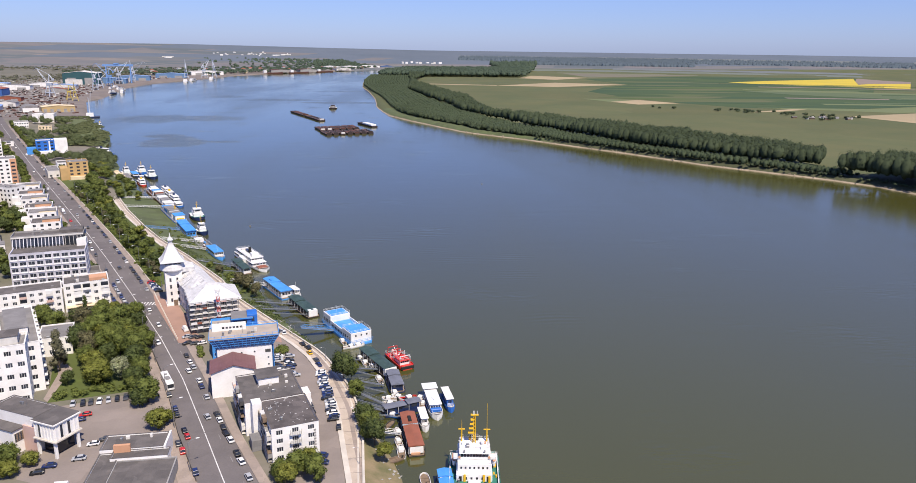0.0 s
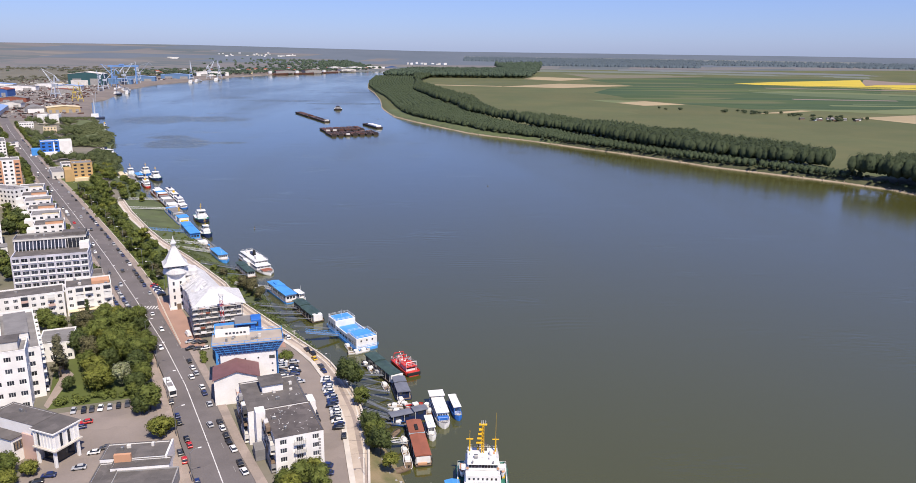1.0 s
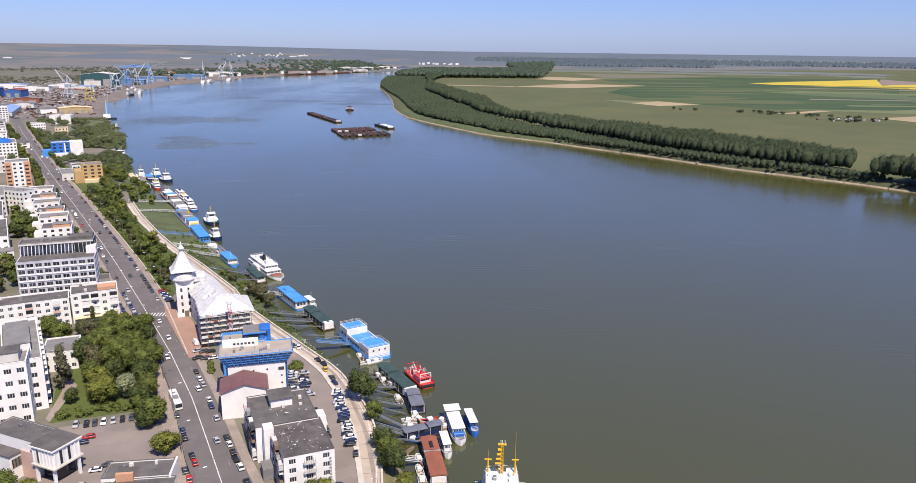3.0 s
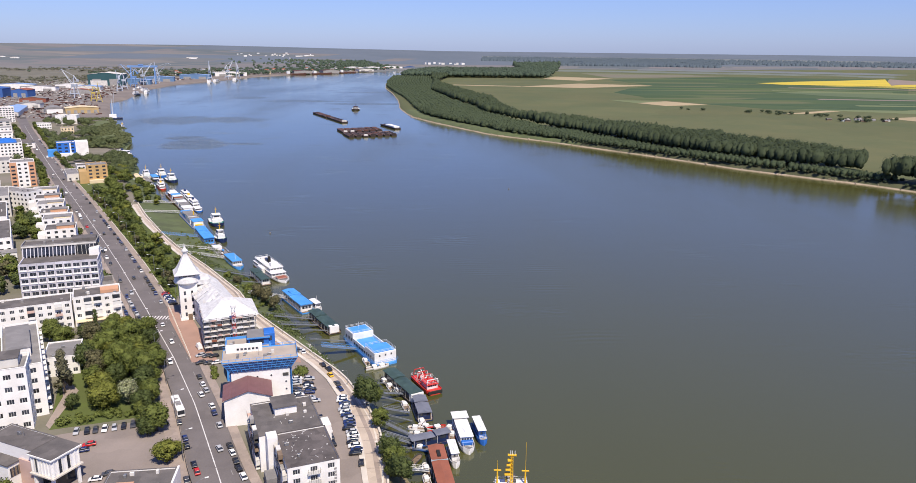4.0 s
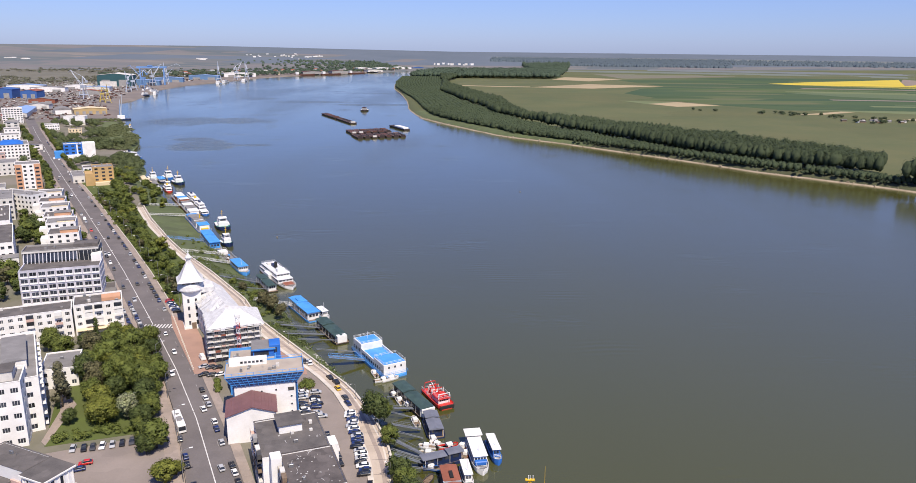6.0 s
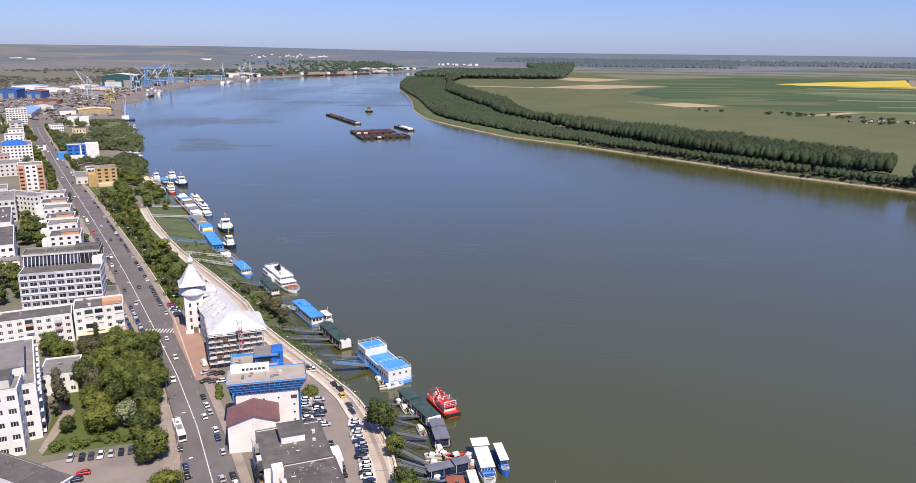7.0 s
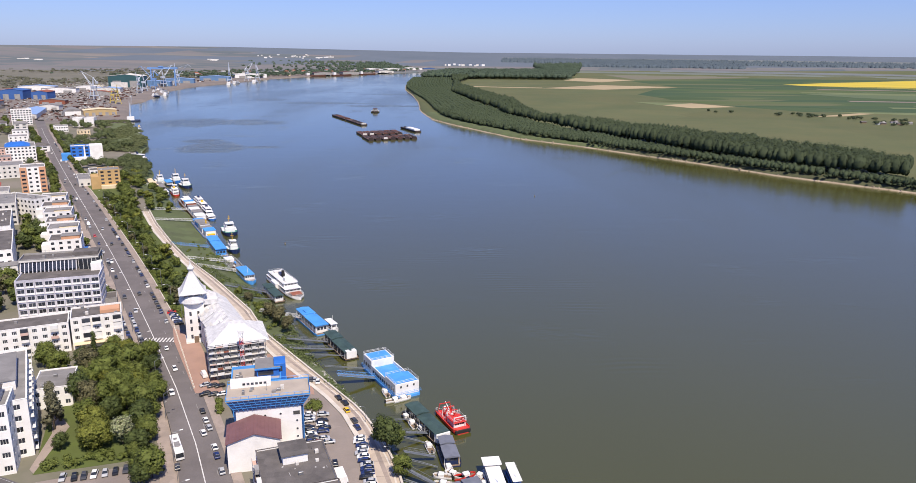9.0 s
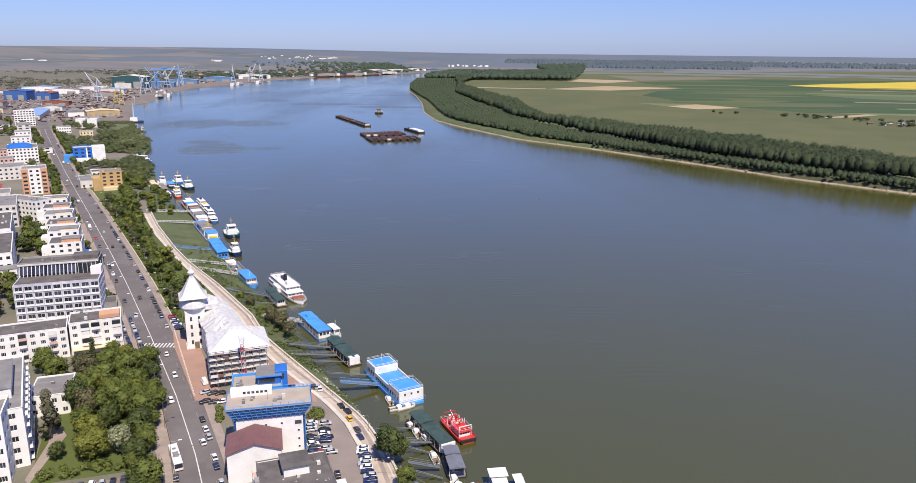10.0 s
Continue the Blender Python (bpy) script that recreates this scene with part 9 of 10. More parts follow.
M_BLOSSOM = mat("cream_blossom", (0.3, 0.29, 0.19), 0.8, (0.11, 0.16, 0.04), 2.2, 2, island=0.4)
M_FIR = mat("conifer_needles", (0.13, 0.125, 0.07), 0.8, (0.08, 0.08, 0.045), 0.5, 5, island=0.3)
PROTO = {
    "mid": tree_proto(1, "broad green deciduous tree in full leaf", 9, 4.2, 1.8, M_LEAF),
    "mid2": tree_proto(2, "rounded green deciduous tree in full leaf", 8, 3.8, 1.5, M_LEAF, clumps=28),
    "yel": tree_proto(3, "young-leaved tree with yellow-green crown", 8.5, 4.0, 1.4, M_LEAFY),
    "dark": tree_proto(4, "dense dark green leafy tree", 9, 4.0, 1.2, M_LEAFD),
    "brown": tree_proto(5, "sparse brownish tree coming into leaf", 9, 3.6, 2.0, M_LEAFB, per=80),
    "willow": tree_proto(6, "large weeping yellow-green willow", 9.5, 5.4, 0.8, M_LEAFY, clumps=40),
    "fir": tree_proto(7, "sparse brownish conifer with drooping branches", 13, 3.4, 1.5, M_FIR, "cone", 46, 60, 0.26),
    "poplar": tree_proto(8, "slender upright dark green poplar", 14, 2.0, 1.0, M_LEAFD, "column", 12, 90),
    "blossom": tree_proto(9, "chestnut tree covered in pale blossom", 10, 3.4, 1.6, M_BLOSSOM, clumps=28),
}
LIGHT = {k: copy_thing(o, pose(0, 0, -400)) for k, o in PROTO.items()}
for k, (h_, r_, base_, m_, shape_, n_) in {"mid": (9, 4.2, 1.8, M_LEAF, "round", 30), "mid2": (8, 3.8, 1.5, M_LEAF, "round", 28), "yel": (8.5, 4.0, 1.4, M_LEAFY, "round", 30), "dark": (9, 4.0, 1.2, M_LEAFD, "round", 30), "brown": (9, 3.6, 2.0, M_LEAFB, "round", 30),
                                           "poplar": (14, 2.0, 1.0, M_LEAFD, "column", 12)}.items():
    for c in LIGHT[k].children:
        if c.name.startswith("crown"):
            c.data = crown_mesh("crown", 60 + len(k), h_, r_, base_, m_, n_, 40, 0.38, shape_)
SHRUBS = []
tr = random.Random(44)


def shrub(kind, x, y, s, z=GROUND):
    SHRUBS.append((x, y, 2.3 * s, 1.5 * s, z))


def plant(kind, x, y, s=1.0, z=GROUND):
    return copy_thing((PROTO if y < 330 else LIGHT)[kind], pose(x, y, z, 0, 0, tr.uniform(0, 360)) @ Matrix.Diagonal((s * tr.uniform(0.92, 1.1), s * tr.uniform(0.92, 1.1), s * tr.uniform(0.9, 1.1), 1)))


# park beside the slab block
for kind, x, y, s in (("mid", -128, 272, 0.9), ("dark", -123, 279, 0.8), ("mid2", -134, 277, 0.9), ("poplar", -122, 286, 0.7), ("mid", -117, 290, 0.7), ("yel", -111, 286, 0.8), ("mid2", -107, 280, 0.9), ("mid", -113, 276, 1.0), ("brown", -116, 268, 1.1),
                      ("mid", -104, 268, 1.1), ("mid2", -99, 262, 1.0), ("mid", -108, 260, 1.2), ("dark", -112, 252, 1.0), ("mid", -100, 252, 1.15), ("mid2", -94, 250, 1.0), ("willow", -96.0, 224.0, 0.95), ("yel", -100, 233, 1.0), ("blossom", -89.3, 226.0, 0.9), ("mid", -90, 243, 1.0),
                      ("dark", -88, 236, 1.0), ("mid2", -84.5, 231, 0.8), ("fir", -111.4, 234.5, 1.0), ("dark", -104.5, 223.5, 0.55), ("dark", -84, 222, 0.75), ("mid", -95, 226, 0.7), ("dark", -97, 270, 0.8), ("brown", -106, 245, 1.0),
                      ("mid", -75.8, 209.6, 0.95), ("mid2", -79.5, 213, 0.75), ("dark", -77.5, 206.5, 0.7), ("yel", -68.2, 193.0, 0.8), ("yel", -66.5, 196, 0.5), ("mid2", -100.5, 176.5, 0.75), ("yel", -98, 171, 0.6), ("brown", -102, 166, 0.9), ("yel", -95, 176, 0.55), ("mid", -137, 283, 0.8),
                      ("mid", -103, 275, 1.0), ("yel", -98, 257, 0.9), ("mid2", -104, 238, 0.9), ("dark", -109.5, 267, 0.9), ("mid2", -118, 262, 0.8), ("mid", -111, 257, 0.9), ("mid2", -103, 247, 1.0), ("yel", -104, 256, 1.0), ("mid", -96, 246, 0.9), ("dark", -98, 240, 0.8), ("mid", -88, 250, 0.8), ("mid2", -92, 258, 0.85), ("mid", -101, 281, 0.8), ("yel", -115, 283, 0.8), ("mid2", -86, 240, 0.7), ("mid2", -83.6, 218.6, 0.55), ("mid", -83, 227, 0.7), ("mid", -197.8, 360.0, 1.2), ("mid2", -192.0, 362.5, 1.25), ("brown", -201.0, 356.5, 1.1), ("dark", -196, 354, 0.9)):
    plant(kind, x, y, s)
for i in range(26):
    u = i / 25
    shrub("dark" if i % 3 else "green", -104.5 + 24 * u + tr.uniform(-1, 1), 213.2 + 5.5 * u + tr.uniform(0, 5), tr.uniform(0.5, 1.0), GROUND)
# quay trees
for kind, x, y, s in (("dark", -18.0, 220.6, 1.05), ("mid2", -15.6, 223, 0.7), ("mid", -13.8, 208.5, 0.7), ("dark", -10.6, 193.0, 0.8), ("mid", -9.0, 187.5, 0.75), ("dark", -7.6, 181.0, 0.85), ("mid2", -9.4, 184.0, 0.7), ("yel", -5.0, 174.0, 0.6), ("mid", -26.8, 166.8, 0.8), ("yel", -24.0, 168.4, 0.7), ("mid2", -30.8, 164.8, 0.75), ("yel", -29.0, 162, 0.7), ("mid", -22.0, 163.0, 0.8)):
    plant(kind, x, y, s, GROUND if x < -12 else 3.2)
# hedges round the offices
for i in range(10):
    shrub("green", -70.4 + 0.5 * i * 0.6 + tr.uniform(-0.5, 0.5), 250.5 - i * 0.9, tr.uniform(0.45, 0.8))
    shrub("green", -42.6 + tr.uniform(0, 3.6), 243.0 + tr.uniform(0, 8), tr.uniform(0.6, 0.95))
# reeds and bushes on the bank
for i in range(48):
    y = tr.uniform(300, 450)
    a, b = quay(y) + 2.5, shore_left(y) - 1.5
    u = tr.random()
    shrub("green" if tr.random() < 0.7 else "dark", a + (b - a) * u, y, tr.uniform(0.4, 0.85) if y < 420 else tr.uniform(0.25, 0.5), 4.0 * (1 - (a + (b - a) * u - quay(y)) / max(4, shore_left(y) - quay(y))) - 0.1)
for kind, x, y, s in (("brown", -70, 325, 0.8), ("brown", -65, 319, 0.85), ("mid2", -75, 333, 0.7), ("brown", -60.5, 312, 0.7), ("brown", -83, 346, 0.6), ("mid2", -90, 356, 0.5)):
    plant(kind, x, y, s, 2.0)
BANKS = []
for i in range(1500):
    y = tr.uniform(186, 300) if i < 260 else tr.uniform(285, 425)
    u = tr.random()
    wide = max(1.0, shore_left(y) - quay(y))
    if noise.noise((u * wide * 0.12, y * 0.06, 4)) < -0.05:
        continue
    s = tr.uniform(0.25, 0.7) * (1.3 if u > 0.7 else 1.0)
    BANKS.append((quay(y) + 0.6 + (wide - 0.6) * u, y, 1.7 * s, 2.2 * s, 4.0 * (1 - u) + 0.05))
clump_wood("reed_bed", "yellow-green grass and reeds along the quay wall", BANKS, M_REED, 0.22, 14, 37, core=0)
for i in range(36):
    y = tr.uniform(520, 660)
    a, b = quay(y) - 16, shore_left(y) - 3
    u = tr.random()
    x = a + (b - a) * u
    plant(tr.choice(("mid", "mid2", "mid", "yel")), x, y, tr.uniform(0.5, 0.85), GROUND if x < quay(y) else max(0.2, GROUND * (shore_left(y) - x) / (shore_left(y) - quay(y)) - 0.1))
stones_v, stones_f = [], []
for i in range(300):
    y = tr.uniform(146, 330)
    w_ = shore_left(y) - quay(y)
    u = min(1.05, max(0.1, tr.gauss(0.85, 0.2)))
    x, z, q = quay(y) + w_ * u, 4.0 * (1 - u), tr.uniform(0.15, 0.6)
    k = len(stones_v)
    stones_v += [(x + q * a_ * tr.uniform(0.7, 1.3), y + q * b_ * tr.uniform(0.7, 1.3), z + q * c_ * tr.uniform(0.5, 0.9)) for a_, b_, c_ in ((1, 0, 0), (0, 1, 0), (-1, 0, 0), (0, -1, 0), (0, 0, 1), (0, 0, -1))]
    stones_f += [(k + a_, k + b_, k + c_) for a_, b_, c_ in ((0, 1, 4), (1, 2, 4), (2, 3, 4), (3, 0, 4), (1, 0, 5), (2, 1, 5), (3, 2, 5), (0, 3, 5))]
thing("bank_stones", "loose grey stones along the water's edge", "stones", kind="stuff", data=raw("bank_stones", stones_v, stones_f, M_GREYWALL))
# park strip between avenue and promenade
y = 332.0
while y < 640:
    a, b = road_r(y) + 5.5, park_r(y) - 5
    n = max(1, int((b - a) / 7.5))
    for i in range(n):
        if tr.random() < 0.8 and not (555 < y < 622 and i < n * 0.45):
            plant(tr.choice(("mid", "mid2", "dark", "mid", "yel", "mid2")), a + (b - a) * (i + tr.uniform(0.2, 0.8)) / n, y + tr.uniform(-2, 2), tr.uniform(0.5, 0.92) if y < 500 else tr.uniform(0.7, 1.05))
    y += 7.0 if y < 500 else 11.0
for i in range(120):
    y = tr.uniform(325, 560)
    shrub("dark" if tr.random() < 0.4 else "green", road_r(y) + tr.uniform(6, max(7, park_r(y) - road_r(y) - 5)), y, tr.uniform(0.5, 1.1), GROUND)
for i in range(150):
    y = tr.uniform(322, 560)
    shrub("green", road_r(y) + tr.gauss(5.2, 0.9), y, tr.uniform(0.4, 0.9), GROUND)
for i in range(26):
    y = tr.uniform(326, 540)
    plant(tr.choice(("mid2", "dark", "brown", "mid")), road_r(y) + tr.uniform(4.8, 8), y, tr.uniform(0.45, 0.7))
# headland and yards
grove = []
for i in range(420):
    y = tr.uniform(640, 1075)
    a, b = road_r(y) + 8, shore_left(y) - (12 if y < 850 else 38)
    if b < a:
        continue
    x = tr.uniform(a, b)
    if 735 < y < 805 and x > shore_left(y) - 48:
        continue
    if x < a + 40 and (y < 690 or 715 < y < 800):
        continue
    if any(abs(x - p) < 20 and abs(y - q) < 24 for p, q in ((-325, 765), (-412, 940), (-440, 990), (-420, 996), (-464, 984))):
        continue
    if y > 850 and (x < shore_left(y) - 75 or tr.random() < 0.55) and tr.random() < 0.85:
        continue
    grove.append((x, y, tr.uniform(5, 10), tr.uniform(3, 5)))
for i in range(420):
    y = tr.uniform(540, 1180)
    x = road_l(y) - tr.uniform(6, 330)
    if math.atan2(-x - 5, y) > 0.62:
        continue
    if any(-6 < x - p < 26 and -6 < y - q < 30 for p, q in placed):
        continue
    if any(abs(x - a) < 22 and abs(y - b) < 24 for a, b in ((-290, 590), (-372, 738), (-400, 734), (-340, 652), (-365, 676), (-410, 655), (-318, 580), (-462, 812), (-502, 790), (-445, 858), (-490, 868), (-534, 912), (-470, 914), (-393, 610), (-295, 545), (-448, 712), (-545, 1066))):
        continue
    grove.append((x, y, tr.uniform(5, 9), tr.uniform(2.8, 4.6)))
for i in range(60):
    y = tr.uniform(640, 752)
    grove.append((shore_left(y) - tr.uniform(4, 24), y, tr.uniform(4, 7), tr.uniform(2.8, 4.4)))
reeds = []
for i in range(700):
    y = tr.uniform(800, 1120)
    x = shore_left(y) - tr.uniform(1, 46)
    k = noise.noise((x * 0.03, y * 0.03, 6))
    if k < -0.25:
        continue
    reeds.append((x, y, tr.uniform(1.4, 2.4) + 3.2 * max(0, k), tr.uniform(2.2, 3.8)))
clump_wood("reed_bed", "green reeds and willow scrub on the headland", reeds, M_OSIER, 0.5, 60, 36, core=0.8, facets=1)
clump_wood("grove", "leafy green trees filling yards and the headland", grove, M_GROVE, 0.5, 150, 35, core=0.8)
for i in range(14):
    y = 330 + i * 14.5
    if tr.random() < 0.8 and (y > 520 or i % 2):
        plant(tr.choice(("mid", "mid2", "poplar", "dark")), road_l(y) - tr.uniform(3, 6), y, tr.uniform(0.6, 0.85))
for i in range(42):
    y = 515 + i * 11.5
    plant(tr.choice(("mid", "mid2", "dark", "mid2")), road_l(y) - tr.uniform(4, 10), y, tr.uniform(0.6, 0.95))
for i in range(30):
    y = 645 + i * 13
    plant(tr.choice(("mid", "mid2", "dark")), road_r(y) + tr.uniform(3.5, 6.5), y, tr.uniform(0.55, 0.8))
for x, y, s in ((-234, 462, 0.9), (-227, 461, 1), (-220, 439, 1), (-218, 453, 1), (-226, 452, 1.0), (-215, 440, 1.1), (-218, 428, 1.1), (-210, 430, 1.0), (-224, 441, 1), (-212, 446, 0.9), (-207, 422, 0.9), (-192, 365, 0.8), (-183, 350, 0.9), (-188, 353, 1.0), (-176, 340, 0.8), (-207, 387, 0.7),
                (-275, 529, 0.9), (-268, 529, 1.0), (-251, 504, 0.9), (-262, 512, 0.9), (-180, 331, 0.9), (-250, 470, 0.9), (-244, 481, 0.8), (-357, 666, 1), (-396, 808, 0.8), (-510, 961, 1.1), (-505, 990, 1.1), (-560, 1050, 1.2), (-534, 1035, 1.1), (-520, 970, 1.0)):
    plant(tr.choice(("mid", "mid2", "dark", "brown")), x, y, s)
clump_wood("shrubbery", "low green shrubs and reeds on the bank and in the park", SHRUBS, M_LEAF, 0.26, 70, 33, core=0.65, facets=1)
for o in [*PROTO.values(), *LIGHT.values()]:
    for c in [*o.children_recursive, o]:
        bpy.data.objects.remove(c, do_unlink=True)
# far tree belts behind the port, and scattered bushes in the pasture
belt = []
for i in range(1500):
    y = tr.uniform(1900, 3400)
    x = tr.uniform(-0.72 * y, -720 - (y - 2000) * 0.05)
    if noise.noise((x * 0.003, y * 0.0016, 9)) > -0.12:
        belt.append((x, y, tr.uniform(5, 10), tr.uniform(5, 10)))
clump_wood("tree_belt", "low dark scrub and tree belts behind the port", belt, M_SCRUB, 1.8, 12, 31, 0.8, facets=1)
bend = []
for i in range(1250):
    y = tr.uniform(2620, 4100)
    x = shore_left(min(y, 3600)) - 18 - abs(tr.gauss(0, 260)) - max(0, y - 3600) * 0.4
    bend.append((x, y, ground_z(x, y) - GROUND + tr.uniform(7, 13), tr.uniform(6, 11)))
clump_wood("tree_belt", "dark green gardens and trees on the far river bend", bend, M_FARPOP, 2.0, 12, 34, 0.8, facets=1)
hedge = [(x + tr.uniform(-25, 25), y + tr.uniform(-12, 12), tr.uniform(3, 6), tr.uniform(2.5, 4.5)) for x, y in ((500, 1326), (603, 1268), (612, 1262), (640, 1240), (665, 1225), (690, 1195), (720, 1170), (745, 1130), (700, 1120), (680, 1110)) for _ in range(4)]
clump_wood("hedge", "scattered dark hawthorn bushes in the pasture", hedge, M_FOREST, 1.0, 40, 32)

# ---- vehicles ----
def car_proto(label, paint, kind="hatch", wheels=True):
    o = thing("car", label, "car", pose(0, 0, -400), group="parked and driving cars")
    L, W, H = (3.9, 1.62, 1.42) if kind != "van" else (4.9, 1.9, 2.2)
    bm = bmesh.new()
    low = 0.35 if wheels else 0.05
    prof = [(-L / 2, low), (-L / 2, 0.85), (-L / 2 + 0.5, 0.95), (L * 0.22, 0.92), (L / 2 - 0.15, 0.75), (L / 2, 0.5), (L / 2, low - 0.02)]
    if kind == "van":
        prof = [(-L / 2, 0.4), (-L / 2, 1.2), (L * 0.3, 1.2), (L / 2 - 0.1, 0.95), (L / 2, 0.5)]
    for s, wd in ((-1, W / 2), (1, W / 2)):
        for y_, z_ in prof:
            bm.verts.new((s * wd, y_, z_))
    bm.verts.ensure_lookup_table()
    k = len(prof)
    bm.faces.new([bm.verts[i] for i in range(k)]), bm.faces.new([bm.verts[k + i] for i in range(k)][::-1])
    for i in range(k):
        bm.faces.new([bm.verts[j] for j in (i, k + i, k + (i + 1) % k, (i + 1) % k)])
    bmesh.ops.recalc_face_normals(bm, faces=bm.faces[:])
    bmesh.ops.bevel(bm, geom=bm.edges[:], offset=0.07, segments=1, affect="EDGES")
    part("body", bm, o, "", None, paint)
    a, b, c, d = (-L * 0.44, -L * 0.3, L * 0.08, L * 0.27) if kind != "van" else (-L * 0.49, -L * 0.47, L * 0.24, L * 0.36)
    zb, zt = (0.9, H) if kind != "van" else (1.15, H)
    bm = bmesh.new()
    lo = [(-0.82 * W / 1.76, a), (0.82 * W / 1.76, a), (0.82 * W / 1.76, d), (-0.82 * W / 1.76, d)]
    hi = [(-0.62 * W / 1.76, b), (0.62 * W / 1.76, b), (0.62 * W / 1.76, c), (-0.62 * W / 1.76, c)]
    A, B = [bm.verts.new((x, y_, zb)) for x, y_ in lo], [bm.verts.new((x, y_, zt - 0.06)) for x, y_ in hi]
    for i in range(4):
        bm.faces.new((A[i], A[(i + 1) % 4], B[(i + 1) % 4], B[i]))
    bm.faces.new(B).material_index = 1
    part("glasshouse", bm, o, "dark car glass", None, M_GLASS if kind != "van" else paint, paint)
    if not wheels:
        return o
    part("roof", bx(-0.64 * W / 1.76, b - 0.02, zt - 0.07, 0.64 * W / 1.76, c + 0.02, zt, bevel=0.03), o, "", None, paint)
    for s in (-1, 1) if wheels else ():
        for yy in (-L * 0.3, L * 0.31):
            part("wheel", tube(bmesh.new(), (s * (W / 2 - 0.2), yy, 0.31), (s * (W / 2 + 0.01), yy, 0.31), 0.31, n=10), o, "", None, M_DARK)
    return o


def paint(name, c):
    return mat(name, c, 0.28, tuple(0.9 * v for v in c), 0.5, spec=0.6)


CARS = [car_proto("white hatchback parked on asphalt", paint("white_car_paint", (0.75, 0.75, 0.75))), car_proto("silver grey car with dark windows", paint("silver_car_paint", (0.42, 0.43, 0.45))),
        car_proto("black car with dark windows", paint("black_car_paint", (0.012, 0.012, 0.014))), car_proto("dark blue car with dark windows", paint("blue_car_paint", (0.015, 0.03, 0.12))),
        car_proto("red car with dark windows", paint("red_car_paint", (0.5, 0.02, 0.02))), car_proto("dark grey car with dark windows", paint("grey_car_paint", (0.06, 0.06, 0.065))),
        car_proto("white delivery van parked on asphalt", paint("white_car_paint", (0.75, 0.75, 0.75)), "van"), car_proto("yellow car with dark windows", M_YEL)]
cr = random.Random(70)


FAR_CARS = [car_proto(c["label"], c.children[0].data.materials[0], "van" if "van" in c["label"] else "hatch", False) for c in CARS]


def park(k, x, y, deg, z=GROUND + 0.06):
    copy_thing((CARS if y < 300 else FAR_CARS)[k], pose(x, y, z, 0, 0, deg - 90 + cr.uniform(-3, 3)) @ Matrix.Scale(0.87 * cr.uniform(0.95, 1.06), 4))


def any_car():
    return cr.choices((0, 1, 2, 3, 4, 5, 6), (4, 4, 7, 3, 1, 5, 0.5))[0]


ALONG = 116.0
for k, x, y in ((6, -79.7, 268.1), (2, -73.2, 243.6), (0, -70.7, 238.0), (1, -68.5, 233.6), (0, -64.1, 223.0), (3, -62.4, 218.7), (1, -59.1, 211.2), (2, -53.6, 199.6), (0, -52.2, 196.2), (2, -50.3, 191.9), (2, -48.9, 188.4), (0, -46.9, 184.6), (2, -43.8, 177.4), (0, -42.0, 173.3), (1, -38.8, 165.8), (2, -35.5, 158)):
    park(k, x, y, ALONG)
for k, y, off, d in ((0, 273.7, 2.2, 296), (0, 255.8, -2.0, 296), (1, 198.4, 2.4, 116), (0, 230.7, 3.0, 116), (0, 291.1, 2.6, 116), (1, 330, -2.4, 296), (5, 352, 2.6, 116), (0, 402, -2.4, 296), (1, 470, 2.6, 116), (0, 560, -2.4, 296), (2, 615, 2.6, 116), (1, 640, -2.4, 296), (6, 735, 2.4, 116), (0, 790, -2.4, 296), (2, 436, 2.6, 116)):
    park(k, centre(y) + off, y, d)
for k, x, y in ((3, -66.7, 204.3), (2, -65.1, 200.2), (2, -60.6, 190.7), (4, -59.0, 187.4), (5, -60.5, 183.7), (4, -58.3, 179.7), (3, -52.6, 169.2), (5, -70.9, 213.5)):
    park(k, x, y, 112)
for i, (x, y) in enumerate(((-77.3, 260.9), (-74.8, 260.2), (-72.5, 260.1), (-75.5, 254.6), (-72.9, 254.2), (-70.4, 254.5))):
    park((1, 5, 2, 2, 5, 0)[i], x, y, 205)
y = 318.0
while y < 900:
    x = road_r(y) - 1.3
    if cr.random() < 0.8:
        park(any_car(), x, y, 117)
    if cr.random() < 0.45 and y < 640:
        park(any_car(), road_l(y) + 1.1, y + 1.5, 297)
    if 325 < y < 430:
        for d in (-5.2,):
            if cr.random() < 0.85:
                park(any_car(), road_l(y) + d, y, 30, GROUND + 0.17)
    y += 5.6 if y < 480 else 14.0
y = 266.0
while y < 330:
    if cr.random() < 0.8:
        park(any_car(), road_l(y) + 1.1, y, 297)
    if y > 296:
        park(any_car(), road_l(y) - 3.4, y + 1.0, 297, GROUND + 0.17)
    y += 5.4
for i in range(18):
    u = i / 17
    park((0, 0, 3, 0, 1, 0, 3, 1, 3, 3, 2, 1, 0, 1, 2, 0, 3, 2)[i], -25.8 + 6.4 * u + cr.uniform(-0.5, 0.5), 226.5 - 32.5 * u, 185 + cr.uniform(-5, 5))
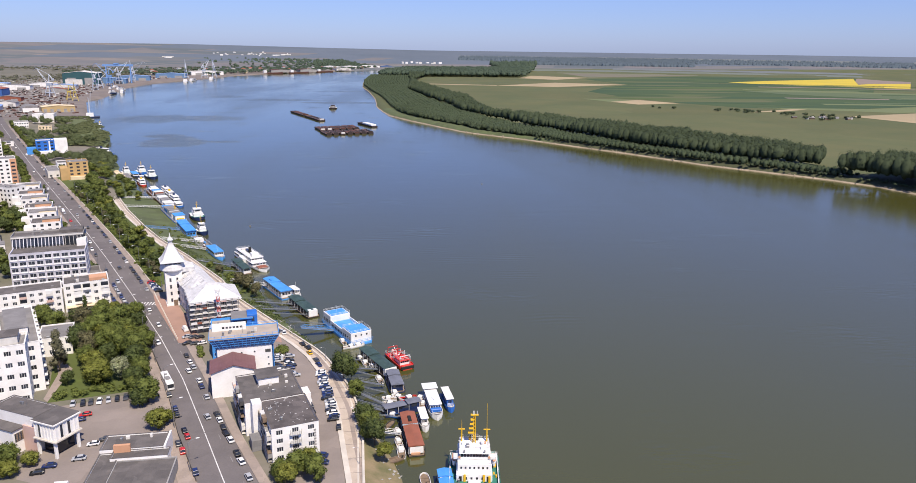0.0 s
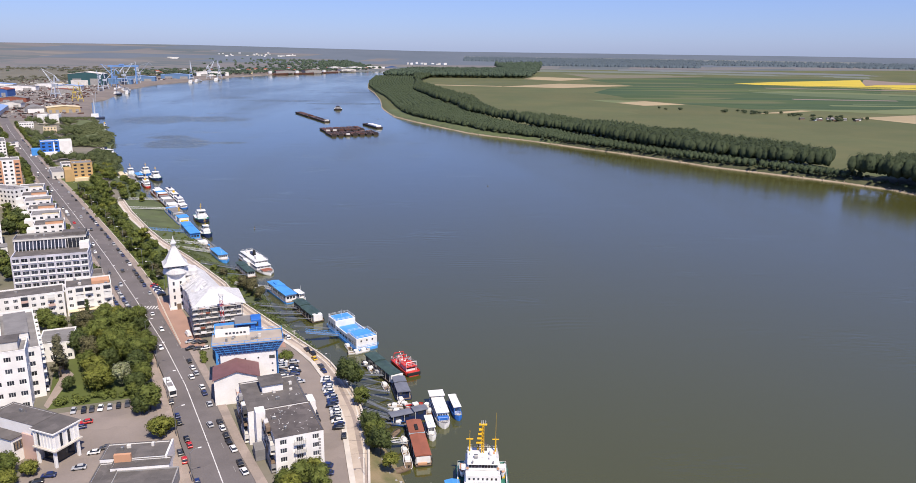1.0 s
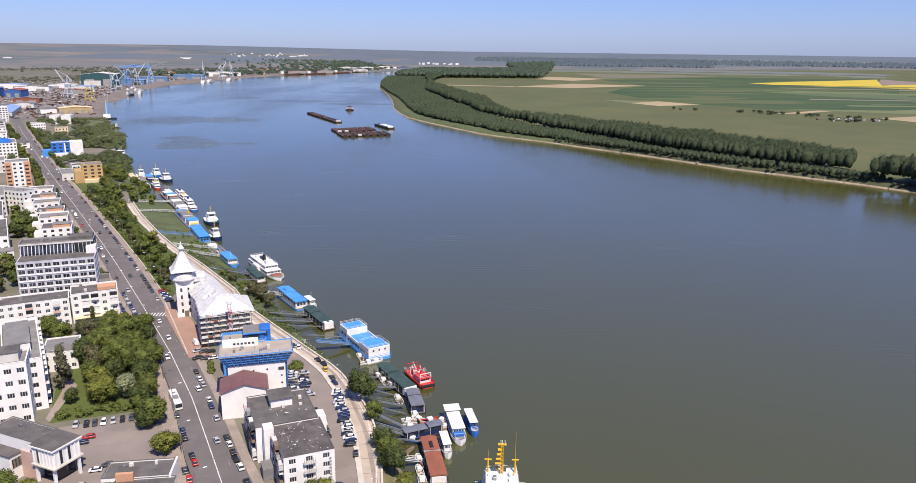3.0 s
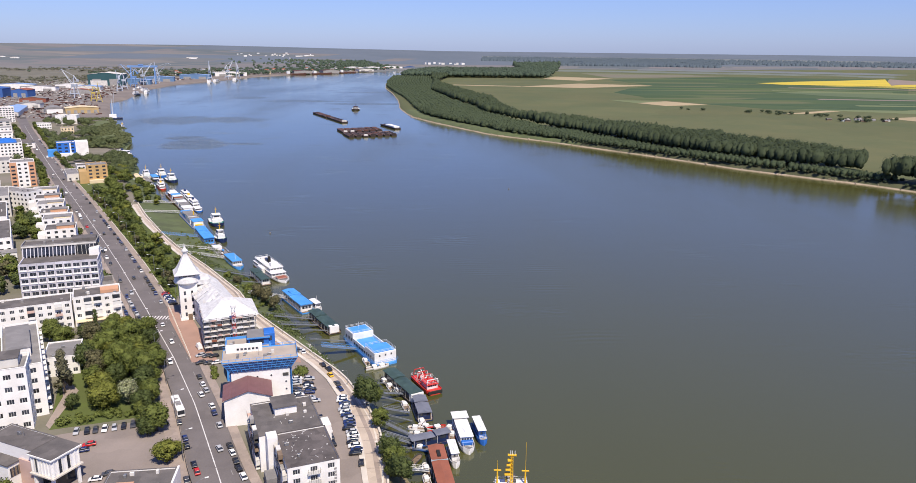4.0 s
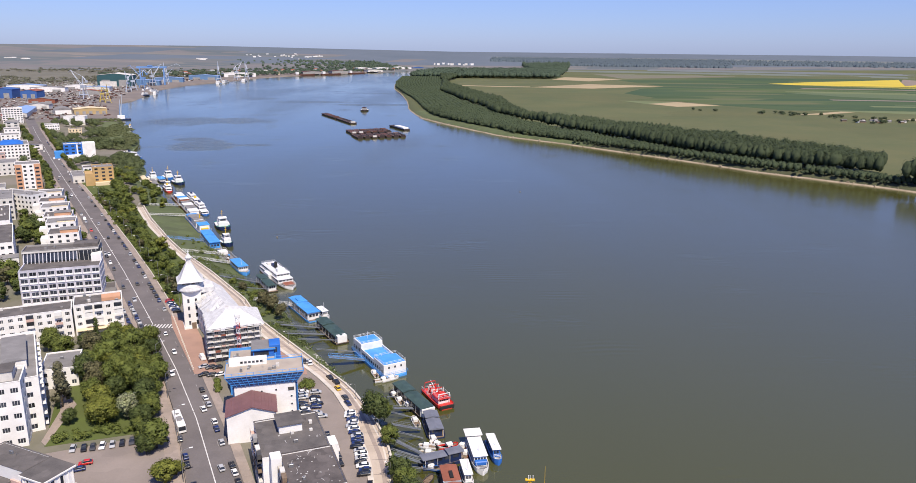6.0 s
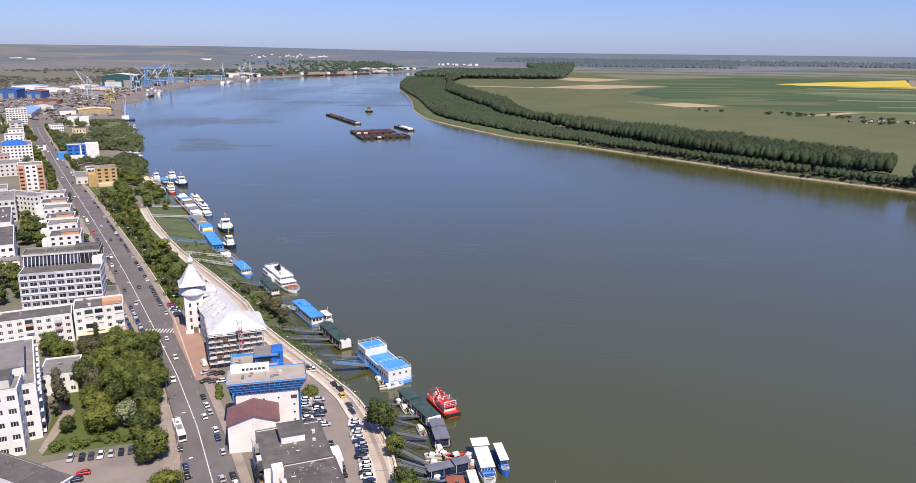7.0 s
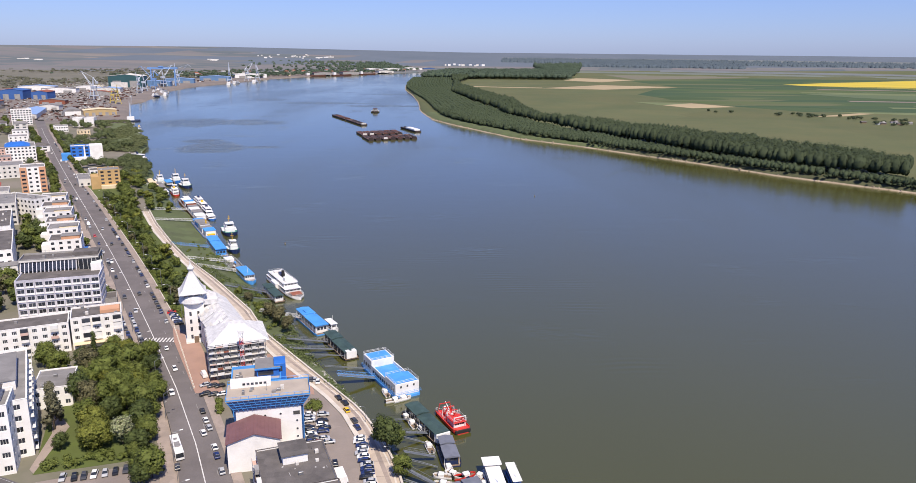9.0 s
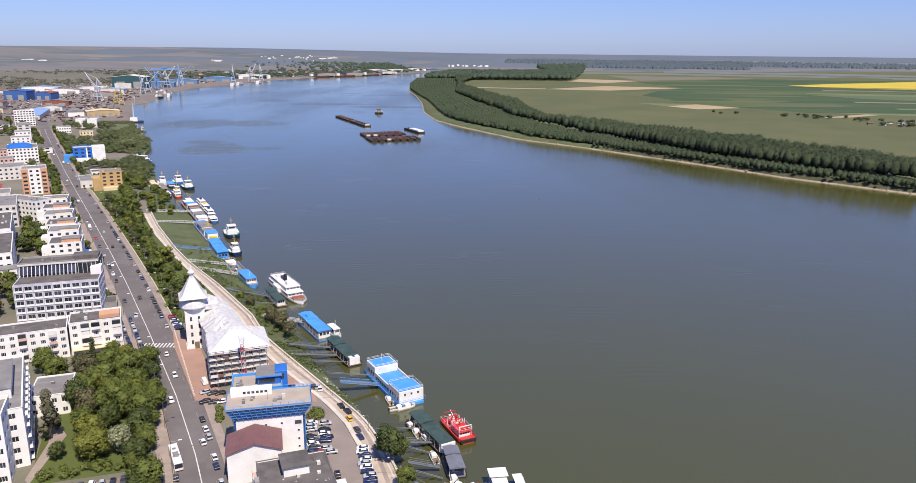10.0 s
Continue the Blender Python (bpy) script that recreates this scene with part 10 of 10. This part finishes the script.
for i in range(9):
    u = i / 8
    if i not in (3,):
        park(cr.choice((0, 3, 1, 2, 3, 5, 2)), -41.6 + 3.1 * u + cr.uniform(-0.7, 0.5), 240.6 - 15.6 * u, 15 + cr.uniform(-9, 9))
    if i not in (1, 6):
        park(cr.choice((0, 3, 1, 2, 3, 5, 2)), -38.0 + 3.4 * u + cr.uniform(-0.4, 0.8), 240.4 - 15.6 * u, 15 + cr.uniform(-9, 9))
for i in range(8):
    park(cr.choice((2, 0, 5, 1, 2, 0)), -52.0 + i * 1.25, 263.6 + 0.08 * i, 95)
for k, x, y, d in ((2, -34.3, 251, 120), (2, -32.0, 247.5, 120), (7, -31.0, 243, 118), (5, -28.2, 236.5, 115), (3, -27.0, 232.5, 115), (4, -36.3, 224.5, 20), (2, -31.0, 214.0, 100), (6, -28.2, 207.0, 110), (5, -27.0, 203, 110), (2, -26.2, 199.5, 110), (2, -17.8, 189.3, 95), (3, -21.5, 174.5, 170), (3, -21.0, 171, 175), (0, -42.2, 262.6, 100)):
    park(k, x, y, d)
for i, (x, y) in enumerate(((-97.6, 209.4), (-94.8, 209.6), (-92.7, 210.1), (-90.4, 210.6), (-88.0, 211.2), (-85.7, 211.9), (-83.4, 212.7))):
    park((1, 2, 5, 0, 1, 2, 5)[i], x, y, 285)
for k, x, y, d in ((4, -91.3, 202.2, 200), (3, -91.8, 199.2, 200), (0, -83.1, 185.3, 190), (5, -80.8, 187.6, 195), (3, -90.1, 174.9, 185), (1, -84, 178, 190), (2, -91.8, 172, 190), (6, -83.5, 164.5, 185), (3, -77.5, 164, 180)):
    park(k, x, y, d)
for i in range(7):
    park((4, 3, 0, 3, 0, 3, 2)[i], -109.5 + i * 1.15, 328 - i * 2.1, 20, GROUND + 0.17)
for c in CARS + FAR_CARS:
    for q in [*c.children_recursive, c]:
        bpy.data.objects.remove(q, do_unlink=True)
o = thing("bus", "long white city bus with a dark window band", "bus", pose(-73.5, 221.5, GROUND + 0.05, 0, 0, 116 - 90) @ Matrix.Scale(0.88, 4))
part("body", bx(-1.25, -6, 0.35, 1.25, 6, 2.95, bevel=0.12), o, "", None, M_BWHITE)
for s in (-1, 1):
    strip_windows(o, -5.6, 5.6, s * 1.26, 1.5, 8, 0.95, "y", 0.9, "bus_window")
    for yy in (-3.4, 3.9):
        part("wheel", tube(bmesh.new(), (s * 1.0, yy, 0.48), (s * 1.27, yy, 0.48), 0.48, n=12), o, "", None, M_DARK)
part("windscreen", bx(-1.1, -6.03, 1.2, 1.1, -5.97, 2.6), o, "", None, M_GLASS)
part("roof_unit", bx(-0.8, -2.5, 2.95, 0.8, 0.5, 3.2, bevel=0.06), o, "", None, M_ROOFL)
part("roof_hatch", bx(-0.5, 2.2, 2.95, 0.5, 3.2, 3.08), o, "", None, M_ROOFL)

# ---- street lamps ----
def lamp_proto():
    o = thing("street_lamp", "tall grey street lamp with a curved arm", "street lamp", pose(0, 0, -400), group="street lamps on the avenue")
    part("pole", tube(bmesh.new(), (0, 0, 0), (0, 0, 8.2), 0.11, 0.07, 8), o, "", None, M_STEEL)
    bm = tube(bmesh.new(), (0, 0, 8.1), (1.0, 0, 8.8), 0.06, 0.05)
    tube(bm, (1.0, 0, 8.8), (2.2, 0, 8.95), 0.05, 0.05)
    part("arm", bm, o, "", None, M_STEEL)
    part("lamp_head", bx(2.0, -0.18, 8.85, 2.9, 0.18, 9.02, bevel=0.05), o, "", None, M_FRAME)
    return o


L0 = lamp_proto()
y = 170.0
while y < 560:
    copy_thing(L0, pose(road_l(y) - 0.7, y, GROUND, 0, 0, 26))
    if y > 300:
        copy_thing(L0, pose(road_r(y) + 0.7, y + 8, GROUND, 0, 0, 206))
    y += 23.0
y = 170.0
while y < 500:
    copy_thing(L0, pose(quay(y) - 1.0, y, GROUND, 0, 0, 206) @ Matrix.Diagonal((0.6, 0.6, 0.6, 1)))
    y += 22
for q in [*L0.children_recursive, L0]:
    bpy.data.objects.remove(q, do_unlink=True)
